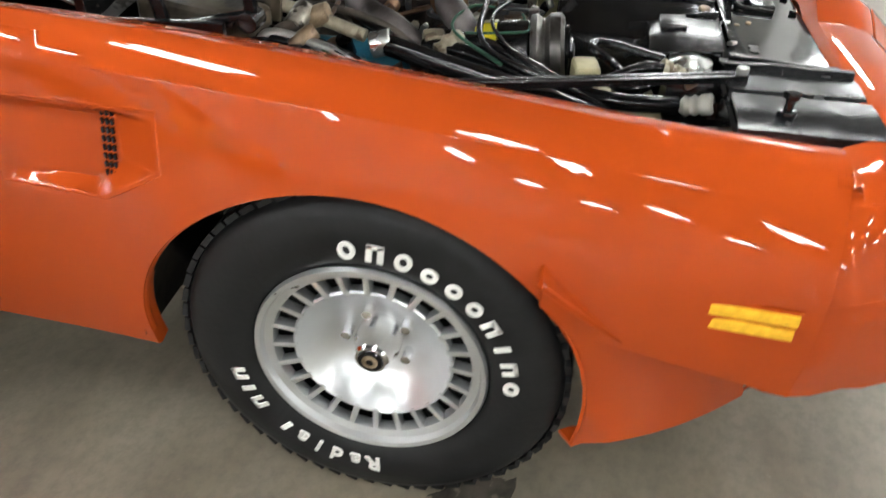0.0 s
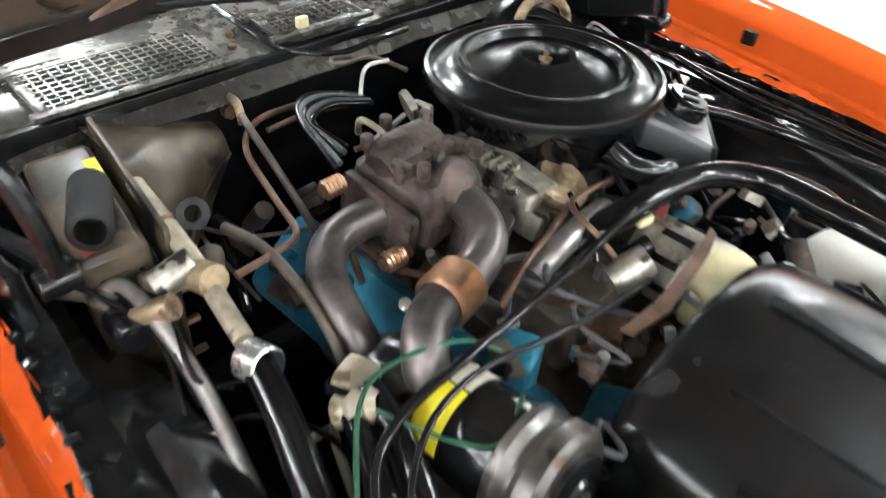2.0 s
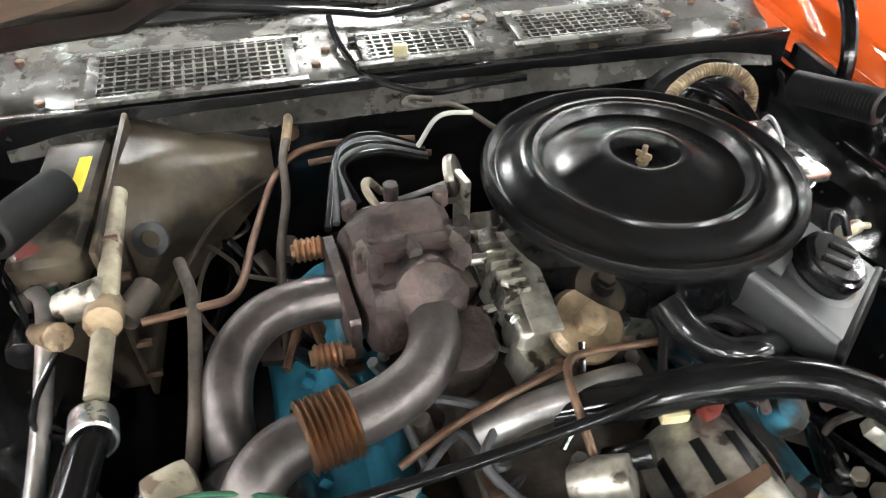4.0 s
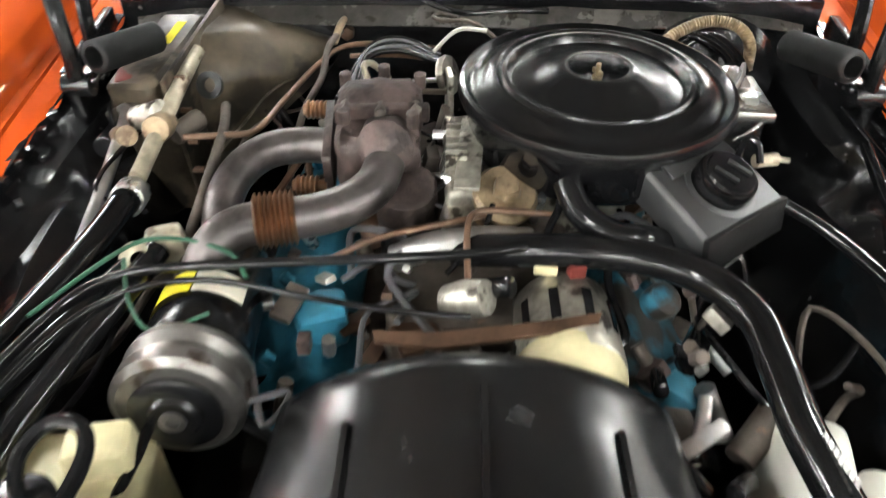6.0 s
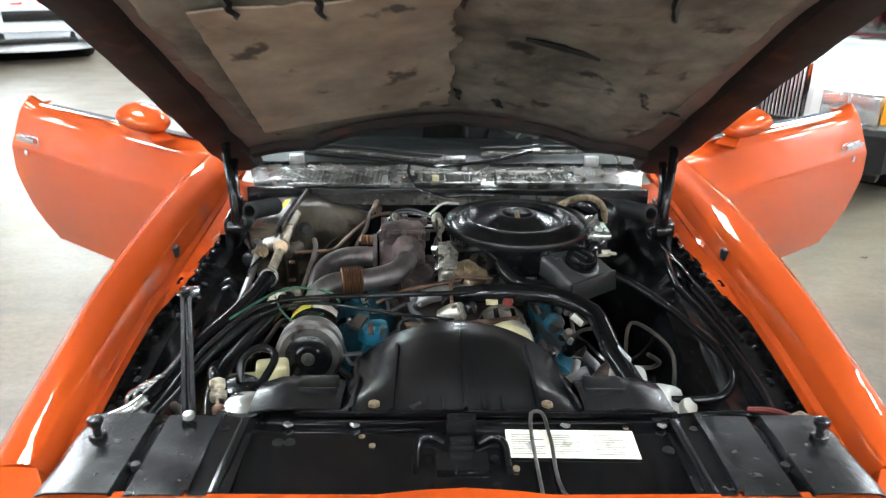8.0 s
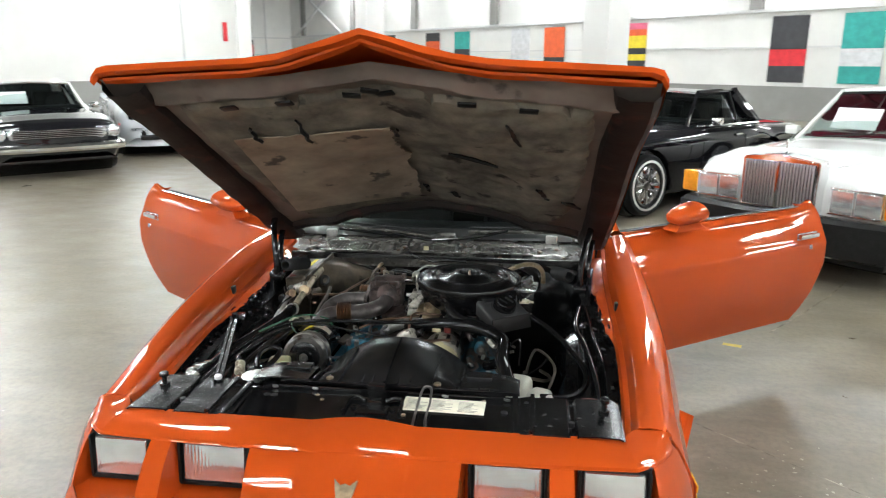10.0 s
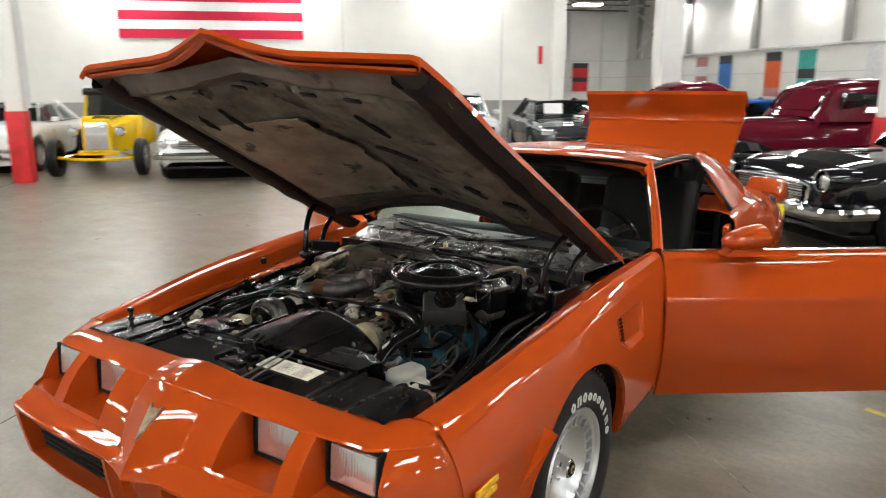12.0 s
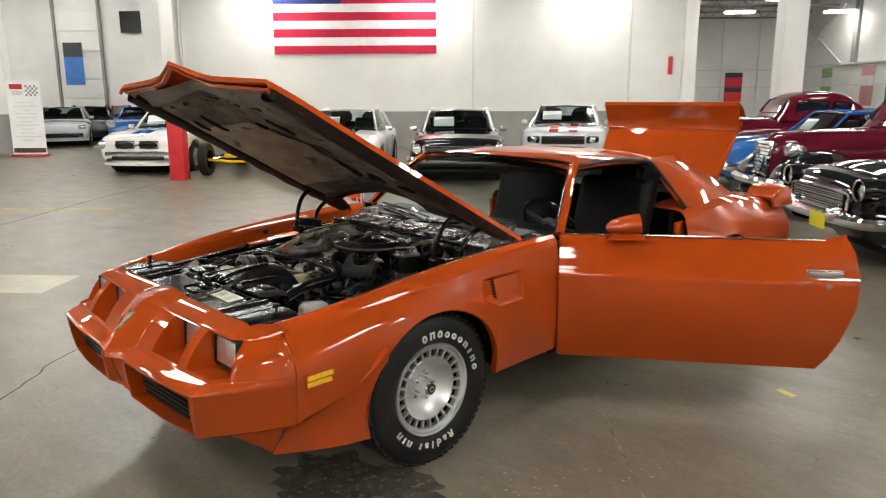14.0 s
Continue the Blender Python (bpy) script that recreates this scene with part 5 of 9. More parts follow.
for x, s in ((-0.52, 1), (0.50, -1)):
    part("hood_bumper_bracket", box(0.05, 0.03, 0.035, (x, 0.80, cowl_z(0.8) + 0.02), (0, 0, 10 * s), 0.006), M["steel"], cowl)
part("wiper_cowl_bracket", box(0.085, 0.035, 0.03, (0.02, 0.80, 0.905), (15, 0, 0), 0.004), M["cowl"], cowl)
for pts, r in ((((-0.60, 0.90, 0.925), (-0.30, 0.86, 0.915), (-0.05, 0.80, 0.905), (0.02, 0.79, 0.90)), 0.009), (((0.60, 0.80, 0.90), (0.58, 0.85, 0.93), (0.45, 0.87, 0.925), (0.12, 0.85, 0.92)), 0.010)):
    w = part("wiper_arm", tube(pts, r * 0.75, 8), M["cowl"], car, "worn grey wiper arm")
    part("wiper_blade", tube([(p[0], p[1] + 0.035, p[2] + 0.012) for p in pts], 0.006, 6), M["rubber"], w)
part("washer_hose", tube([(-0.13, 0.74, 0.905), (-0.13, 0.66, 0.90), (-0.10, 0.58, 0.875), (-0.02, 0.53, 0.862), (0.06, 0.52, 0.87), (0.14, 0.53, 0.866)], 0.0055, 8), M["hose"], car)
part("washer_hose", tube([(-0.5, 0.86, 0.915), (-0.13, 0.76, 0.908), (-0.03, 0.735, 0.905), (0.16, 0.80, 0.91), (0.3, 0.86, 0.93)], 0.0065, 8), M["hose"], car)

# core support
rows = []
for k in range(9):
    f = k / 8
    y, z = -0.520 - 0.225 * f, 0.757 - 0.012 * f - (0.03 if k == 8 else 0)
    rows.append([(q * 0.665, y, z + (-0.012 if k == 0 else 0)) for q in [-1 + 2 * i / 20 for i in range(21)]])
core = part("radiator_support", thicken(strip(rows), -0.006), M["black_gloss"], car, "glossy black radiator support panel")
part("support_face", box(1.30, 0.02, 0.34, (0, -0.53, 0.58)), M["black_sat"], core)
for s in (1, -1):
    bm = strip([[(s * x, y, z) for x, z in ((0.372, 0.756), (0.388, 0.7575), (0.405, 0.7605), (0.424, 0.7645), (0.4325, 0.7670), (0.4335, 0.7745), (0.4375, 0.7745), (0.4385, 0.7625), (0.47, 0.7640), (0.528, 0.7640), (0.533, 0.7600), (0.537, 0.7500), (0.549, 0.7495), (0.553, 0.7600), (0.557, 0.7675), (0.60, 0.7690), (0.655, 0.7660), (0.668, 0.7600), (0.674, 0.735))] for y in [-0.522 - 0.213 * k / 16 for k in range(17)]])
    for v in bm.verts:
        v.co.z += 0.0022 * noise.noise(Vector((v.co.x * 22, v.co.y * 16, 3 + s)))
    ep = part("support_end", thicken(bm, -0.004), M["plate_worn"], core, "scuffed black end plate")
    part("strap", box(0.016, 0.19, 0.010, (s * 0.392, -0.63, 0.765), (3, 0, s * 3), 0.002), M["black_worn_sheen"], core)
    ab = part("adjuster_bolt", cyl(0.007, 0.040, (s * 0.628, -0.595, 0.785), n=12, bevel=0.001), M["black_worn_sheen"], core)
    part("bolt_head", cyl(0.014, 0.014, (s * 0.628, -0.595, 0.806), n=6, bevel=0.003), M["black_worn_sheen"], ab)
    part("lock_nut", cyl(0.015, 0.010, (s * 0.628, -0.595, 0.775), n=6, bevel=0.002), M["black_worn_sheen"], ab)
    for x, y in ((0.42, -0.56), (0.56, -0.56), (0.44, -0.69), (0.54, -0.66), (0.58, -0.70), (0.64, -0.64)):
        part("hole", cyl(0.0075, 0.012, (s * x, y, 0.7625), n=14), M["rubber"], core)
bm = box(0.052, 0.018, 0.060, (0, -0.578, 0.780), (10, 0, 0), 0.006)
box(0.040, 0.030, 0.022, (0, -0.605, 0.764), (0, 0, 0), 0.006, bm=bm)
box(0.09, 0.05, 0.014, (0, -0.645, 0.757), (0, 0, 0), 0.004, bm=bm)
lt = part("hood_latch", bm, M["black_worn_sheen"], core, "black hood latch")
for s in (1, -1):
    part("latch_ear", tube([(s * 0.028, -0.60, 0.765), (s * 0.055, -0.585, 0.768), (s * 0.075, -0.60, 0.765), (s * 0.078, -0.66, 0.760)], 0.006, 8), M["black_worn_sheen"], lt)
    for y in (-0.635, -0.705):
        part("latch_bolt", cyl(0.009, 0.008, (s * 0.055, y, 0.758), n=6, bevel=0.002), M["black_worn_sheen"], lt)
lb = part("emission_label", box(0.228, 0.074, 0.0012, (0.193, -0.598, 0.7625), (3, 0, -1), 0.0003), M["paper"], core, "aged cream service label with fine print")
bm = bmesh.new()
rng = random.Random(4)
for j in range(9):
    for col, (xa, xb) in enumerate(((-0.105, -0.045), (-0.035, 0.03), (0.04, 0.10))):
        w = (xb - xa) * rng.uniform(0.5, 1.0)
        box(w, 0.0018, 0.0006, (xa + w / 2, 0.022 - j * 0.0062, 0.0011), bm=bm)
box(0.013, 0.020, 0.0006, (-0.072, -0.008, 0.0011), (0, 0, 20), bm=bm)
bm.transform(pose(0.193, -0.598, 0.7625, 3, 0, -1))
tagged(part("fine_print", bm, M["ink"], lb, smooth=False), kind="stuff")
part("rod_loop", tube([(0.125, -0.735, 0.76), (0.123, -0.60, 0.775), (0.127, -0.545, 0.785), (0.138, -0.535, 0.787), (0.150, -0.545, 0.785), (0.155, -0.60, 0.775), (0.168, -0.735, 0.758), (0.30, -0.742, 0.752)], 0.0034, 8), M["pipe"], core, "bent wire prop")
for x in (-0.31, -0.19, -0.012, 0.19, 0.365):
    part("spring_clip", box(0.014, 0.014, 0.006, (x, -0.550, 0.768), (0, 12, 45), 0.002), M["steel"], core, "bright diamond-shaped spring clip")
for x, y in ((-0.155, -0.60), (-0.175, -0.575), (0.09, -0.66), (0.30, -0.55), (0.115, -0.565)):
    part("plug", cyl(0.006, 0.005, (x, y, 0.759), n=10, bevel=0.001), M["tan"], core)
for x in (-0.32, -0.3, 0.36):
    part("plug", cyl(0.010, 0.006, (x, -0.60 - 0.03 * x, 0.758), n=14), M["rubber"], core)

# fan shroud
def shroud_z(x, y):
    crest, bend = lerp([(-0.525, 0.780, 0.05), (-0.47, 0.796, 0.35), (-0.40, 0.808, 0.75), (-0.30, 0.817, 1.0), (-0.235, 0.813, 1.0), (-0.215, 0.800, 1.0)], y)
    R = 0.30
    ax = min(abs(x - 0.005), 0.225)
    return crest - (R - math.sqrt(R * R - ax * ax)) * bend


def shroud_half(y):
    return lerp([(-0.525, 0.232), (-0.40, 0.228), (-0.215, 0.212)], y)[0]


rows = []
for k in range(23):
    y = -0.525 + 0.31 * k / 22
    hw = shroud_half(y)
    top = [(0.005 + q * hw, y, shroud_z(0.005 + q * hw, y)) for q in [-1 + 2 * i / 36 for i in range(37)]]
    foot = lerp([(-0.525, 0.74), (-0.45, 0.66), (-0.36, 0.56), (-0.215, 0.52)], y)[0]
    side = [(0.003, 0.012), (0.008, 0.03), (0.014, None)]
    left = [(top[0][0] - dx, y, top[0][2] - dz if dz else foot) for dx, dz in side][::-1]
    right = [(top[-1][0] + dx, y, top[-1][2] - dz if dz else foot) for dx, dz in side]
    rows.append(left + top + right)
rows.append([(p[0] * 0.985, p[1] + 0.003, p[2] - 0.010) for p in rows[-1]])
rows.append([(p[0] * 0.94, p[1], p[2] - 0.022) for p in rows[-1]])
sh = part("fan_shroud", thicken(strip(rows), -0.004), M["shroud"], car, "satin black plastic fan shroud")
for s in (1, -1):
    bm = strip([[(0.005 + s * x, y, z) for x, z in ((0.225, 0.778 - d), (0.30, 0.784 - d * 0.6), (0.35, 0.780 - d * 0.5), (0.392, 0.772 - d))] for y, d in ((-0.525, 0.0), (-0.50, 0.0), (-0.45, 0.002), (-0.405, 0.012), (-0.400, 0.018), (-0.398, 0.060))])
    part("shroud_wing", thicken(bm, -0.004), M["shroud"], sh)
    part("wing_step", box(0.075, 0.050, 0.010, (0.005 + s * 0.275, -0.440, 0.786), (-4, 0, 0), 0.003), M["shroud"], sh)
    bm = strip([[(0.005 + s * x, y, z) for y, z in ((-0.42, 0.770), (-0.41, 0.735), (-0.36, 0.700))] for x in (0.226, 0.262)])
    part("shoulder_web", thicken(bm, -0.004), M["shroud"], sh)
for x, y0, y1, h in ((0.01, -0.53, -0.27, 0.007), (-0.125, -0.53, -0.30, 0.006), (0.145, -0.53, -0.30, 0.006), (-0.20, -0.53, -0.36, 0.008), (0.22, -0.53, -0.36, 0.008), (-0.06, -0.53, -0.495, 0.005), (0.08, -0.53, -0.495, 0.005), (0.045, -0.53, -0.495, 0.005), (-0.03, -0.53, -0.495, 0.005), (-0.30, -0.53, -0.42, 0.006), (0.31, -0.53, -0.42, 0.006), (0.36, -0.53, -0.43, 0.006)):
    n = 8
    rr = [[(x + dx, y0 + (y1 - y0) * k / n, shroud_z(min(max(x, -0.225), 0.235), y0 + (y1 - y0) * k / n) + dz * (1 if abs(x - 0.01) < 0.25 else 0.7)) for dx, dz in ((-0.0046, -0.002), (-0.0030, h * 1.9), (0.0030, h * 1.9), (0.0046, -0.002))] for k in range(n + 1)]
    part("rib", strip(rr), M["shroud"], sh)
for y, z in ((-0.526, 0.775), (-0.546, 0.767)):
    part("shroud_lip", box(0.70, 0.006, 0.012, (0.05, y, z), (0, 0, 0), 0.002), M["black_gloss"], sh, "raised black rail")
for x in (-0.158, 0.162):
    part("shroud_bolt", cyl(0.012, 0.008, (x, -0.508, 0.783), n=6, bevel=0.002), M["tan"], sh)
part("fan", cyl(0.20, 0.02, (0.01, -0.27, 0.55), (90, 0, 0), 30), M["black_sat"], sh)
part("radiator", box(0.72, 0.06, 0.42, (0, -0.50, 0.55), (0, 0, 0), 0.01), M["black_sat"], car)

# engine core
eng = part("engine_block", lumpy(box(0.34, 0.62, 0.34, (0.0, 0.14, 0.44), (0, 0, 0), 0.03)), M["dirty"], car, "grimy engine block")
part("intake_manifold", lumpy(box(0.26, 0.50, 0.12, (0.02, 0.16, 0.66), (0, 0, 0), 0.03, 3)), M["dirty"], eng)
for s in (1, -1):
    bm = box(0.15, 0.56, 0.10, (s * 0.235, 0.13, 0.605), (0, s * 38, 0), 0.03, 3)
    part("valve_cover", lumpy(bm), M["blue"] if s < 0 else M["blue_dark"], eng, "grimy blue valve cover")
    for k in range(4):
        part("head_bolt", cyl(0.010, 0.02, (s * 0.265, -0.1 + k * 0.15, 0.655), (0, s * 38, 0), 6, bevel=0.002), M["blue"] if s < 0 else M["blue_dark"], eng)
bm = box(0.12, 0.10, 0.12, (-0.155, -0.205, 0.615), (0, 0, 12), 0.025, 3)
cyl(0.045, 0.08, (-0.12, -0.24, 0.645), (70, 0, 20), 18, bevel=0.008, bm=bm)
part("water_pump", lumpy(bm), M["blue"], eng, "chipped blue water pump housing")
part("thermostat_neck", lumpy(box(0.07, 0.06, 0.07, (-0.195, -0.06, 0.685), (0, 0, 20), 0.015, 3)), M["blue"], eng)
part("fuel_pump", lathe([(0.0, 0.016), (0.014, 0.015), (0.023, 0.008), (0.025, 0), (0.023, -0.02), (0, -0.03)], 22, pose(0.255, -0.04, 0.715, 20, 25, 0)), M["blue_dark"], eng)
part("front_cover", box(0.36, 0.10, 0.25, (0.0, -0.19, 0.52), (0, 0, 0), 0.03), M["dirty"], eng)
rng = random.Random(7)
for k in range(46):
    x, y = rng.uniform(-0.30, 0.34), rng.uniform(-0.22, 0.46)
    z = 0.66 + 0.06 * rng.random() - 0.35 * max(0, abs(x) - 0.14)
    mm = rng.choice(["dirty", "dirty", "dirty", "castiron", "rustline", "black_sat", "black_sat"])
    rot = (rng.uniform(-40, 40), rng.uniform(-40, 40), rng.uniform(0, 180))
    if rng.random() < 0.5:
        bm = cyl(rng.uniform(0.008, 0.02), rng.uniform(0.03, 0.08), (x, y, z), rot, 10, bevel=0.002)
    else:
        bm = box(rng.uniform(0.02, 0.06), rng.uniform(0.02, 0.07), rng.uniform(0.01, 0.03), (x, y, z), rot, 0.004)
    part("engine_fitting", bm, M[mm], eng)

# exhaust crossover pipes
ex = part("exhaust_manifold", lumpy(box(0.12, 0.15, 0.10, (-0.135, 0.20, 0.800), (0, 0, 4), 0.025, 3)), M["castiron"], car, "brown cast-iron turbo housing")
part("manifold_cap", lumpy(lathe([(0.0, -0.062), (0.030, -0.060), (0.044, -0.045), (0.048, 0.0), (0.044, 0.045), (0.030, 0.060), (0.0, 0.062)], 22, pose(-0.132, 0.225, 0.838, 0, 90, 6)), 0.004, 34, 1), M["castiron"], ex)
part("manifold_boss", lumpy(lathe([(0.0, -0.040), (0.034, -0.036), (0.042, -0.010), (0.040, 0.022), (0.026, 0.036), (0.0, 0.040)], 20, pose(-0.120, 0.150, 0.828, 74, 0, 0)), 0.004, 34, 1), M["castiron"], ex)
part("split_flange", lumpy(box(0.135, 0.016, 0.030, (-0.126, 0.182, 0.858), (12, 0, 4), 0.005), 0.0015, 40, 1), M["castiron"], ex)
for x in (-0.178, -0.128, -0.078):
    part("split_bolt", cyl(0.009, 0.040, (x, 0.180, 0.866), (80, 0, 4), 6, bevel=0.002), M["dirty"], ex)
part("oil_line", tube([(-0.150, 0.245, 0.872), (-0.160, 0.275, 0.885), (-0.150, 0.31, 0.87), (-0.13, 0.34, 0.83)], 0.005, 8), M["aged_line"], ex)
part("manifold_foot", lumpy(cyl(0.045, 0.16, (-0.09, 0.12, 0.71), (12, 0, 0), 16, bevel=0.008)), M["castiron"], ex)
for x, y in ((-0.185, 0.25), (-0.075, 0.25), (-0.175, 0.145), (-0.08, 0.14), (-0.13, 0.275)):
    part("manifold_bolt", cyl(0.010, 0.022, (x, y, 0.875), n=6, bevel=0.002), M["castiron"], ex)
part("flange", box(0.012, 0.14, 0.075, (-0.208, 0.20, 0.790), (8, 0, 4), 0.012, 3), M["castiron"], ex, "dark bolted flange")
for y, z in ((0.265, 0.815), (0.135, 0.765)):
    bm = bmesh.new()
    for k in range(5):
        lathe([(0.012, -0.0035), (0.0155, 0), (0.012, 0.0035)], 14, pose(-0.222 - k * 0.0068, y, z, 0, 90, 0), bm)
    cyl(0.009, 0.05, (-0.232, y, z), (0, 90, 0), 8, bm=bm)
    part("flange_spring", bm, M["copper"], ex, "coppery sprung bolt")
part("exhaust_pipe", tube([(-0.205, 0.200, 0.790), (-0.25, 0.202, 0.791), (-0.30, 0.188, 0.789), (-0.335, 0.15, 0.780), (-0.350, 0.10, 0.762), (-0.350, 0.055, 0.72), (-0.342, 0.02, 0.62), (-0.335, 0.0, 0.45)], 0.0268, 22, 7), M["pipe"], car, "heat-stained steel exhaust pipe")
pb = part("exhaust_pipe", tube([(-0.118, 0.165, 0.815), (-0.120, 0.12, 0.814), (-0.128, 0.08, 0.810), (-0.153, 0.045, 0.806), (-0.195, 0.022, 0.802), (-0.245, 0.010, 0.80), (-0.300, -0.003, 0.796), (-0.332, -0.030, 0.778), (-0.348, -0.062, 0.73), (-0.355, -0.085, 0.66), (-0.355, -0.09, 0.5)], 0.0285, 22, 7), M["pipe"], car, "heat-stained steel exhaust pipe")
bm = lathe([(0.031 + 0.007 * (k % 2), k * 0.0033) for k in range(17)], 28, Matrix.Translation((-0.227, 0.0150, 0.8010)) @ Matrix.Rotation(radians(-90), 4, "Y") @ Matrix.Rotation(radians(13), 4, "X"))
part("bellows", bm, M["copper"], pb, "bronze corrugated bellows")

# air cleaner
AC = Matrix.Translation((0.182, 0.238, 0.0))
ac = part("air_cleaner", lathe([(0.150, 0.785), (0.178, 0.792), (0.186, 0.81), (0.188, 0.862), (0.17, 0.872)], 64, AC), M["black_gloss"], car, "round black air cleaner")
part("lid", lathe([(0.190, 0.862), (0.199, 0.866), (0.2015, 0.876), (0.198, 0.886), (0.192, 0.888), (0.187, 0.884), (0.183, 0.880), (0.178, 0.881), (0.170, 0.888), (0.152, 0.897), (0.147, 0.8975), (0.1445, 0.8945), (0.142, 0.8925), (0.1395, 0.8945), (0.137, 0.8985), (0.131, 0.8985), (0.1275, 0.894), (0.123, 0.886), (0.11, 0.886), (0.085, 0.893), (0.060, 0.904), (0.049, 0.9085), (0.043, 0.9075), (0.040, 0.902), (0.037, 0.889), (0.0, 0.886)], 96, AC), M["lid_paint"], ac, "black ringed lid")
bm = cyl(0.0035, 0.026, (0.182, 0.238, 0.899), n=10)
cyl(0.008, 0.006, (0.182, 0.238, 0.890), n=6, bm=bm)
box(0.004, 0.022, 0.008, (0.182, 0.238, 0.899), (0, 0, 30), 0.002, bm=bm)
part("wing_nut", bm, M["tan"], ac, "brassy wing nut")
d = Vector((0.60, -0.80, 0)).normalized()
e = Vector((0.80, 0.60, 0))
rows = []
for t, hw, zt, zb in ((0.08, 0.066, 0.856, 0.80), (0.165, 0.074, 0.853, 0.80), (0.185, 0.076, 0.850, 0.797), (0.24, 0.078, 0.832, 0.780), (0.283, 0.079, 0.815, 0.766)):
    c = Vector((0.182, 0.238, 0)) + d * t
    rows.append([(*(c + e * (q * hw)).xy, z) for q, z in ((-1, zb), (-1, zt - 0.010), (-0.97, zt - 0.003), (-0.92, zt), (0.92, zt), (0.97, zt - 0.003), (1, zt - 0.010), (1, zb), (0, zb))])
bm = strip(rows, closed=True)
sn = part("snorkel", bm, M["snorkel"], ac, "satin black intake snorkel")
turn_e = math.degrees(math.atan2(e.y, e.x))
c = Vector((0.182, 0.238, 0)) + d * 0.288
# dark block over the mouth stands for the shade inside the open duct
part("snorkel_mouth_shade", box(0.160, 0.010, 0.052, (c.x, c.y, 0.790), (-8, 0, turn_e), 0.003), M["rubber"], sn)
c = Vector((0.182, 0.238, 0)) + d * 0.232 + e * 0.004
SM = Matrix.Translation((c.x, c.y, 0.832)) @ Matrix.Rotation(radians(turn_e), 4, "Z") @ Matrix.Rotation(radians(22), 4, "X")
part("motor_seat", lathe([(0.050, -0.006), (0.050, 0.004), (0.044, 0.006)], 36, SM), M["snorkel"], sn)
vm = part("vacuum_motor", lathe([(0.0405, 0.0), (0.0405, 0.020), (0.0385, 0.026), (0.034, 0.027), (0.032, 0.031), (0.0, 0.032)], 40, SM), M["hose"], sn, "round black vacuum motor cap")
bm = bmesh.new()
for q in (-0.013, 0.013):
    box(0.006, 0.034, 0.004, (q, 0, 0.0335), (0, 0, 25), 0.001, bm=bm)
bm.transform(SM)
part("cap_ridge", bm, M["rubber"], vm)
bm = box(0.05, 0.025, 0.004, (-0.035, 0.048, 0.004), (0, 0, 0), 0.001)
bm.transform(SM)
part("raised_pad", bm, M["snorkel"], sn)
part("motor_hose", tube([(c.x + 0.025, c.y + 0.030, 0.845), (c.x + 0.040, c.y + 0.055, 0.866), (c.x + 0.055, c.y + 0.050, 0.866), (c.x + 0.060, c.y + 0.035, 0.845)], 0.005, 8), M["hose"], sn)
part("hose_nipple", tube([(c.x + 0.055, c.y + 0.040, 0.845), (c.x + 0.085, c.y + 0.050, 0.842), (c.x + 0.105, c.y + 0.050, 0.840)], lambda t: 0.009 if t < 0.6 else 0.004, 10, 8), M["aged_line"], sn, "pale hose fitting")
part("crankcase_hose", tube([(0.125, 0.055, 0.835), (0.14, 0.02, 0.815), (0.175, -0.005, 0.80), (0.22, -0.005, 0.79), (0.255, 0.012, 0.77)], 0.019, 14), M["hose"], car, "glossy black elbow hose")

# carburettor side and EGR valve
cb = part("carburettor", box(0.16, 0.22, 0.12, (0.15, 0.22, 0.74), (0, 0, 0), 0.02), M["alu"], car, "cast aluminium carburettor")
part("throttle_body", lumpy(box(0.05, 0.12, 0.07, (-0.008, 0.19, 0.785), (0, 0, 0), 0.012, 3)), M["alu"], cb)
part("float_bowl", lumpy(box(0.04, 0.06, 0.06, (-0.012, 0.105, 0.775), (6, 0, 0), 0.010, 3)), M["alu"], cb)
part("bracket", box(0.035, 0.16, 0.006, (0.0, 0.14, 0.822), (4, 0, -4), 0.002), M["alu"], cb)
for k in range(6):
    part("fin", box(0.03, 0.004, 0.03, (-0.02, 0.12 + k * 0.017, 0.815), (0, 0, 0), 0.001), M["alu"], cb)
part("choke_lever", lathe([(0.0, 0.006), (0.03, 0.006), (0.032, 0), (0.03, -0.006), (0, -0.006)], 24, pose(-0.035, 0.325, 0.845, 70, 0, 70)), M["alu"], cb)
part("throttle_arm", box(0.010, 0.035, 0.10, (-0.032, 0.30, 0.815), (0, 0, 10), 0.004), M["alu"], cb)
part("throttle_cable", tube([(-0.035, 0.29, 0.835), (-0.10, 0.30, 0.83), (-0.16, 0.31, 0.825)], 0.0045, 8), M["dirty"], cb)
eg = part("egr_valve", lathe([(0.0, 0.022), (0.016, 0.022), (0.019, 0.012), (0.040, 0.010), (0.046, 0.002), (0.046, -0.006), (0.038, -0.02), (0.02, -0.05), (0, -0.05)], 32, pose(0.048, 0.078, 0.795, 22, 8, 0)), M["tan"], car, "tan plated valve with a hexagon cap")
part("hex_cap", cyl(0.018, 0.022, (0.047, 0.070, 0.812), (22, 8, 0), 6, bevel=0.003), M["tan"], eg)
part("vacuum_line", tube([(0.03, 0.05, 0.80), (0.02, 0.02, 0.785), (0.0, -0.02, 0.78), (-0.03, -0.05, 0.765)], 0.004, 8), M["hose"], eg)

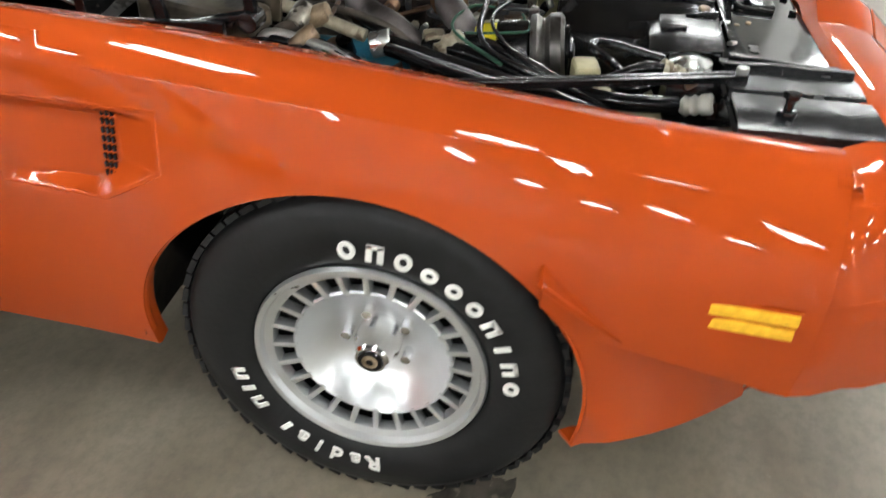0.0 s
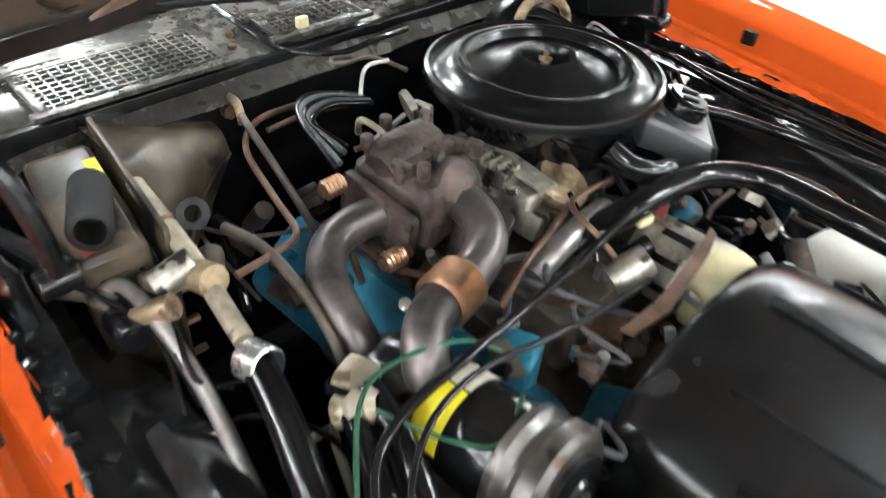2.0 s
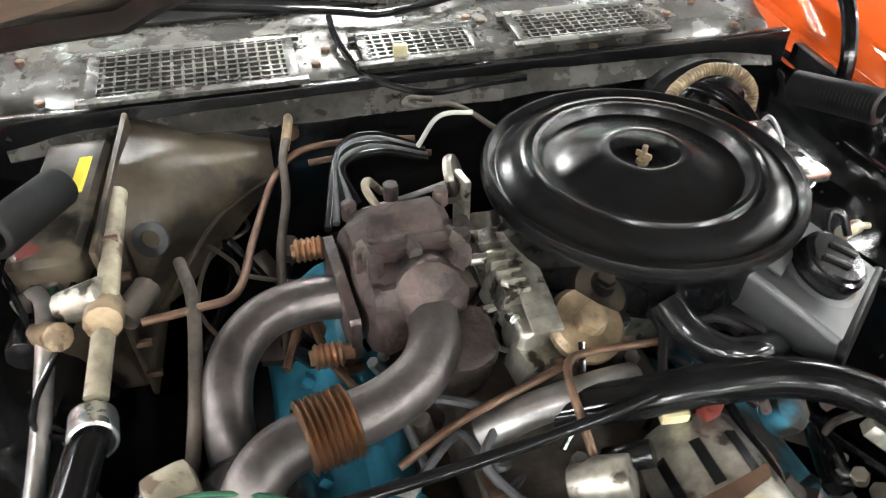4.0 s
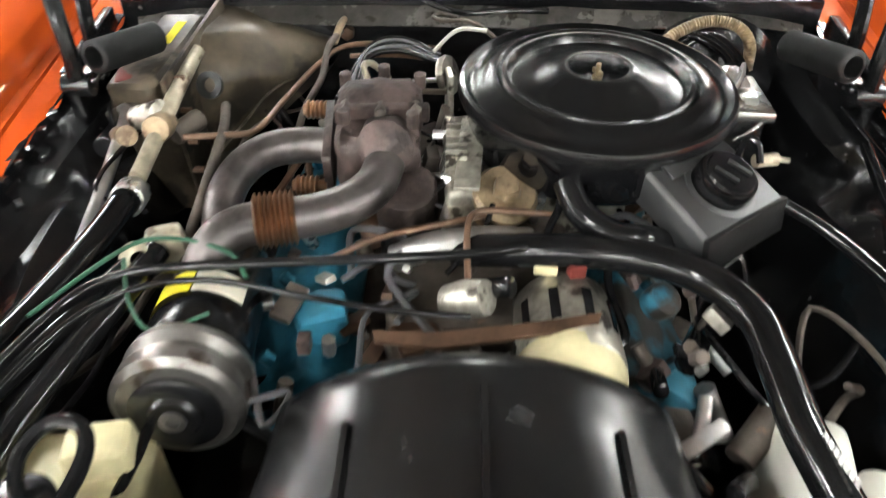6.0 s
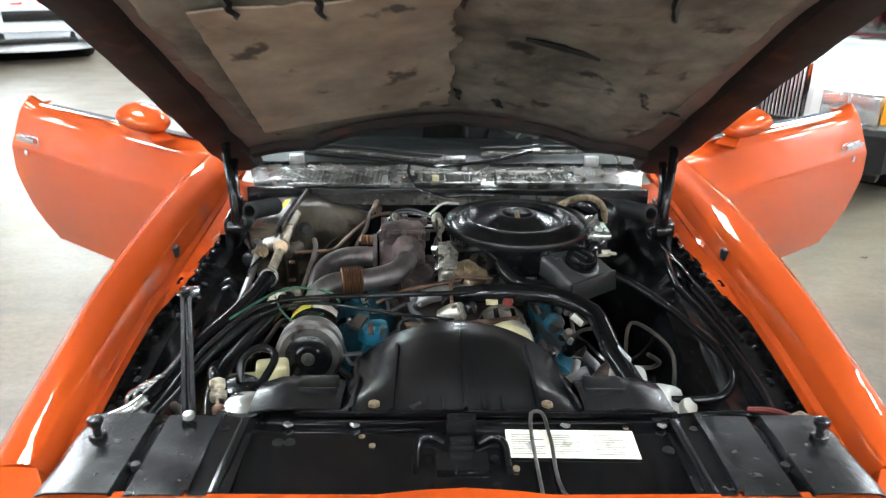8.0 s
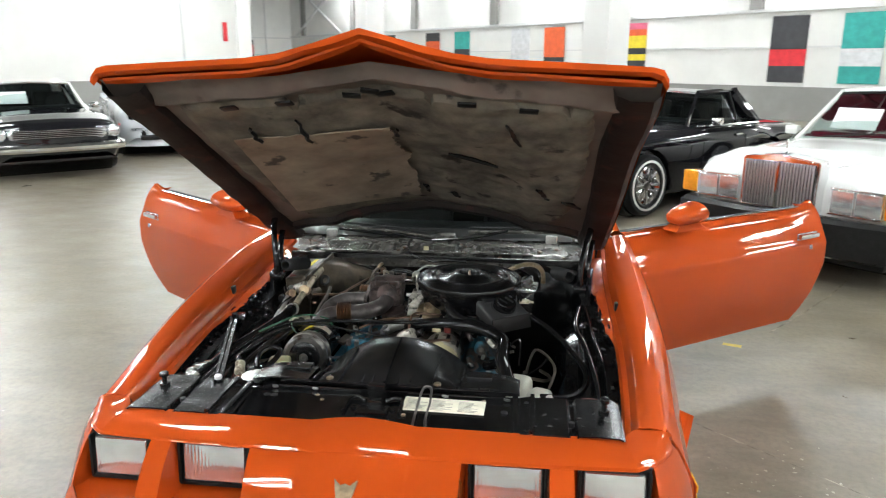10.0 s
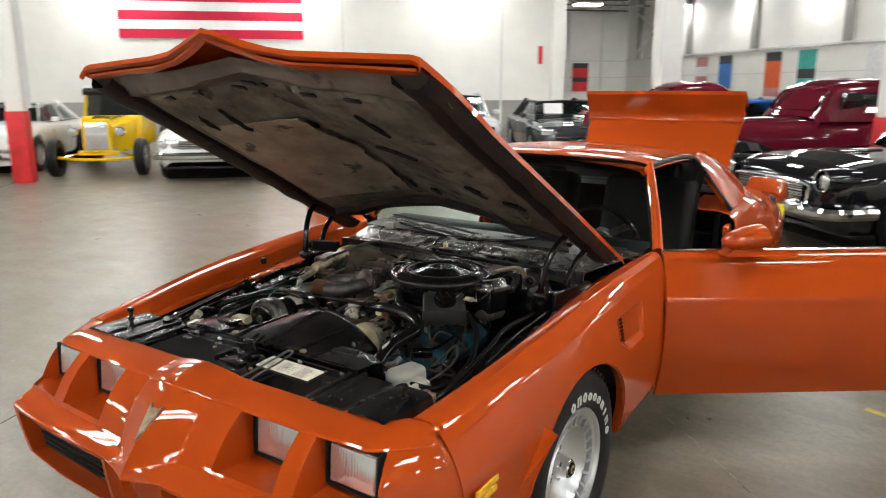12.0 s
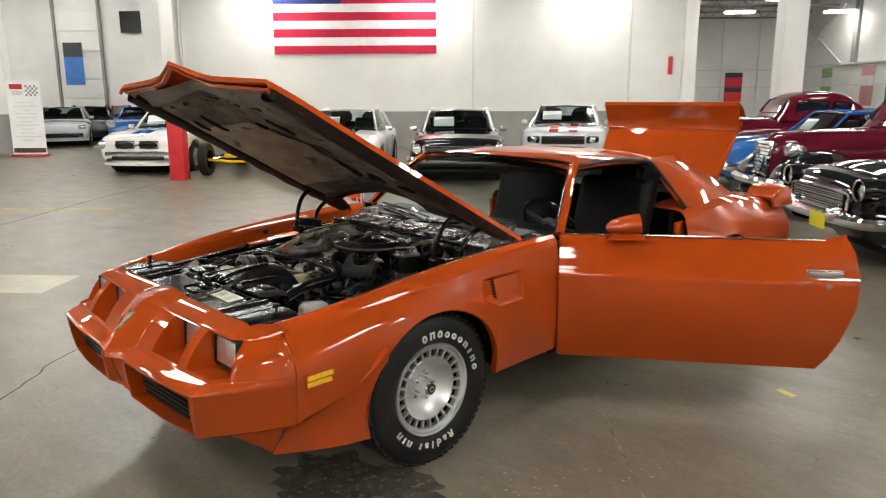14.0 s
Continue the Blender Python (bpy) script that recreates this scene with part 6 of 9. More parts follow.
# alternator and its bracket
al = part("alternator", lathe([(0.0, 0.075), (0.05, 0.075), (0.064, 0.06), (0.066, 0.0), (0.064, -0.055), (0.055, -0.068), (0.0, -0.070)], 36, pose(0.122, -0.105, 0.705, 90, 0, 4)), M["alu"], car, "weathered alternator with a yellowed front housing")
part("front_housing", lathe([(0.0, -0.055), (0.03, -0.055), (0.036, -0.04), (0.050, -0.034), (0.062, -0.02), (0.067, 0.0), (0.067, 0.03), (0.06, 0.032)], 36, pose(0.122, -0.175, 0.703, 90, 180, 4) @ Matrix.Diagonal((1, 1, -1, 1))), M["cream"], al, "yellowed front housing")
part("pulley", lathe([(0.0, 0.02), (0.035, 0.02), (0.028, 0.0), (0.035, -0.02), (0, -0.02)], 28, pose(0.122, -0.225, 0.70, 90, 0, 4)), M["steel"], al)
for k in range(10):
    a = 2 * math.pi * k / 10
    part("cooling_slot", box(0.012, 0.05, 0.006, (0.122 + 0.064 * math.cos(a), -0.10, 0.705 + 0.064 * math.sin(a)), (0, -math.degrees(a) + 90, 0)), M["black_sat"], al)
part("alternator_bracket", plate([(-0.13, -0.022), (-0.06, -0.030), (0.08, -0.004), (0.13, 0.012), (0.135, 0.026), (0.08, 0.014), (0.02, 0.004), (-0.06, -0.008), (-0.135, -0.006)], 0.006, m=pose(0.02, -0.145, 0.764, 6, 0, 0)), M["rustline"], car, "rusty brown slotted bracket")
part("connector", box(0.022, 0.016, 0.02, (0.133, -0.05, 0.775), (0, 0, 15), 0.003), M["faded_red"], al, "red wire connector")
part("terminal", box(0.03, 0.014, 0.014, (0.095, -0.045, 0.772), (0, 0, -8), 0.003), M["cream"], al)
part("oil_filler", lathe([(0.0, 0.03), (0.022, 0.03), (0.025, 0.0), (0.02, -0.03), (0, -0.03)], 20, pose(-0.005, -0.09, 0.76, 20, 60, 0)), M["alu"], car)
part("sensor", cyl(0.014, 0.05, (0.03, -0.075, 0.765), (20, 60, 0), 14, bevel=0.003), M["black_sat"], car)

# compressor
CP = pose(-0.331, -0.10, 0.715, 84, 0, 3)
cp = part("compressor", lathe([(0.0, -0.13), (0.058, -0.13), (0.064, -0.11), (0.064, 0.02), (0.066, 0.03), (0.066, 0.07), (0.06, 0.08), (0.0, 0.085)], 40, CP), M["black_sat"], car, "black compressor with a yellow label")
part("clutch_pulley", lathe([(0.045, 0.075), (0.073, 0.078), (0.075, 0.09), (0.066, 0.10), (0.066, 0.105), (0.075, 0.115), (0.075, 0.135), (0.066, 0.142), (0.045, 0.142)], 48, CP), M["pulley"], cp, "grimy grooved pulley")
part("clutch_plate", lathe([(0.050, 0.140), (0.052, 0.150), (0.045, 0.153), (0.03, 0.153), (0.026, 0.158), (0.014, 0.158), (0.012, 0.150), (0.0, 0.150)], 36, CP), M["black_sat"], cp)
part("clutch_nut", lathe([(0.015, 0.152), (0.015, 0.160), (0.008, 0.161), (0.007, 0.157), (0.0, 0.157)], 24, CP), M["pulley"], cp)
bm = bmesh.new()
rws = []
for k in range(9):
    a = radians(-78 + k * 9)
    rws.append([CP @ Vector((0.0665 * math.sin(a), 0.0665 * math.cos(a), z)) for z in (-0.03, 0.012)])
part("yellow_label", strip(rws), M["yellow"], cp, "bright yellow warning label")
rws = []
for k in range(9):
    a = radians(-4 + k * 7)
    rws.append([CP @ Vector((0.0668 * math.sin(a), 0.0668 * math.cos(a), z)) for z in (-0.03, 0.012)])
part("paper_label", strip(rws), M["paper"], cp)
part("rear_fitting", box(0.05, 0.045, 0.05, (-0.405, 0.005, 0.755), (0, 0, 20), 0.012), M["aged_line"], cp)
part("rear_fitting", lathe([(0.012, -0.03), (0.02, -0.025), (0.016, -0.01), (0.022, 0.0), (0.016, 0.012), (0.02, 0.02), (0.012, 0.03)], 18, pose(-0.43, -0.03, 0.765, 60, 0, 35)), M["aged_line"], cp)
part("drive_belt", tube([(-0.27, -0.225, 0.70), (-0.18, -0.235, 0.62), (-0.08, -0.245, 0.54)], 0.008, 8), M["rubber"], car)

# hoses
def hose(pts, r, m="hose", name="hose", label="glossy black rubber hose", n=12):
    return part(name, tube(pts, r, n), M[m], car, label)


uh = hose([(-0.02, 0.0, 0.762), (0.06, -0.022, 0.782), (0.135, -0.032, 0.792), (0.225, -0.044, 0.790), (0.290, -0.075, 0.784), (0.330, -0.13, 0.778), (0.336, -0.21, 0.773), (0.337, -0.275, 0.768), (0.352, -0.345, 0.755), (0.372, -0.42, 0.735)], 0.0225, name="radiator_hose", label="thick glossy black radiator hose", n=16)
bm = bmesh.new()
for k in range(7):
    box(0.006, 0.0012, 0.010, (0.345 + k * 0.002, -0.300 - k * 0.008, 0.7865), (0, 0, 100), bm=bm)
part("hose_print", bm, M["white_let"], uh)
hose([(-0.10, 0.0, 0.745), (-0.05, 0.0, 0.768), (0.02, 0.005, 0.775), (0.08, 0.015, 0.765)], 0.019, "steel", "coolant_pipe", "dull steel coolant pipe")
sl = hose([(-0.455, 0.40, 0.845), (-0.46, 0.30, 0.83), (-0.465, 0.22, 0.812), (-0.475, 0.12, 0.785)], 0.0125, "aged_line", "suction_line", "beige metal suction line")
part("line_joint", cyl(0.021, 0.05, (-0.466, 0.215, 0.812), (72, 0, 5), 12, bevel=0.004), M["tan"], sl)
part("line_clamp", lathe([(0.021, -0.02), (0.024, -0.018), (0.024, 0.018), (0.021, 0.02)], 20, pose(-0.478, 0.088, 0.775, 76, 0, 8)), M["zinc"], sl, "bright hose clamp")
hose([(-0.476, 0.10, 0.778), (-0.50, 0.0, 0.762), (-0.535, -0.11, 0.75), (-0.575, -0.22, 0.74), (-0.605, -0.32, 0.722), (-0.635, -0.385, 0.71)], 0.020)
fit1 = hose([(-0.63, -0.375, 0.712), (-0.66, -0.415, 0.702), (-0.70, -0.44, 0.695)], 0.016, "zinc", "hose_end", "bright crimped hose end")
for k in range(4):
    part("crimp", lathe([(0.020, -0.006), (0.025, -0.003), (0.025, 0.003), (0.020, 0.006)], 18, pose(-0.615 - k * 0.011, -0.345 - k * 0.014, 0.718 - k * 0.002, 80, 0, 38)), M["zinc"], fit1)
hose([(-0.42, 0.02, 0.755), (-0.45, -0.07, 0.757), (-0.49, -0.15, 0.750), (-0.55, -0.25, 0.728), (-0.60, -0.34, 0.700), (-0.63, -0.40, 0.685)], 0.017)
hose([(-0.625, -0.39, 0.688), (-0.66, -0.44, 0.675), (-0.69, -0.50, 0.60)], 0.013, "zinc", "hose_end", "dull metal pipe end")
hose([(-0.405, -0.02, 0.77), (-0.425, -0.10, 0.765), (-0.46, -0.18, 0.748), (-0.495, -0.26, 0.725), (-0.505, -0.34, 0.715), (-0.495, -0.41, 0.712), (-0.483, -0.45, 0.71)], 0.0165)
fe = part("fitting", lathe([(0.013, -0.04), (0.019, -0.035), (0.019, -0.02), (0.015, -0.015), (0.019, -0.008), (0.015, 0.0), (0.019, 0.008), (0.013, 0.015), (0.009, 0.02), (0.009, 0.05)], 18, pose(-0.478, -0.475, 0.708, 75, 0, -12) @ Matrix.Rotation(math.pi, 4, "X")), M["whiteplas"], car, "crimped white metal fitting")
part("fitting_nut", cyl(0.016, 0.03, (-0.472, -0.52, 0.70), (80, 0, -10), 6, bevel=0.003), M["rustline"], fe)
hose([(-0.56, 0.29, 0.79), (-0.545, 0.28, 0.80), (-0.535, 0.24, 0.795), (-0.535, 0.12, 0.76), (-0.55, 0.0, 0.70), (-0.56, -0.08, 0.62)], 0.010, "steel", "metal_line", "bent steel line")
hose([(-0.60, -0.33, 0.66), (-0.55, -0.40, 0.68), (-0.545, -0.47, 0.69), (-0.52, -0.53, 0.68)], 0.010, "aged_line", "metal_line", "pale metal line")
hose([(-0.39, 0.30, 0.80), (-0.375, 0.22, 0.80), (-0.38, 0.10, 0.77), (-0.40, 0.0, 0.70), (-0.40, -0.05, 0.6)], 0.0075, "dirty", "metal_line", "grimy steel line")
hose([(-0.62, -0.45, 0.69), (-0.56, -0.28, 0.745), (-0.49, -0.13, 0.772), (-0.42, -0.085, 0.788), (-0.30, -0.075, 0.797), (-0.12, -0.06, 0.797), (0.0, -0.045, 0.795), (0.07, -0.035, 0.80)], 0.0065, label="black wiring loom")
hose([(-0.60, -0.42, 0.70), (-0.50, -0.20, 0.76), (-0.42, -0.12, 0.785), (-0.32, -0.095, 0.79), (-0.20, -0.11, 0.78), (-0.10, -0.12, 0.77), (0.0, -0.12, 0.76)], 0.0042, "hose", "cable", "black cable")
hose([(-0.52, -0.14, 0.77), (-0.44, -0.045, 0.79), (-0.38, -0.03, 0.80), (-0.30, -0.055, 0.80), (-0.27, -0.09, 0.79)], 0.003, "green", "green_wire", "thin green wire")
hose([(-0.43, -0.06, 0.79), (-0.40, -0.13, 0.785), (-0.36, -0.17, 0.78), (-0.30, -0.15, 0.79)], 0.0025, "green", "green_wire", "thin green wire")
hose([(-0.43, 0.205, 0.80), (-0.37, 0.212, 0.80), (-0.325, 0.228, 0.80), (-0.30, 0.32, 0.80), (-0.262, 0.45, 0.80), (-0.215, 0.49, 0.815), (-0.13, 0.495, 0.815), (-0.05, 0.48, 0.815)], 0.005, "rustline", "fuel_line", "coppery brown line")
hose([(-0.23, 0.52, 0.83), (-0.245, 0.46, 0.825), (-0.25, 0.40, 0.80), (-0.27, 0.30, 0.78), (-0.28, 0.19, 0.72)], 0.006, "dirty", "fuel_line", "grimy brown line")
hose([(-0.21, 0.47, 0.805), (-0.12, 0.475, 0.805), (-0.03, 0.46, 0.80)], 0.0046, "rustline", "fuel_line", "coppery brown line")
hose([(0.0, -0.10, 0.74), (-0.004, -0.04, 0.78), (-0.004, 0.0, 0.797), (0.004, 0.025, 0.803), (0.03, 0.033, 0.803), (0.115, 0.03, 0.80)], 0.0046, "rustline", "fuel_line", "coppery brown line")
hose([(-0.19, -0.02, 0.755), (-0.12, 0.0, 0.78), (-0.02, 0.025, 0.79), (0.02, 0.04, 0.79)], 0.0046, "rustline", "fuel_line", "coppery brown line")
hose([(0.085, -0.04, 0.79), (0.10, 0.0, 0.80), (0.118, 0.04, 0.81), (0.12, 0.09, 0.80)], 0.0055, label="thin black vacuum hose")
for k in range(5):
    hose([(-0.16 - 0.012 * k, 0.33 - 0.01 * k, 0.82), (-0.17, 0.40 + 0.01 * k, 0.835), (-0.12, 0.42 + 0.012 * k, 0.84), (-0.05, 0.40 + 0.008 * k, 0.83)], 0.005, "greywire" if k % 2 else "hose", "ignition_lead", "grey-black ignition lead")
hose([(0.06, 0.44, 0.84), (0.02, 0.47, 0.862), (-0.01, 0.48, 0.868), (-0.045, 0.475, 0.87), (-0.062, 0.488, 0.87), (-0.05, 0.503, 0.87), (-0.02, 0.492, 0.868)], 0.004, "dirty", "dipstick", "looped steel dipstick handle")
hose([(-0.06, 0.42, 0.84), (-0.02, 0.455, 0.862), (0.03, 0.455, 0.862)], 0.0035, "whiteplas", "wire", "white wire")
hose([(-0.225, 0.565, 0.835), (-0.23, 0.52, 0.84), (-0.24, 0.49, 0.82)], 0.007, "tan", "sender", "brassy sender")
rng = random.Random(12)
for k in range(16):
    x, y = rng.uniform(-0.28, 0.30), rng.uniform(-0.18, 0.42)
    p = [(x, y, 0.72)]
    for j in range(4):
        x, y = x + rng.uniform(-0.09, 0.09), y + rng.uniform(-0.09, 0.09)
        p.append((x, y, 0.70 + rng.uniform(0, 0.07)))
    hose(p, rng.uniform(0.003, 0.006), rng.choice(["hose", "hose", "greywire", "dirty", "rustline"]), "vacuum_hose", "thin engine hose", 8)

# coolant bottle, radiator cap
rb = part("coolant_bottle", box(0.17, 0.19, 0.20, (-0.43, -0.33, 0.60), (0, 0, 8), 0.035, 4), M["cream"], car, "yellowed plastic coolant bottle")
part("bottle_neck", box(0.07, 0.05, 0.05, (-0.395, -0.285, 0.715), (0, 0, 10), 0.012, 3), M["cream"], rb)
part("bottle_cap", lathe([(0.030, 0.69), (0.030, 0.722), (0.042, 0.724), (0.042, 0.734), (0.036, 0.738), (0.0, 0.738)], 24, Matrix.Translation((-0.447, -0.365, 0))), M["black_sat"], rb, "black cap")
part("overflow_hose", tube([(-0.445, -0.36, 0.735), (-0.447, -0.325, 0.765), (-0.425, -0.295, 0.778), (-0.392, -0.298, 0.778), (-0.378, -0.33, 0.772), (-0.388, -0.39, 0.762), (-0.398, -0.425, 0.758)], 0.0085, 10), M["hose"], rb)
rt = part("radiator_tank", box(0.12, 0.10, 0.18, (-0.41, -0.475, 0.655), (0, 0, 0), 0.02), M["black_sat"], car, "black radiator side tank")
bm = lathe([(0.024, 0.735), (0.026, 0.748), (0.038, 0.752), (0.038, 0.762), (0.026, 0.766), (0.020, 0.770), (0.0, 0.770)], 30, Matrix.Translation((-0.406, -0.470, 0)))
box(0.094, 0.018, 0.008, (-0.406, -0.470, 0.757), (0, 0, 40), 0.003, bm=bm)
part("radiator_cap", bm, M["zinc"], rt, "bright metal radiator cap")
bz = part("support_brace", strip([[(-0.66 + dx, -0.015, 0.778 + dz), (-0.484 + dx, -0.555, 0.772 + dz)] for dx, dz in ((-0.013, -0.006), (-0.013, 0.006), (-0.004, 0.006), (-0.002, 0.0), (0.002, 0.0), (0.004, 0.006), (0.013, 0.006), (0.013, -0.006))], closed=False), M["black_sat"], car, "ribbed black steel brace")
part("brace_bolt", cyl(0.011, 0.012, (-0.487, -0.545, 0.783), n=6, bevel=0.002), M["steel"], bz)
part("brace_bolt", cyl(0.011, 0.012, (-0.655, -0.03, 0.788), n=6, bevel=0.002), M["black_worn_sheen"], bz)
part("brace_foot", box(0.05, 0.07, 0.010, (-0.655, 0.0, 0.770), (0, 0, 18), 0.003), M["black_worn_sheen"], bz)
ch = part("crimped_hose", tube([(-0.505, -0.33, 0.755), (-0.490, -0.385, 0.775), (-0.474, -0.420, 0.768)], 0.011, 12), M["hose"], car, "black hose with a pale crimped end")
part("crimp_sleeve", lathe([(0.012, -0.022), (0.015, -0.020), (0.015, -0.006), (0.0125, -0.003), (0.0125, 0.003), (0.016, 0.006), (0.016, 0.020), (0.010, 0.024)], 18, Matrix.Translation((-0.468, -0.432, 0.764)) @ Vector((0.25, -0.85, -0.45)).to_track_quat("Z", "Y").to_matrix().to_4x4()), M["aged_line"], ch, "pale crimped sleeve")
part("hose_nut", cyl(0.014, 0.022, (-0.458, -0.468, 0.744), (62, 0, 16), 6, bevel=0.003), M["rustline"], ch, "brown hexagon nut")
part("line_end", tube([(-0.463, -0.450, 0.754), (-0.456, -0.478, 0.738), (-0.448, -0.515, 0.712)], 0.006, 8), M["aged_line"], ch)
wb = part("washer_bottle", box(0.085, 0.13, 0.16, (0.385, -0.265, 0.62), (0, 0, -12), 0.03, 4), M["whiteplas"], car, "white plastic washer bottle")
part("bottle_lobe", box(0.075, 0.10, 0.12, (0.455, -0.31, 0.625), (0, 0, -20), 0.03, 4), M["whiteplas"], wb)
part("bottle_spout", cyl(0.018, 0.05, (0.485, -0.345, 0.665), (40, 0, 30), 14, bevel=0.004), M["whiteplas"], wb)

# heater case
hc = part("heater_case", lumpy(box(0.090, 0.235, 0.27, (-0.512, 0.420, 0.715), (6, -4, -8), 0.018, 3), 0.004, 16, 2), M["heater"], car, "grimy grey heater case")
rows = []
for k in range(13):
    x = -0.456 + 0.198 * k / 12
    y0, z0, y1, z1, y2, z2, zb = glide([(-0.456, 0.372, 0.650, 0.366, 0.795, 0.430, 0.858, 0.600), (-0.40, 0.415, 0.665, 0.405, 0.795, 0.465, 0.846, 0.620), (-0.33, 0.466, 0.705, 0.458, 0.775, 0.500, 0.820, 0.680), (-0.258, 0.515, 0.755, 0.510, 0.775, 0.530, 0.796, 0.745)], x)
    rows.append([(x, y0, z0), (x, (y0 + y1) / 2, (z0 + z1) / 2), (x, y1, z1 - 0.01), (x, y1 + 0.006, z1 + 0.006), (x, (y1 + y2) / 2, (z1 + z2) / 2 + 0.004), (x, y2, z2), (x, y2 + 0.02, z2 + 0.004), (x, 0.565, z2), (x, 0.565, zb)])
bm = strip(rows, closed=True)
part("blower_housing", lumpy(bm, 0.003, 22, 1), M["heater"], hc, "grimy brown tapering heater housing")
part("housing_flange", tube([(-0.452, 0.362, 0.655), (-0.400, 0.402, 0.705), (-0.345, 0.446, 0.752), (-0.262, 0.506, 0.768)], 0.0035, 8), M["heater"], hc)
part("firewall_boss", cyl(0.014, 0.02, (-0.225, 0.560, 0.808), (90, 0, 0), 6, bevel=0.003), M["rustline"], hc)
part("case_seam", box(0.008, 0.27, 0.290, (-0.458, 0.425, 0.722), (6, 0, -6), 0.003), M["heater"], hc, "rusty bolted seam flange")
for k in range(5):
    part("seam_bolt", cyl(0.006, 0.020, (-0.460, 0.295 + 0.004 * k, 0.62 + 0.055 * k), (0, 90, 0), 6), M["rustline"], hc)
part("line_grommet", lathe([(0.012, -0.006), (0.022, -0.004), (0.022, 0.004), (0.012, 0.006)], 20, pose(-0.418, 0.325, 0.822, 62, 0, -10)), M["rubber"], hc)
part("case_sticker", box(0.016, 0.068, 0.0012, (-0.492, 0.415, 0.8700), (6, -4, -8)), M["yellow"], hc, "yellow sticker")
part("case_switch", box(0.035, 0.05, 0.04, (-0.55, 0.33, 0.82), (0, 0, 10), 0.008), M["faded_red"], hc, "faded red switch")
for k, (x, y, z, mm) in enumerate(((-0.51, 0.26, 0.80, "dirty"), (-0.53, 0.22, 0.79, "tan"), (-0.49, 0.24, 0.815, "alu"), (-0.55, 0.29, 0.79, "dirty"), (-0.44, 0.25, 0.79, "dirty"), (-0.56, 0.24, 0.77, "black_sat"), (-0.58, 0.33, 0.78, "dirty"))):
    part("valve_fitting", cyl(0.014 + 0.003 * (k % 3), 0.055, (x, y, z), (60, 20 * k, 30 * k), 10, bevel=0.003), M[mm], hc)
for k in range(5):
    hose([(-0.60 + 0.03 * k, 0.36, 0.79), (-0.57 + 0.02 * k, 0.28, 0.80), (-0.54, 0.20 - 0.02 * k, 0.77), (-0.56 + 0.02 * k, 0.12, 0.72)], 0.004, "green" if k == 2 else "hose", "vacuum_hose", "thin engine hose", 8)

# brake booster and master cylinder
part("brake_booster", lathe([(0.0, 0.06), (0.05, 0.06), (0.11, 0.03), (0.125, 0.0), (0.11, -0.04), (0.0, -0.05)], 36, pose(0.43, 0.49, 0.755, 90, 0, 0)), M["black_sat"], car, "black brake booster")
mc = part("master_cylinder", box(0.066, 0.118, 0.085, (0.402, 0.262, 0.800), (-5, 0, -4), 0.010), M["black_sat"], car, "grimy master cylinder with a bright lid")
part("reservoir_lid", box(0.078, 0.140, 0.016, (0.402, 0.262, 0.848), (-5, 0, -4), 0.005), M["zinc"], mc, "bright plated lid")
for y, z in ((0.300, 0.866), (0.226, 0.860)):
    bm = bmesh.new()
    g = bmesh.ops.create_cone(bm, cap_ends=True, segments=4, radius1=0.040, radius2=0.014, depth=0.022, matrix=pose(0.402 - (y - 0.26) * 0.07, y, z, -5, 0, 41))
    bmesh.ops.bevel(bm, geom=list(bm.edges), offset=0.003, segments=2, affect="EDGES")
    part("lid_dome", bm, M["zinc"], mc)
part("bail_wire", tube([(0.364, 0.205, 0.80), (0.366, 0.207, 0.872), (0.400, 0.26, 0.880), (0.420, 0.315, 0.876), (0.425, 0.335, 0.83)], 0.0028, 8), M["steel"], mc)
part("bail_wire", tube([(0.385, 0.193, 0.815), (0.410, 0.195, 0.833), (0.428, 0.20, 0.850)], 0.0028, 8), M["zinc"], mc)
part("bore", cyl(0.026, 0.13, (0.398, 0.255, 0.745), (86, 0, -4), 20, bevel=0.004), M["dirty"], mc)
tan_pts = [(0.30, 0.395, 0.855), (0.345, 0.430, 0.874), (0.398, 0.444, 0.888), (0.440, 0.428, 0.886), (0.462, 0.412, 0.862), (0.465, 0.405, 0.82)]
part("corrugated_hose", tube(tan_pts, lambda t: 0.0092 + 0.0014 * math.sin(t * 300), 14, 22), M["tan"], car, "tan corrugated hose")
for k in range(3):
    hose([(0.30 + 0.02 * k, 0.42, 0.84), (0.36 + 0.02 * k, 0.44, 0.865), (0.42 + 0.01 * k, 0.40, 0.85), (0.43 + 0.01 * k, 0.33, 0.82)], 0.007, label="black ribbed conduit")
hose([(0.42, 0.06, 0.80), (0.47, 0.02, 0.785), (0.52, -0.04, 0.765), (0.57, -0.14, 0.745), (0.60, -0.24, 0.73), (0.595, -0.31, 0.71), (0.55, -0.345, 0.69), (0.46, -0.335, 0.68)], 0.010)
hose([(0.60, 0.22, 0.79), (0.58, 0.05, 0.775), (0.605, -0.1, 0.76), (0.625, -0.28, 0.74), (0.63, -0.42, 0.715), (0.60, -0.50, 0.70)], 0.009)
hose([(0.62, 0.35, 0.78), (0.63, 0.10, 0.775), (0.64, -0.05, 0.765), (0.655, -0.2, 0.75)], 0.006)
hose([(0.44, -0.40, 0.68), (0.50, -0.42, 0.70), (0.58, -0.44, 0.715), (0.62, -0.48, 0.72)], 0.008)
part("lamp_wiring", tube([(0.58, -0.43, 0.72), (0.61, -0.455, 0.735), (0.635, -0.48, 0.74)], 0.007, 8), M["faded_red"], car, "bundle of red wires")
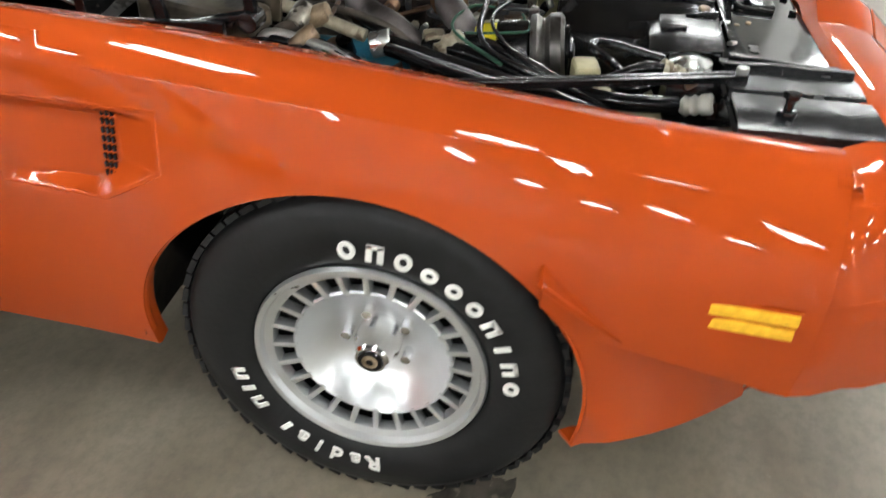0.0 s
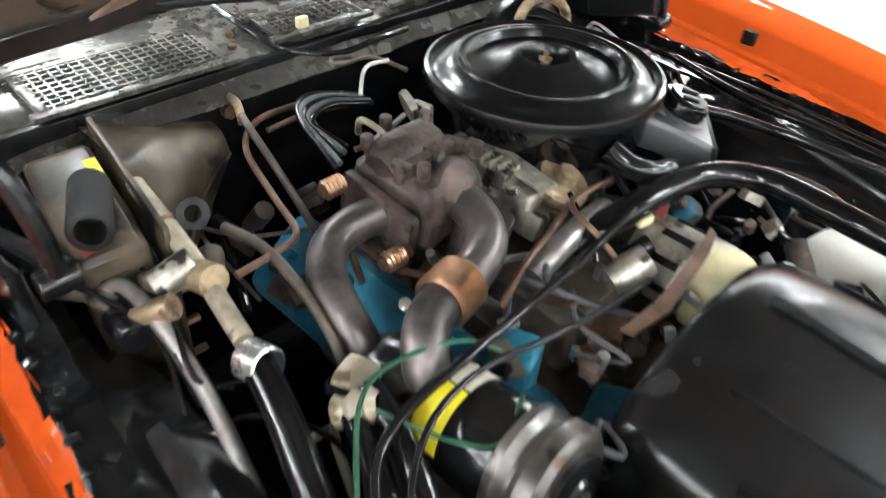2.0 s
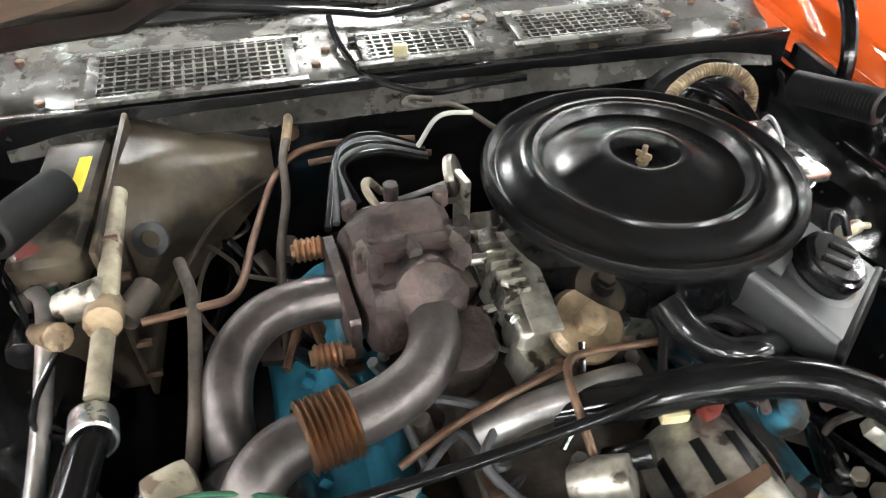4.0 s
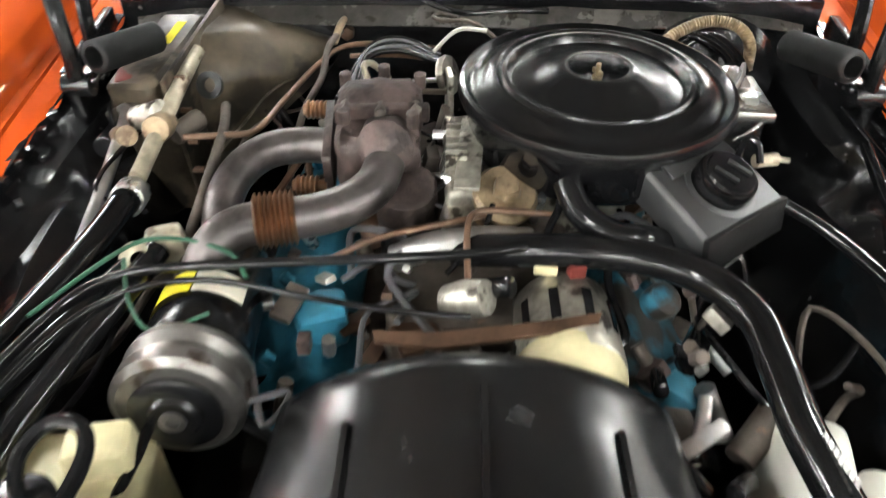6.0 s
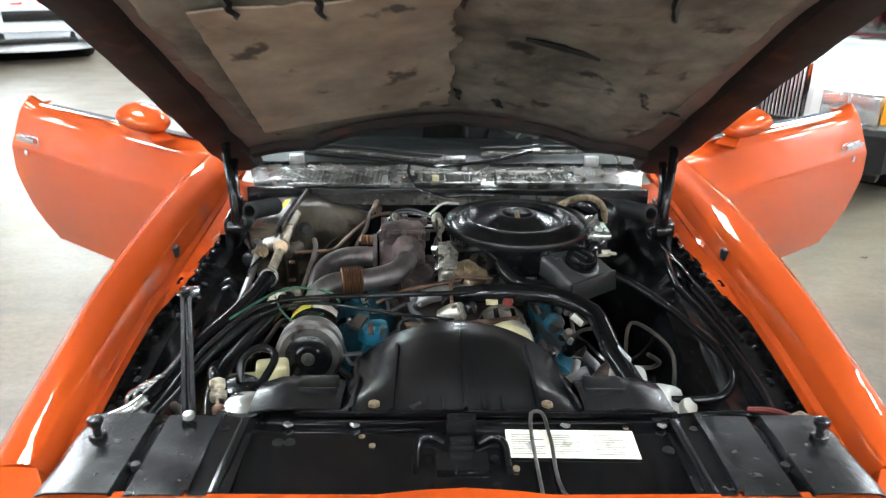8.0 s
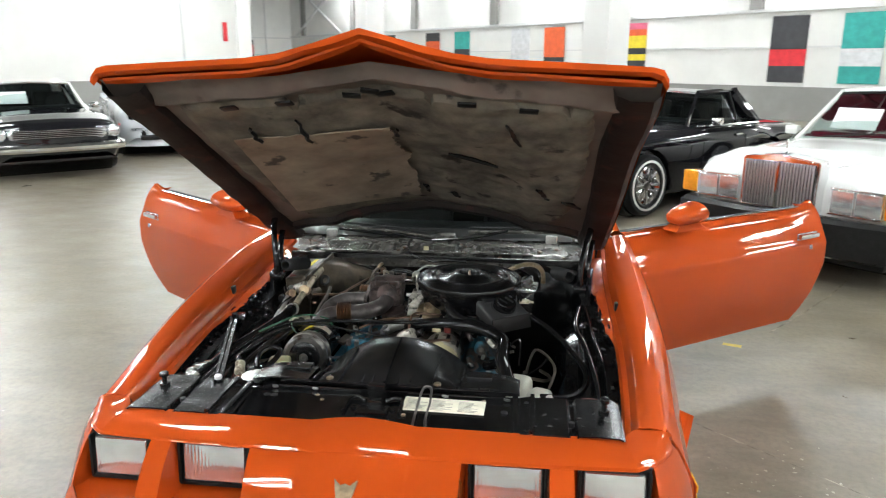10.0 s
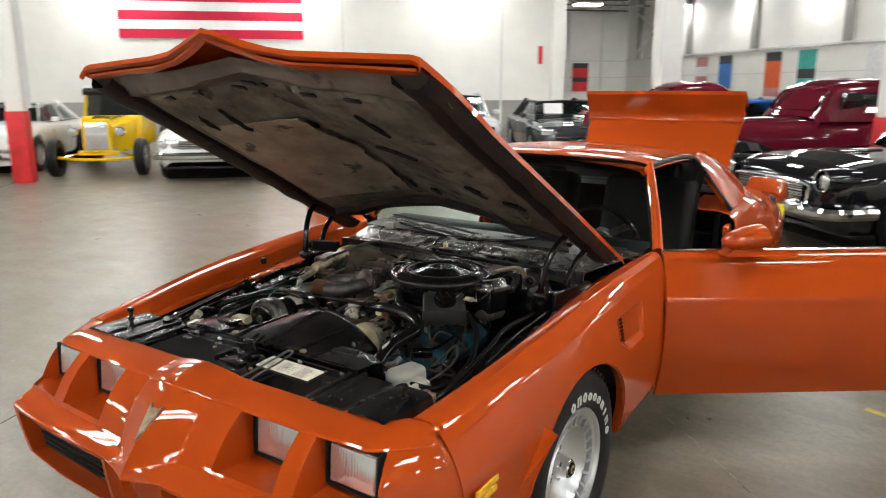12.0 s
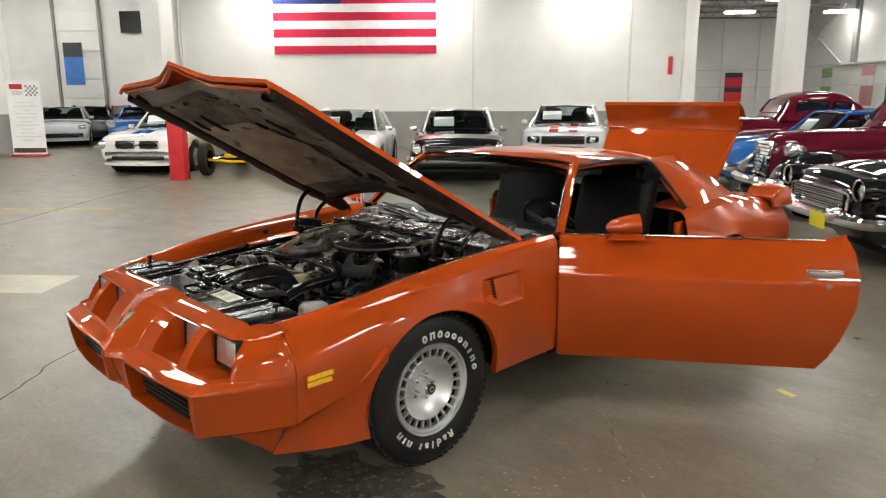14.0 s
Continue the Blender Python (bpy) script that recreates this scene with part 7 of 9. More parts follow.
part("wiring_plug", box(0.04, 0.03, 0.025, (0.645, -0.50, 0.742), (0, 0, 30), 0.006), M["tan"], car)
part("battery_tray", box(0.20, 0.22, 0.03, (0.50, -0.40, 0.56), (0, 0, 0), 0.01), M["black_sat"], car)
rng = random.Random(5)
for k in range(14):
    x, y = rng.uniform(0.20, 0.36), rng.uniform(-0.30, 0.0)
    bm = cyl(rng.uniform(0.008, 0.02), rng.uniform(0.04, 0.1), (x, y, rng.uniform(0.58, 0.70)), (rng.uniform(-70, 70), rng.uniform(-70, 70), 0), 10, bevel=0.002)
    part("steering_fitting", bm, M[rng.choice(["black_sat", "dirty", "steel", "black_gloss"])], car)
part("power_steering_pump", cyl(0.05, 0.12, (0.27, -0.16, 0.57), (90, 0, 0), 20, bevel=0.01), M["black_gloss"], car)
part("idler_link", box(0.10, 0.02, 0.012, (0.26, -0.23, 0.665), (10, -10, 30), 0.004), M["steel"], car)

# small fittings: bolts, clips, brackets and thin lines round the engine
rng = random.Random(77)
for k in range(46):
    x, y = rng.uniform(-0.30, 0.30), rng.uniform(-0.20, 0.34)
    z = 0.70 + rng.uniform(0.0, 0.06)
    part("engine_bolt", cyl(rng.uniform(0.006, 0.010), rng.uniform(0.012, 0.03), (x, y, z), (rng.uniform(-40, 40), rng.uniform(-40, 40), 0), 6, bevel=0.0015), M[rng.choice(["steel", "dirty", "castiron", "zinc"])], eng)
for k in range(22):
    x, y = rng.uniform(-0.28, 0.30), rng.uniform(-0.18, 0.36)
    bm = box(rng.uniform(0.02, 0.06), rng.uniform(0.012, 0.03), rng.uniform(0.003, 0.02), (x, y, 0.70 + rng.uniform(0, 0.06)), (rng.uniform(-30, 30), rng.uniform(-30, 30), rng.uniform(0, 180)), 0.0015)
    part("engine_bracket", bm, M[rng.choice(["dirty", "alu", "castiron", "rustline", "black_sat"])], eng)
for side, (x0, x1) in ((1, (0.34, 0.60)), (-1, (0.36, 0.60))):
    for k in range(9):
        x, y = side * rng.uniform(x0, x1), rng.uniform(-0.40, 0.30)
        p = [(x, y, 0.66)]
        for j in range(4):
            x, y = x + rng.uniform(-0.07, 0.07), y + rng.uniform(-0.14, 0.14)
            p.append((max(-0.60, min(0.60, x)), y, rng.uniform(0.64, 0.72)))
        hose(p, rng.uniform(0.003, 0.007), rng.choice(["hose", "hose", "black_sat", "dirty"]), "vacuum_hose", "thin engine hose", 8)
# carburettor linkage and castings
for x, y, z, sx, sy, sz, m in ((-0.030, 0.225, 0.80, 0.018, 0.05, 0.03, "alu"), (-0.028, 0.165, 0.79, 0.022, 0.03, 0.05, "alu"), (-0.034, 0.13, 0.81, 0.012, 0.02, 0.03, "zinc"), (-0.012, 0.075, 0.755, 0.05, 0.04, 0.04, "alu"), (0.01, 0.05, 0.745, 0.03, 0.03, 0.05, "dirty"), (-0.04, 0.27, 0.79, 0.014, 0.04, 0.05, "dirty"), (-0.058, 0.20, 0.77, 0.02, 0.03, 0.03, "dirty"), (0.085, 0.085, 0.77, 0.03, 0.02, 0.05, "zinc")):
    part("carburettor_fitting", box(sx, sy, sz, (x, y, z), (8, 12, 10), 0.004, 2), M[m], cb)
for x, y, z, rx, ry in ((-0.045, 0.19, 0.82, 0, 90), (-0.04, 0.15, 0.775, 0, 80), (-0.035, 0.24, 0.775, 20, 70), (-0.03, 0.105, 0.80, 60, 0)):
    part("carburettor_screw", cyl(0.007, 0.02, (x, y, z), (rx, ry, 0), 8, bevel=0.0015), M["zinc"], cb)
part("linkage_rod", tube([(-0.045, 0.33, 0.835), (-0.10, 0.30, 0.845), (-0.165, 0.275, 0.852)], 0.004, 8), M["steel"], cb)
# turbo housing details
for x, y, z, sx, sy, sz in ((-0.165, 0.165, 0.842, 0.035, 0.05, 0.02), (-0.10, 0.225, 0.858, 0.05, 0.03, 0.025), (-0.17, 0.235, 0.845, 0.03, 0.03, 0.03), (-0.09, 0.165, 0.842, 0.03, 0.03, 0.02)):
    part("housing_lug", lumpy(box(sx, sy, sz, (x, y, z), (6, -8, 15), 0.006, 2), 0.004, 40, 1), M["castiron"], ex)

# ---- hall fittings ----
lamp0 = thing("ceiling_lamp", "bright rectangular high-bay lamp hung on rods", "lamp", "high-bay lamps under the roof")
for y in (-0.21, 0.21):
    part("diffuser", box(1.32, 0.17, 0.08, (0, y, 0.0), bevel=0.02), M["lamp"], lamp0)
part("housing", box(1.40, 0.66, 0.05, (0, 0, 0.066), bevel=0.012), M["lamphousing"], lamp0)
part("rod", cyl(0.008, 2.1, (0.45, 0, 1.12), n=8), M["lamphousing"], lamp0)
part("rod", cyl(0.008, 2.1, (-0.45, 0, 1.12), n=8), M["lamphousing"], lamp0)
first = True
for ia in range(-5, 5):
    for ib in range(-3, 8):
        a, b = -0.35 + ia * 4.95, -1.7 + ib * 5.2
        if b > 20 and not (a > 8.5 or a < -9.5) or b > 26 and a < 8:
            continue
        mm = Matrix.Translation(hall(a, b, 6.0 if a < -8 and b > 14 else 5.7 if b > 20 else 5.0)) @ Matrix.Rotation(radians(45), 4, "Z")
        if first:
            lamp0.matrix_basis = mm
            first = False
        else:
            copy_thing(lamp0, mm)

# roof trusses
tr = thing("roof_truss", "dark grey steel open-web roof truss", "truss", "roof trusses")
for z in (6.12, 6.75):
    part("chord", box(50, 0.09, 0.09, (-5.2, 0, z)), M["ceil"], tr)
bm = bmesh.new()
for k in range(62):
    box(0.035, 0.035, 0.95, (-30 + k * 0.8, 0, 6.45), (0, 48 if k % 2 else -48, 0), bm=bm)
part("web", bm, M["ceil"], tr, smooth=False)
tr.matrix_basis = HALL @ Matrix.Translation((0, 23.5, 0))
for b in (26.5, 29.5, 32.5, 35.5, 38.5, 41.5, 14.0, 7.0, -4.0):
    copy_thing(tr, HALL @ Matrix.Translation((0, b, 0)))


def column(p, w=0.48):
    c = thing("column", "square white column with a red painted guard", "column", "columns of the hall", at=Matrix.Translation(p) @ Matrix.Rotation(radians(45), 4, "Z"))
    part("shaft", box(w, w, 6.0, (0, 0, 4.2), bevel=0.02), M["whitewall"], c)
    part("guard", box(w + 0.03, w + 0.03, 1.2, (0, 0, 0.6), bevel=0.015), M["red"], c, "scuffed red guard")
    part("conduit", cyl(0.03, 5.9, (w / 2 + 0.04, 0.08, 4.2), n=10), M["lamphousing"], c)


column((1.35, 8.9, 0))
column((-3.45, 14.3, 0))
column((-11.15, 4.15, 0), 0.27)
column((9.5, -3.5, 0))

# flag: stripes as cloth strips, canton above
fw, fz, fa, sh = 5.12, 2.95, -5.25, 0.252
flag = thing("flag", "large red and white striped flag hung on the wall", "flag")
for k in range(13):
    a0 = fa + (fw * 0.42 if k >= 6 else 0)
    rows = []
    for i in range(41):
        a = a0 + (fa + fw - a0) * i / 40
        rows.append([hall(a, 19.95 - 0.012 * math.sin(a * 5 + 0.6 * k * 0.3), fz + sh * k), hall(a, 19.95 - 0.012 * math.sin(a * 5 + 0.6 * (k + 1) * 0.3), fz + sh * (k + 1))])
    part("stripe", thicken(strip(rows), 0.003), M["flagred"] if k % 2 == 0 else M["flagwhite"], flag)
rows = [[hall(fa + fw * 0.42 * i / 16, 19.95 - 0.012 * math.sin((fa + fw * 0.42 * i / 16) * 5 + 1.1), fz + sh * 6), hall(fa + fw * 0.42 * i / 16, 19.95, fz + sh * 13)] for i in range(17)]
part("canton", thicken(strip(rows), 0.003), M["flagblue"], flag, "dark blue canton")
# wall seams and conduits
for a in (1.0, 5.9):
    slab("wall_seam", a, a + 0.06, 19.965, 20.0, 0, ZC, M["lamphousing"], "vertical wall seam", "trim")
slab("wall_corner_post", 7.55, 7.95, 19.8, 20.2, 0, ZC, M["whitewall"], "white corner post", "trim")
slab("wall_corner_post", -9.3, -8.6, 19.6, 20.2, 0, ZC, M["whitewall"], "white corner post with conduits", "trim")
slab("wall_trim", 20.3, 20.4, -14, 42.5, 3.16, 3.26, M["lamphousing"], "horizontal wall trim", "trim")
slab("wall_rail", 20.36, 20.4, -14, 42.5, 2.12, 2.17, M["lamphousing"], "thin horizontal wall joint", "trim")
for b in (4.2, 10.4, 16.4, 22.5, 28.5, 34.4, 40.4):
    slab("wall_pilaster", 20.24, 20.4, b, b + 0.40, 3.26, ZC, M["greyband"], "grey wall pilaster", "trim")
slab("wall_trim_far", 7.5, 20.3, 42.42, 42.5, 3.10, 3.18, M["lamphousing"], "horizontal wall trim", "trim")
slab("wall_banner_side", -30, -12.4, 17.3, 17.6, 0, ZC, M["whitewall"], "white wall beside the banner stand")
slab("wall_banner_side_base", -30, -12.38, 17.28, 17.6, 0, 1.16, M["greyband"], "grey painted lower wall band")
sg = thing("wall_sign", "small red safety sign on the wall", "sign")
bm = box(0.14, 0.01, 0.55, (7.2, 19.97, 2.55))
bm.transform(HALL)
part("sign_plate", bm, M["red"], sg)
# braces on the far wall
fb = thing("wall_brace", "crossed grey steel wind braces", "brace")
for s in (1, -1):
    bm = box(0.11, 0.11, 6.4, (20.25, 38.6, 4.75), (s * 62, 0, 0))
    bm.transform(HALL)
    part("brace_bar", bm, M["lamphousing"], fb)


def poster(b, cols, a=20.36, w=1.12, z0=1.12, z1=3.04, turn=0, name="wall_banner"):
    p = thing(name, "tall printed cloth banner with blocks of colour", "banner", "banners along the wall")
    n = len(cols)
    for k, c in enumerate(cols):
        h = (z1 - z0) / n
        bm = box(0.012, w, h, (a, b, z1 - h * (k + 0.5))) if not turn else box(w, 0.012, h, (a, b, z1 - h * (k + 0.5)))
        bm.transform(HALL)
        part("banner_panel", bm, c, p)


PC = {}
for nm, c in (("orange", (0.62, 0.11, 0.04)), ("teal", (0.05, 0.33, 0.30)), ("dark", (0.05, 0.05, 0.055)), ("yellow", (0.75, 0.60, 0.05)), ("pink", (0.55, 0.12, 0.20)), ("blue", (0.06, 0.18, 0.48)), ("pale", (0.62, 0.62, 0.64)), ("rose", (0.45, 0.22, 0.22)), ("green", (0.25, 0.36, 0.18)), ("red", (0.62, 0.04, 0.05))):
    PC[nm] = mat("banner_" + nm, c, 0.7, var=0.12, scale=5)
for b, names in ((15.2, "pink orange yellow yellow dark yellow dark yellow dark"), (19.1, "orange orange orange dark orange"), (21.05, "pale pale pale"), (24.95, "teal teal dark teal dark"), (27.2, "dark orange orange orange rose"), (31.0, "dark blue blue blue dark"), (33.2, "rose pale rose rose"), (37.3, "green pale green dark"), (9.5, "dark dark red dark"), (7.4, "teal teal pale teal"), (4.6, "pale dark pale")):
    poster(b, [PC[n] for n in names.split()])
slab("far_rail", 7.5, 20.3, 42.44, 42.5, 2.10, 2.15, M["lamphousing"], "thin horizontal wall joint", "trim")
for a in (13.4, 16.4, 18.6):
    slab("far_conduit", a, a + 0.06, 42.42, 42.5, 1.2, 6.0, M["lamphousing"], "vertical conduit", "trim")
poster(42.36, [PC["dark"], PC["red"], PC["red"], PC["dark"], PC["red"], PC["red"]], a=17.2, z0=1.25, z1=3.0, turn=1, w=1.05)
poster(26.85, [PC["dark"], PC["blue"], PC["blue"]], a=-15.4, z0=2.15, z1=3.85, turn=1, w=0.8)
# roller door and window in the side bay
rd = thing("roller_door", "white sectional roller door", "door")
for k in range(6):
    bm = box(1.75, 0.08 + 0.04 * (k > 3), 0.76, (-15.15, 26.93, 0.40 + 0.79 * k + (0.35 if k > 3 else 0)), bevel=0.015)
    bm.transform(HALL)
    part("door_panel", bm, M["whitewall"], rd)
for a in (-16.1, -14.2):
    bm = box(0.09, 0.14, 6.2, (a, 26.9, 3.1))
    bm.transform(HALL)
    part("door_track", bm, M["greyband"], rd)
wd = thing("high_window", "dark high window opening", "window")
bm = box(1.9, 0.1, 0.85, (-12.4, 26.95, 4.65))
bm.transform(HALL)
part("pane", bm, M["glass_dark"], wd)

# stand-up banner
bs = thing("banner_stand", "white pull-up banner stand with red heading and grey print", "banner", at=Matrix.Translation((-19.96, 3.66, 0)) @ Matrix.Rotation(radians(47), 4, "Z"))
part("sheet", box(0.95, 0.012, 2.05, (0, 0, 1.06)), M["flagwhite"], bs)
part("foot", box(1.0, 0.22, 0.06, (0, 0, 0.03), bevel=0.02), M["red"], bs)
part("heading_block", box(0.36, 0.004, 0.14, (-0.2, -0.009, 1.93)), M["red"], bs)
part("heading_block", box(0.30, 0.004, 0.12, (-0.18, -0.009, 1.76)), M["lamphousing"], bs)
bm = bmesh.new()
for i in range(6):
    for j in range(5):
        if (i + j) % 2 == 0:
            box(0.06, 0.004, 0.06, (0.08 + i * 0.06, -0.009, 1.70 + j * 0.06), bm=bm)
tagged(part("checker", bm, M["ink"], bs, smooth=False), kind="stuff")
for k in range(11):
    part("text_bar", box(0.5 + 0.2 * math.sin(k * 2.3), 0.004, 0.022, (0, -0.009, 1.5 - k * 0.105)), M["lamphousing"], bs)
part("photo_strip", box(0.9, 0.004, 0.13, (0, -0.009, 0.17)), M["dirty"], bs)


# floor joints, cracks, tape
def line(name, pts, w, m, label, category, wob=0.0, z=0.0015):
    rows, ps = [], smooth_path([Vector((*p, 0)) for p in pts], 10)
    for i, p in enumerate(ps):
        d = (ps[min(i + 1, len(ps) - 1)] - ps[max(i - 1, 0)]).normalized()
        s = Vector((-d.y, d.x, 0))
        o = s * wob * noise.noise(Vector((p.x * 6, p.y * 6, 0)))
        ww = w * (1 + (0.6 * noise.noise(Vector((p.x * 9, p.y * 9, 4))) if wob else 0))
        rows.append([p + o + s * ww / 2 + Vector((0, 0, z)), p + o - s * ww / 2 + Vector((0, 0, z))])
    tagged(part(name, strip(rows), m, smooth=False), label, category, kind="structure")


M["crack"] = mat("crack_dark", (0.07, 0.06, 0.05), 0.8, var=0.3, scale=10)
M["crackpale"] = mat("crack_filled", (0.24, 0.215, 0.175), 0.6, var=0.5, scale=10)
M["chip"] = mat("bare_chip", (0.36, 0.335, 0.28), 0.6, var=0.2, scale=20)
M["stain"] = mat("oily_stain", (0.052, 0.045, 0.036), 0.4, var=0.6, scale=14, spots=((0.15, 0.13, 0.10), 30, 0.58))
M["tape"] = mat("worn_yellow_tape", (0.50, 0.36, 0.08), 0.6, var=0.3, scale=4)
M["patch"] = mat("pale_patch", (0.42, 0.39, 0.31), 0.4, var=0.15, scale=3)


for k in range(90):
    g = random.Random(300 + k)
    x, y = (1.45 + g.gauss(0, 0.16), 0.42 + g.gauss(0, 0.14)) if k < 44 else (1.25 + g.gauss(0, 0.10), 0.12 + g.gauss(0, 0.10)) if k < 72 else (g.uniform(-2.8, 2.6), g.uniform(-1.9, 0.6))
    bm = bmesh.new()
    r = g.uniform(0.002, 0.008) * (1.5 if k % 7 == 0 else 1.0)
    bm.faces.new([bm.verts.new((x + r * g.uniform(0.4, 1.4) * math.cos(q), y + r * g.uniform(0.4, 1.2) * math.sin(q), 0.0016)) for q in range(6)])
    tagged(part("floor_chip", bm, M["chip"], smooth=False), "pale chip in the concrete sealer", "chip", kind="structure")
for k, (cx, cy, rx, ry) in enumerate(((0.93, -0.20, 0.20, 0.12), (0.70, -0.42, 0.26, 0.22), (-0.93, -0.18, 0.14, 0.10))):
    bm = bmesh.new()
    bm.faces.new([bm.verts.new((cx + rx * w * math.cos(a), cy + ry * w * math.sin(a), 0.0012 + 0.0002 * k)) for a, w in [(2 * math.pi * q / 60, 1 + 0.45 * noise.noise(Vector((math.cos(q * 0.105) * 3, math.sin(q * 0.105) * 3, k))) + 0.15 * noise.noise(Vector((q * 0.9, 1, k)))) for q in range(60)]])
    tagged(part("floor_stain", bm, M["stain"], smooth=False), "dark oily stain on the concrete", "stain", kind="structure")
line("floor_crack", [(-0.9, -1.6), (-1.266, -1.229), (-1.5, -1.0), (-1.70, -0.837), (-1.838, -0.647), (-1.92, -0.44), (-2.3, 0.3)], 0.012, M["crack"], "thin crack in the concrete", "crack", 0.03)
line("floor_joint", [(-3.2, 4.7), (0.555, 1.515), (1.021, 1.085), (1.365, 0.749), (1.686, 0.445), (4.5, -2.2)], 0.009, M["crackpale"], "filled joint in the concrete", "joint", 0.012)
line("floor_joint", [(-5.0, -2.6), (-7.6, 0.175), (-9.44, 2.05), (-10.48, 3.2), (-14, 6.8)], 0.02, M["crack"], "saw-cut joint in the concrete", "joint")
line("floor_joint", [(4.2, 6.0), (2.9, 3.5), (1.94, 2.19)], 0.012, M["crackpale"], "filled joint in the concrete", "joint", 0.012)
line("floor_tape", [(-9.22, 0.52), (-8.55, 1.2), (-7.9, 1.85)], 0.09, M["tape"], "worn yellow floor line", "line")
line("floor_tape", [(-12.7, 2.6), (-12.3, 3.9)], 0.09, M["tape"], "worn yellow floor line", "line")
line("floor_patch", [(-4.6, -1.0), (-3.75, -0.2)], 0.62, M["patch"], "pale repaired patch in the concrete", "patch")
line("floor_chip", [(1.60, 1.97), (1.70, 1.93)], 0.05, M["tape"], "chip of yellow paint on the concrete", "paint", 0.01)

# ---- other cars ----
def wheel_small(parent, x, y, r, w, rim_m, side, white=False):
    b = new("wheel")
    b.parent = parent
    b.matrix_basis = Matrix.Translation((x, y, r)) @ Matrix.Rotation(radians(90 * side), 4, "Y")
    part("tyre", lathe([(r * 0.62, -w / 2), (r * 0.93, -w / 2), (r, -w * 0.32), (r, w * 0.32), (r * 0.93, w / 2), (r * 0.66, w / 2), (r * 0.62, w * 0.4)], 28, close=True), M["tyre"], b)
    if white:
        part("whitewall", lathe([(r * 0.82, w / 2 + 0.002), (r * 0.81, w / 2 + 0.004), (r * 0.745, w / 2 + 0.004), (r * 0.73, w * 0.45)], 32), M["white_let"], b)
    part("rim", lathe([(r * 0.64, w * 0.42), (r * 0.60, w * 0.46), (r * 0.52, w * 0.25), (r * 0.18, w * 0.30), (r * 0.16, w * 0.40), (0, w * 0.42)], 28), rim_m, b)
    part("wheel_back", cyl(r * 0.62, 0.02, n=20), M["black_sat"], b)
    sp = part("spoke", box(r * 0.40, r * 0.09, w * 0.2, (r * 0.38, 0, w * 0.34), bevel=0.004), rim_m, b)
    for k in range(1, 8):
        o = sp.copy()
        scene.collection.objects.link(o)
        o.parent = b
        o.matrix_basis = Matrix.Rotation(2 * math.pi * k / 8, 4, "Z")


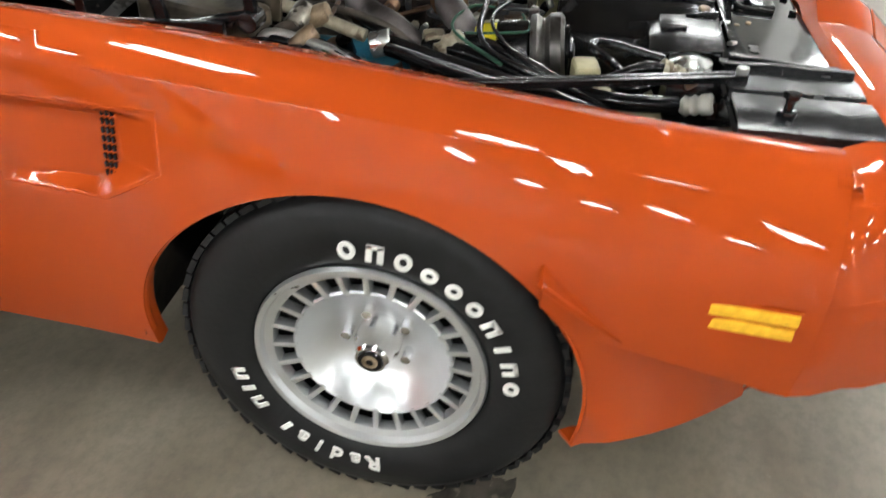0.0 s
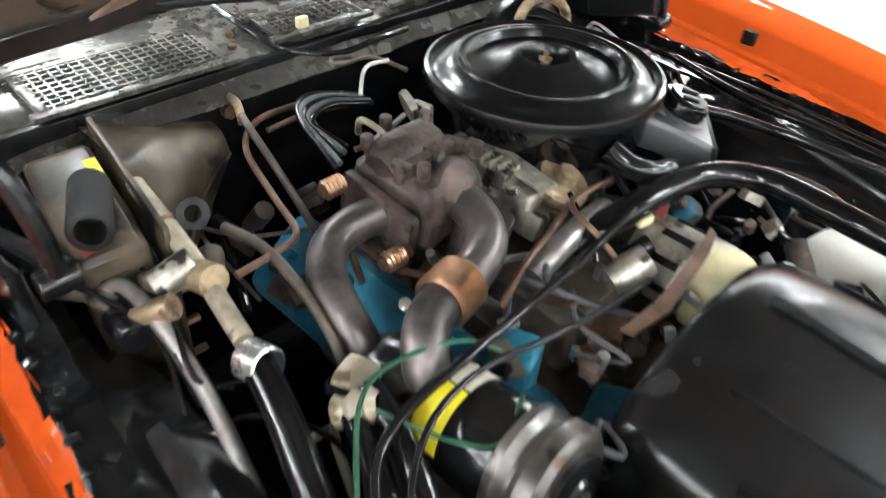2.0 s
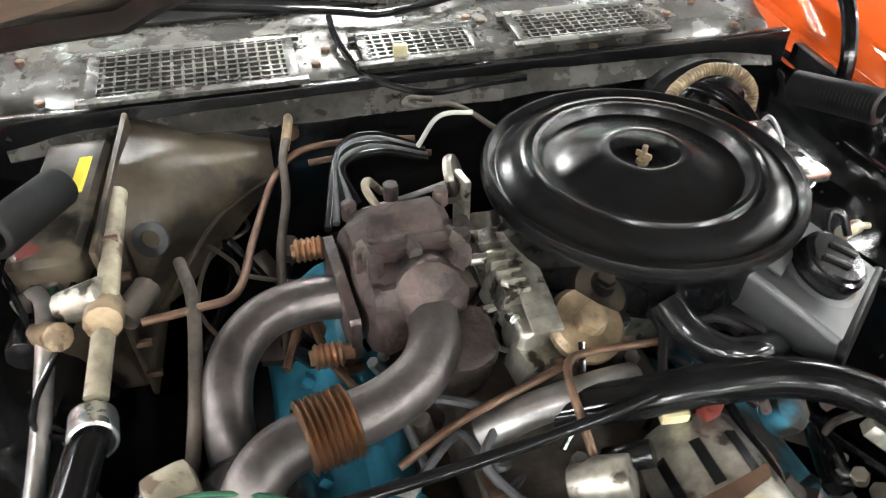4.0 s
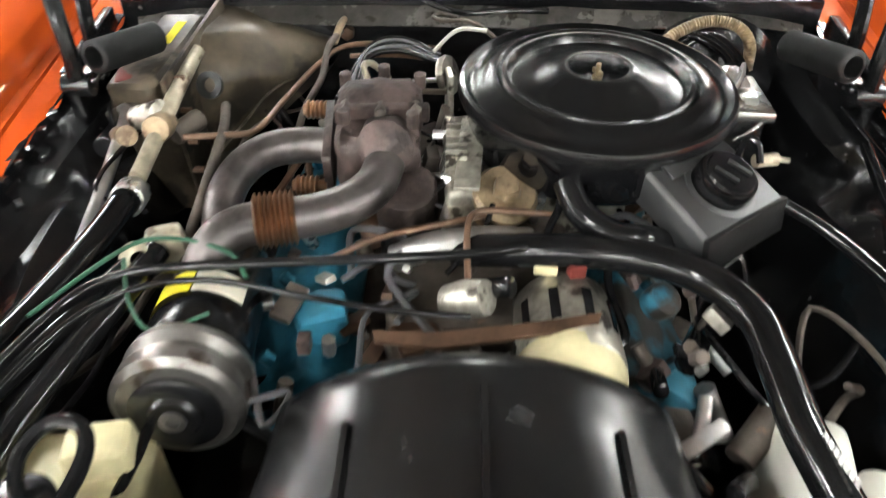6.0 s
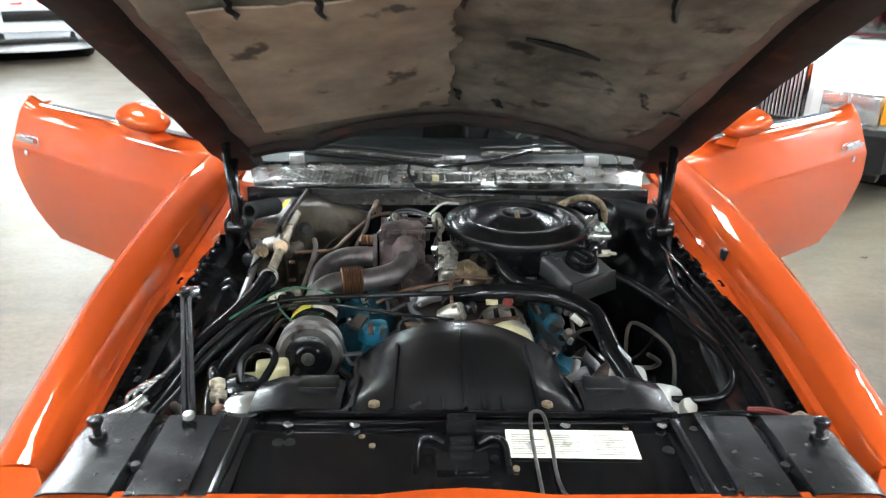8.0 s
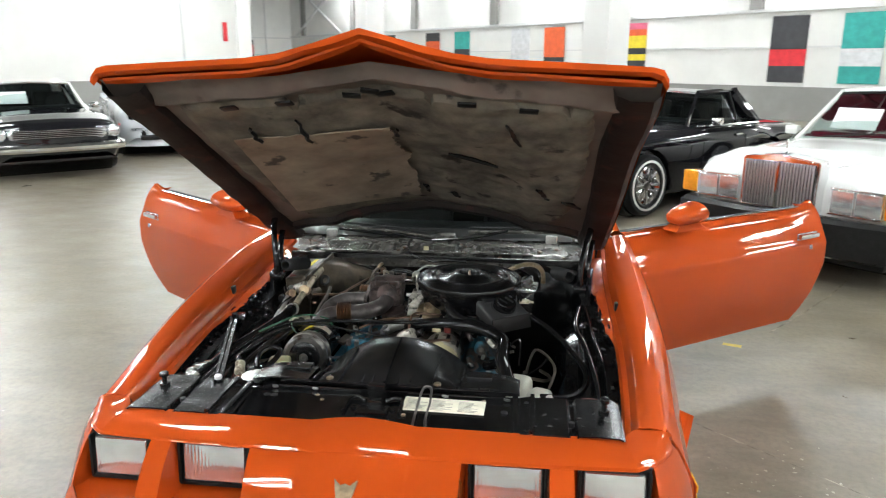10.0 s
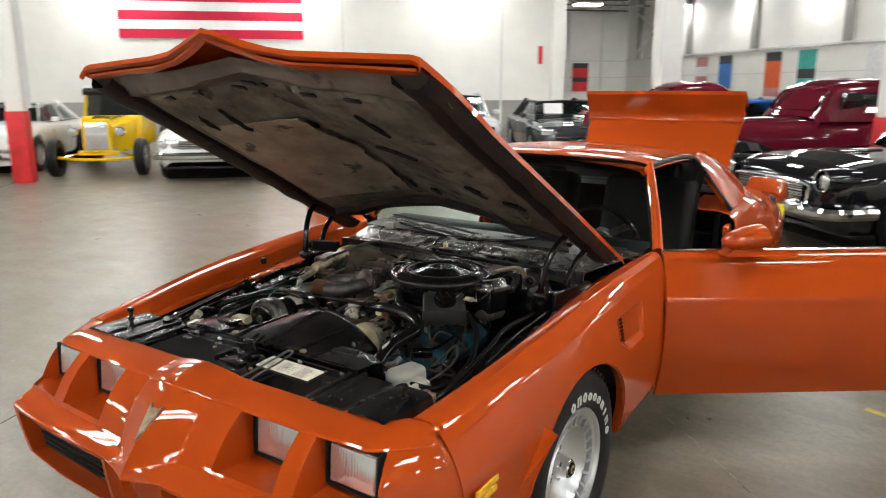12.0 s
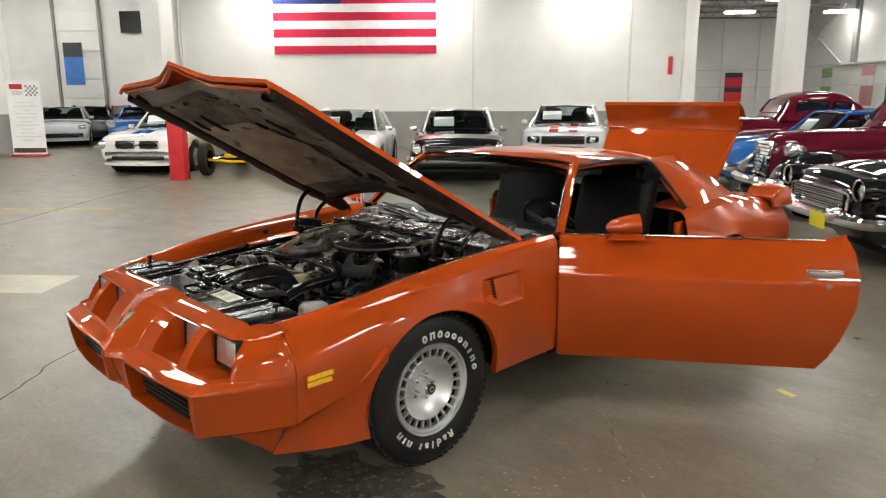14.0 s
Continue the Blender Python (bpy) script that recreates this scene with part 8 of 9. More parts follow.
def other_car(name, label, p, turn, paint, L=4.8, W=1.85, hood=0.92, deck=0.92, roof=1.32, nose=0.80, ws=(1.55, 2.05), rw=(3.2, 3.9), belt=0.90, roof_paint=None, rim=None, lamps="round", grille=(0.5, 0.13, 0.62), stripe=None, stripe_x=(0.17,), bumper="chrome", lampx=0.66, lampz=0.66, r=0.33, front_ax=0.9, rear_ax=None, white=False, stick=True, nlamps=2, skirt=0.20, trim=None, split=False):
    """A parked car; its nose at y = 0 faces -y."""
    c = thing(name, label, "car", at=Matrix.Translation((p[0], p[1], 0)) @ Matrix.Rotation(radians(turn), 4, "Z"))
    rear_ax = rear_ax or L - 1.15
    hw = W / 2
    tab = [(0.0, hw * 0.76, nose - 0.16, 0.36), (0.025, hw * 0.82, nose - 0.08, 0.33), (0.08, hw * 0.89, nose - 0.02, 0.29), (0.22, hw * 0.95, nose + 0.03, skirt + 0.05), (0.6, hw * 0.985, (nose + hood) / 2 + 0.03, skirt), (ws[0] - 0.1, hw, hood, skirt), (ws[0] + 0.3, hw, belt + 0.02, skirt), (rw[1] - 0.2, hw, belt + 0.01, skirt), (rw[1] + 0.2, hw * 0.99, deck, skirt + 0.02), (L - 0.25, hw * 0.95, deck - 0.03, skirt + 0.08), (L - 0.04, hw * 0.88, deck - 0.08, 0.34), (L, hw * 0.80, deck - 0.2, 0.40)]
    rows = []
    ys = sorted(set([t[0] for t in tab] + [L * k / 40 for k in range(41)]))
    for y in ys:
        h, zt, zb = lerp(tab, y)
        half = [(0, zt + 0.034), (h * 0.35, zt + 0.028), (h * 0.62, zt + 0.014), (h * 0.80, zt), (h * 0.89, zt - 0.022), (h * 0.95, zt - 0.060), (h * 0.985, zt - 0.12), (h, zt - 0.22), (h * 0.995, (zt + zb) / 2), (h * 0.97, zb + 0.10), (h * 0.90, zb)]
        row = []
        for x, z in half:
            for ax in (front_ax, rear_ax):
                d = (r * 1.16) ** 2 - (y - ax) ** 2
                if d > 0 and x > h * 0.88:
                    z = max(z, min(zt - 0.06, r + math.sqrt(d)))
            row.append((x, y, z))
        rows.append([(-x, yy, z) for x, yy, z in row[::-1]] + row[1:])
    bm = strip(rows)
    for rr in (rows[0], rows[-1]):
        bm.faces.new([bm.verts.new(q) for q in rr])
    body = part("body", bm, paint, c)
    part("floor_pan", box(W * 0.92, L * 0.86, 0.04, (0, L / 2, skirt + 0.03)), M["black_sat"], c)
    for ax in (front_ax, rear_ax):
        part("wheel_tub", cyl(r * 1.14, W * 0.9, (0, ax, r), (0, 90, 0), 24), M["black_sat"], c)
    # glasshouse
    zr = roof
    gt = [(ws[0], 0.74 * hw, belt - 0.02), (ws[1], 0.64 * hw, zr - 0.015), ((ws[1] + rw[0]) / 2, 0.66 * hw, zr + 0.005), (rw[0], 0.63 * hw, zr - 0.015), (rw[1], 0.70 * hw, belt - 0.02)]

    def gh(scale, drop, f0=0.0, f1=1.0):
        out = []
        for y, h, z in gt:
            out.append([(-hw * 0.88 * scale, y, belt - 0.03), (-h * scale, y, z - drop), (-h * 0.6 * scale, y, z + 0.018 - drop), (0, y, z + 0.025 - drop), (h * 0.6 * scale, y, z + 0.018 - drop), (h * scale, y, z - drop), (hw * 0.88 * scale, y, belt - 0.03)])
        return out
    go = part("glasshouse", strip(gh(1.0, 0.0)), M["car_glass"], c, "tinted car windows")
    go.visible_shadow = False
    outward(go, Vector((0, 0, 1)))
    part("cabin_trim", box(W * 0.78, rw[1] - ws[0] - 0.25, 0.02, (0, (ws[0] + rw[1]) / 2, belt + 0.032), bevel=0.006), trim or M["seat"], c)
    part("dash_top", box(W * 0.74, 0.22, 0.05, (0, ws[0] + 0.30, belt + 0.045), bevel=0.02), trim or M["seat"], c)
    for s in (1, -1):
        part("seat_back", box(W * 0.27, 0.14, 0.27, (s * W * 0.2, (ws[1] + rw[0]) / 2 + 0.05, belt + 0.13), (-12, 0, 0), 0.05, 3), trim or M["seat"], c)
    part("rear_seat_back", box(W * 0.66, 0.14, 0.16, (0, rw[0] + 0.05, belt + 0.09), (-14, 0, 0), 0.05, 3), trim or M["seat"], c)
    part("wheel_rim", lathe([(0.17 + 0.012 * math.cos(q * 1.047), 0.012 * math.sin(q * 1.047)) for q in range(6)], 20, pose(W * 0.2, ws[0] + 0.55, belt + 0.12, -60, 0, 0), close=True), M["black_gloss"], c)
    g = gh(1.01, -0.006)
    part("roof", strip([[p for p in row[1:6]] for row in g[1:4]]), roof_paint or paint, c)
    for s in (1, -1):
        rp = roof_paint or paint
        part("pillar", tube([(s * hw * 0.80, ws[0] + 0.02, belt - 0.01), (s * gt[1][1] * 1.02, ws[1], zr)], 0.022, 8), rp, c)
        part("roof_rail", tube([(s * gt[1][1] * 1.02, ws[1], zr), (s * gt[2][1] * 1.02, gt[2][0], zr + 0.01), (s * gt[3][1] * 1.02, rw[0], zr - 0.005)], 0.03, 8), rp, c)
        part("rear_pillar", tube([(s * gt[3][1] * 1.02, rw[0], zr - 0.01), (s * hw * 0.80, rw[1] - 0.05, belt)], 0.09, 10), rp, c)
        part("middle_pillar", tube([(s * hw * 0.86, (ws[1] + rw[0]) / 2 + 0.25, belt - 0.02), (s * gt[2][1] * 1.03, (ws[1] + rw[0]) / 2 + 0.25, zr)], 0.022, 8), rp, c)
        part("door_mirror", box(0.14, 0.08, 0.10, (s * (hw + 0.02), ws[0] + 0.35, belt + 0.06), bevel=0.03), paint if bumper != "chrome" else M["chrome"], c)
        for k in range(nlamps):
            x = s * (lampx - 0.19 * k)
            if lamps == "round":
                part("headlight", lathe([(0, -0.012), (0.06, -0.008), (0.078, 0.0), (0.088, 0.012), (0.092, 0.06)], 24, pose(x, -0.01 + 0.02 * (1 - k), lampz, -90, 0, 0) @ Matrix.Rotation(math.pi, 4, "X") @ Matrix.Diagonal((1, 1, -1, 1))), M["lens"], c, "round headlight")
            elif lamps == "box":
                part("headlight", box(0.24, 0.05, 0.13, (x, 0.02, lampz), bevel=0.02), M["lens"], c, "rectangular headlight")
        for ax in (front_ax, rear_ax):
            wheel_small(c, s * (hw - 0.11), ax, r, 0.22, rim or M["alloy"], s, white)
    for s in (1, -1):
        for y in (ws[1] - 0.25, (ws[1] + rw[0]) / 2 + 0.28):
            part("door_gap", box(0.006, 0.008, belt - skirt - 0.22, (s * hw * 0.999, y, (belt + skirt) / 2 - 0.02)), M["black_sat"], c)
        part("belt_moulding", tube([(s * hw * 0.90, ws[0] + 0.1, belt + 0.005), (s * hw * 0.925, (ws[0] + rw[1]) / 2, belt), (s * hw * 0.90, rw[1] - 0.1, belt)], 0.010, 6), M["chrome"] if bumper == "chrome" else M["rubber"], c)
        part("door_pull", box(0.02, 0.15, 0.03, (s * (hw + 0.004), (ws[1] + rw[0]) / 2 + 0.12, belt - 0.12), bevel=0.008), M["chrome"], c)
    part("screen_trim", tube([(-hw * 0.82, ws[0] + 0.02, belt), (-gt[1][1], ws[1] - 0.01, zr - 0.01), (0, ws[1] - 0.03, zr + 0.02), (gt[1][1], ws[1] - 0.01, zr - 0.01), (hw * 0.82, ws[0] + 0.02, belt)], 0.014, 6, 1), M["chrome"] if bumper == "chrome" else M["rubber"], c)
    gw, ghh, gz = grille
    if split:
        for s in (1, -1):
            gs = part("grille", box(gw * 0.86, 0.06, ghh, (s * gw * 0.53, 0.0, gz), bevel=0.045, seg=3), M["black_sat"], c, "dark oval grille")
            part("grille_ring", lathe([(1.0, -0.01), (1.05, 0.0), (1.0, 0.012)], 28, Matrix.Translation((s * gw * 0.53, -0.030, gz)) @ Matrix.Rotation(radians(90), 4, "X") @ Matrix.Diagonal((gw * 0.44, ghh * 0.52, 1, 1))), paint, gs)
        ghh = 0.02
    gr = part("grille", box(gw * 2, 0.05, ghh, (0, 0.0, gz), bevel=0.01), M["black_sat"], c, "dark grille")
    for k in range(5):
        part("grille_bar", box(gw * 1.96, 0.012, 0.008, (0, -0.028, gz - ghh / 2 + ghh * (k + 0.5) / 5)), M["chrome"] if bumper == "chrome" else M["black_gloss"], gr)
    if bumper == "chrome":
        part("bumper", tube([(-hw * 0.98, 0.45, 0.46), (-hw * 0.93, 0.05, 0.46), (-hw * 0.5, -0.06, 0.46), (0, -0.08, 0.46), (hw * 0.5, -0.06, 0.46), (hw * 0.93, 0.05, 0.46), (hw * 0.98, 0.45, 0.46)], 0.065, 10), M["chrome"], c, "chrome bumper")
    else:
        part("air_intake", box(hw * 1.2, 0.06, 0.09, (0, 0.0, 0.36), bevel=0.02), M["black_sat"], c)
        part("splitter", thicken(strip([[(q * hw * f, y0 + 0.30 * abs(q) ** 3, z) for q in [-1 + k / 8 for k in range(17)]] for f, y0, z in ((0.90, 0.10, 0.36), (0.93, 0.0, 0.30), (0.94, -0.045, 0.225), (0.94, -0.04, 0.20), (0.88, 0.12, 0.20))]), 0.01), bumper if not isinstance(bumper, str) else paint, c)
    if stripe:
        for sx in stripe_x:
            for s in (1, -1):
                rws = []
                for k in range(12):
                    y = 0.12 + (ws[0] - 0.2) * k / 11
                    h, zt, zb = lerp(tab, y)
                    rws.append([(s * (sx - 0.09), y, zt + 0.044), (s * (sx + 0.09), y, zt + 0.038)])
                part("hood_stripe", strip(rws), stripe, c, "painted hood stripe")
    if stick:
        part("window_card", box(0.42, 0.006, 0.24, (-0.30, ws[0] + 0.27, belt + 0.21), (90 - math.degrees(math.atan2(zr - belt, ws[1] - ws[0])) - 90, 0, 0)), M["flagwhite"], c, "white price card behind the windscreen")
    return c


def paint(name, col, metal=0.0, rough=0.3):
    return mat(name, col, rough, metal, var=0.03, scale=3, coat=1.0, spec=0.0)


def sports_front(c):
    """Lamp pods, fog openings and lower intake of a modern sports coupe."""
    for s in (1, -1):
        pod = part("lamp_pod", box(0.27, 0.10, 0.15, (s * 0.60, 0.035, 0.735), (0, 0, s * 14), 0.05, 3), M["glass_dark"], c, "dark headlamp pod")
        part("headlight", lathe([(0.0, 0.030), (0.045, 0.024), (0.062, 0.008), (0.066, 0.0), (0.066, -0.03)], 24, pose(s * 0.60, -0.018, 0.735, 90, 0, s * 14)), M["lens"], pod, "round headlight")
        part("side_marker", box(0.02, 0.11, 0.045, (s * 0.862, 0.20, 0.60), (0, 0, s * 12), 0.008), M["red"], c, "red side marker")
        for k in range(2):
            part("fog_opening", box(0.085, 0.05, 0.085, (s * (0.50 + 0.115 * k), 0.018 + 0.03 * k, 0.44), (0, s * 16, s * 12), 0.015), M["black_sat"], c, "dark opening in the bumper")
    part("chin", thicken(strip([[(q * 0.86, y0 + 0.26 * abs(q) ** 3, z) for q in [-1 + k / 8 for k in range(17)]] for y0, z in ((-0.005, 0.56), (-0.050, 0.535), (-0.058, 0.50), (-0.02, 0.485))]), 0.008), P["silver"], c, "body-colour bumper ledge")


P = {n: paint("car_" + n, c) for n, c in (("white", (0.78, 0.78, 0.76)), ("silver", (0.55, 0.57, 0.60)), ("black", (0.008, 0.008, 0.01)), ("maroon", (0.10, 0.006, 0.016)), ("blue", (0.02, 0.11, 0.36)), ("red", (0.45, 0.015, 0.02)), ("grey", (0.04, 0.042, 0.046)), ("yellow", (0.80, 0.50, 0.01)), ("cream", (0.74, 0.70, 0.60)))}
other_car("muscle_car", "white seventies muscle car with blue hood stripe", (-12.56, 3.87), 45, P["white"], stripe=P["blue"], stripe_x=(0.10,), grille=(0.48, 0.17, 0.64), lampx=0.76, lampz=0.64, nlamps=1, bumper=P["white"], split=True, roof=1.26)
other_car("muscle_car", "white seventies coupe with black hood stripes and chrome bumper", (-8.42, 5.88), 45, P["white"], stripe=P["black"], stripe_x=(0.32,), grille=(0.50, 0.14, 0.64), lampx=0.74, nlamps=2)
other_car("classic_coupe", "black sixties coupe with white roof and chrome grille", (-6.55, 7.45), 45, P["black"], roof_paint=P["white"], grille=(0.6, 0.13, 0.66), lampx=0.76, nlamps=2)
mc_car = other_car("sports_coupe", "silver modern sports coupe with two red hood stripes", (-6.20, 10.15), 36, P["silver"], bumper=P["silver"], stripe=P["red"], stripe_x=(0.20,), hood=0.98, nose=0.86, roof=1.38, belt=0.98, deck=1.02, grille=(0.44, 0.16, 0.73), lampx=0.72, lampz=0.72, nlamps=1, lamps="none", r=0.35)
sports_front(mc_car)
other_car("sports_coupe", "dark grey modern mid-engined coupe", (-4.35, 11.95), 38, P["grey"], bumper=P["black"], hood=0.86, nose=0.74, roof=1.25, belt=0.90, grille=(0.55, 0.15, 0.50), lampx=0.72, lampz=0.68, nlamps=1, lamps="box", ws=(1.2, 2.0), r=0.35)
other_car("sports_car", "silver low sports car", (-23.52, 5.47), 70, P["silver"], bumper=P["silver"], hood=0.82, nose=0.72, roof=1.27, belt=0.88, grille=(0.4, 0.1, 0.4), lampx=0.7, nlamps=1, lamps="box", stick=False)
other_car("sports_car", "dark grey low sports car with raised engine lid", (-25.49, 7.04), 70, P["grey"], bumper=P["grey"], hood=0.82, nose=0.72, roof=1.27, belt=0.88, grille=(0.4, 0.1, 0.4), lampx=0.7, nlamps=1, lamps="box", stick=False)
other_car("sports_car", "bright red sports car", (-26.53, 9.11), 75, P["red"], bumper=P["red"], hood=0.86, nose=0.74, roof=1.28, belt=0.90, grille=(0.4, 0.1, 0.4), lampx=0.7, nlamps=1, lamps="box", stick=False)
other_car("sports_car", "pale blue sports car", (-23.29, 7.82), 60, P["blue"], bumper=P["blue"], hood=0.86, nose=0.74, roof=1.26, belt=0.90, grille=(0.4, 0.1, 0.4), lampx=0.7, nlamps=1, lamps="box", stick=False)
rr_car = other_car("saloon_car", "white luxury saloon with tall chrome radiator grille", (2.42, 3.71), -45, P["white"], L=5.3, W=1.88, hood=0.94, nose=0.86, deck=0.93, roof=1.40, belt=0.95, grille=(0.05, 0.05, 0.6), lampx=0.62, lampz=0.78, nlamps=1, lamps="none", bumper=M["rubber"], ws=(1.55, 2.15), rw=(3.9, 4.4), r=0.34, front_ax=0.80, trim=P["maroon"])
bm = plate([(-0.31, 0.545), (0.31, 0.545), (0.315, 0.945), (0.0, 0.985), (-0.315, 0.945)], 0.17, m=Matrix(((1, 0, 0, 0), (0, 0, 1, -0.12), (0, 1, 0, 0), (0, 0, 0, 1))))
bmesh.ops.bevel(bm, geom=list(bm.edges), offset=0.010, segments=2, affect="EDGES")
part("radiator_shell", bm, M["chrome"], rr_car, "tall chrome radiator shell")
part("grille_back", box(0.575, 0.02, 0.36, (0, -0.115, 0.745)), M["black_sat"], rr_car)
gs = part("grille_slat", box(0.011, 0.028, 0.36, (-0.275, -0.130, 0.745), bevel=0.003), M["alloy"], rr_car)
for k in range(1, 23):
    o = gs.copy()
    scene.collection.objects.link(o)
    o.parent = rr_car
    o.matrix_basis = Matrix.Translation((0.55 * k / 22, 0, 0))
part("grille_divider", box(0.026, 0.034, 0.37, (0, -0.130, 0.745), bevel=0.004), M["chrome"], rr_car)
part("mascot", lathe([(0.016, 0.985), (0.006, 1.0), (0.005, 1.05), (0.012, 1.07), (0.004, 1.10), (0, 1.10)], 12, Matrix.Translation((0, -0.04, 0))), M["chrome"], rr_car, "slim chrome bonnet ornament")
rb_pts = [(math.copysign(min(1, abs(q)) ** 0.9, q) * 0.945, -0.15 + 0.10 * abs(q) ** 2.5 + 0.46 * max(0, abs(q) - 0.86) / 0.14) for q in [-1 + k / 14 for k in range(29)]]
rows = [[(x, y, z) for x, y in rb_pts] for z in (0.29, 0.30, 0.48, 0.495)]
rows = [[(x * (0.985 if z in (0.29, 0.495) else 1), y + (0.02 if z in (0.29, 0.495) else 0), z) for x, y, z in r] for r in rows]
rbm = part("rubber_bumper", thicken(strip(rows), -0.06), M["rubber"], rr_car, "dark grey rubber bumper")
part("bumper_strip", tube([(x * 1.004, y - 0.006, 0.485) for x, y in rb_pts], 0.011, 8), M["chrome"], rbm)
part("under_apron", box(1.66, 0.10, 0.16, (0, 0.02, 0.25), bevel=0.03), M["rubber"], rr_car)
for s in (1, -1):
    lu = part("lamp_unit", box(0.38, 0.04, 0.185, (s * 0.575, -0.030, 0.660), (0, 0, -s * 3), 0.012), M["lens"], rr_car, "large clear headlamp unit")
    for dz in (-0.098, 0.098):
        part("lamp_frame", box(0.40, 0.045, 0.012, (s * 0.575, -0.032, 0.660 + dz), (0, 0, -s * 3), 0.003), M["chrome"], lu)
    part("lamp_divider", box(0.014, 0.046, 0.185, (s * 0.565, -0.034, 0.660), bevel=0.003), M["steel"], lu)
    part("turn_lamp", box(0.17, 0.16, 0.185, (s * 0.845, 0.045, 0.660), (0, 0, s * 12), 0.02), M["amber"], rr_car, "amber turn lamp")
    part("bonnet_line", tube([(s * 0.36, 0.08, 0.905), (s * 0.50, 0.7, 0.945), (s * 0.62, 1.40, 0.962)], 0.004, 6), M["lamphousing"], rr_car)
    part("wiper", tube([(s * 0.30 - 0.2, 1.60, 0.985), (s * 0.30 + 0.25, 1.66, 1.04)], 0.008, 6), M["rubber"], rr_car)
part("number_plate", box(0.30, 0.01, 0.11, (0.36, -0.17, 0.30), bevel=0.004), M["paper"], rr_car)
tb = other_car("convertible_car", "black fifties two-seater with wide whitewall tyres and chrome bumper", (0.39, 5.83), -45, P["black"], L=4.6, W=1.80, hood=0.95, nose=0.84, deck=0.90, roof=1.33, belt=0.95, grille=(0.52, 0.20, 0.60), lampx=0.74, lampz=0.74, nlamps=1, white=True, rim=M["chrome"], ws=(1.75, 2.15), rw=(2.9, 3.3), r=0.35)
part("plate", box(0.30, 0.01, 0.15, (0.3, -0.16, 0.42), bevel=0.004), M["yellow"], tb, "yellow plate")
for s in (1, -1):
    part("bumper_bullet", lathe([(0, -0.10), (0.05, -0.08), (0.08, 0.0), (0.08, 0.05)], 20, pose(s * 0.48, -0.08, 0.50, -90, 0, 0) @ Matrix.Diagonal((1, 1, -1, 1)) @ Matrix.Rotation(math.pi, 4, "X")), M["chrome"], tb)
eg_m = bmesh.new()
for k in range(22):
    box(0.007, 0.016, 0.19, (-0.50 + k / 21, -0.035, 0.60), bm=eg_m)
for k in range(8):
    box(1.02, 0.016, 0.007, (0, -0.037, 0.515 + 0.0245 * k), bm=eg_m)
tagged(part("egg_crate", eg_m, M["chrome"], tb, "fine chrome egg-crate grille", smooth=False), kind="stuff")
part("grille_surround", tube([(-0.56, -0.03, 0.50), (-0.58, -0.03, 0.62), (-0.50, -0.03, 0.71), (0.50, -0.03, 0.71), (0.58, -0.03, 0.62), (0.56, -0.03, 0.50)], 0.016, 8), M["chrome"], tb)
for s in (1, -1):
    part("lamp_hood", lathe([(0.100, -0.03), (0.108, -0.02), (0.115, 0.10), (0.10, 0.4), (0.05, 0.6)], 28, pose(s * 0.74, 0.0, 0.755, -90, 0, 0)), P["black"], tb)
    part("lamp_ring", lathe([(0.088, -0.022), (0.098, -0.034), (0.106, -0.022)], 28, pose(s * 0.74, 0.0, 0.755, -90, 0, 0)), M["chrome"], tb)
part("bonnet_scoop", box(0.36, 0.5, 0.06, (0, 0.85, 0.95), (3, 0, 0), 0.03), P["black"], tb)


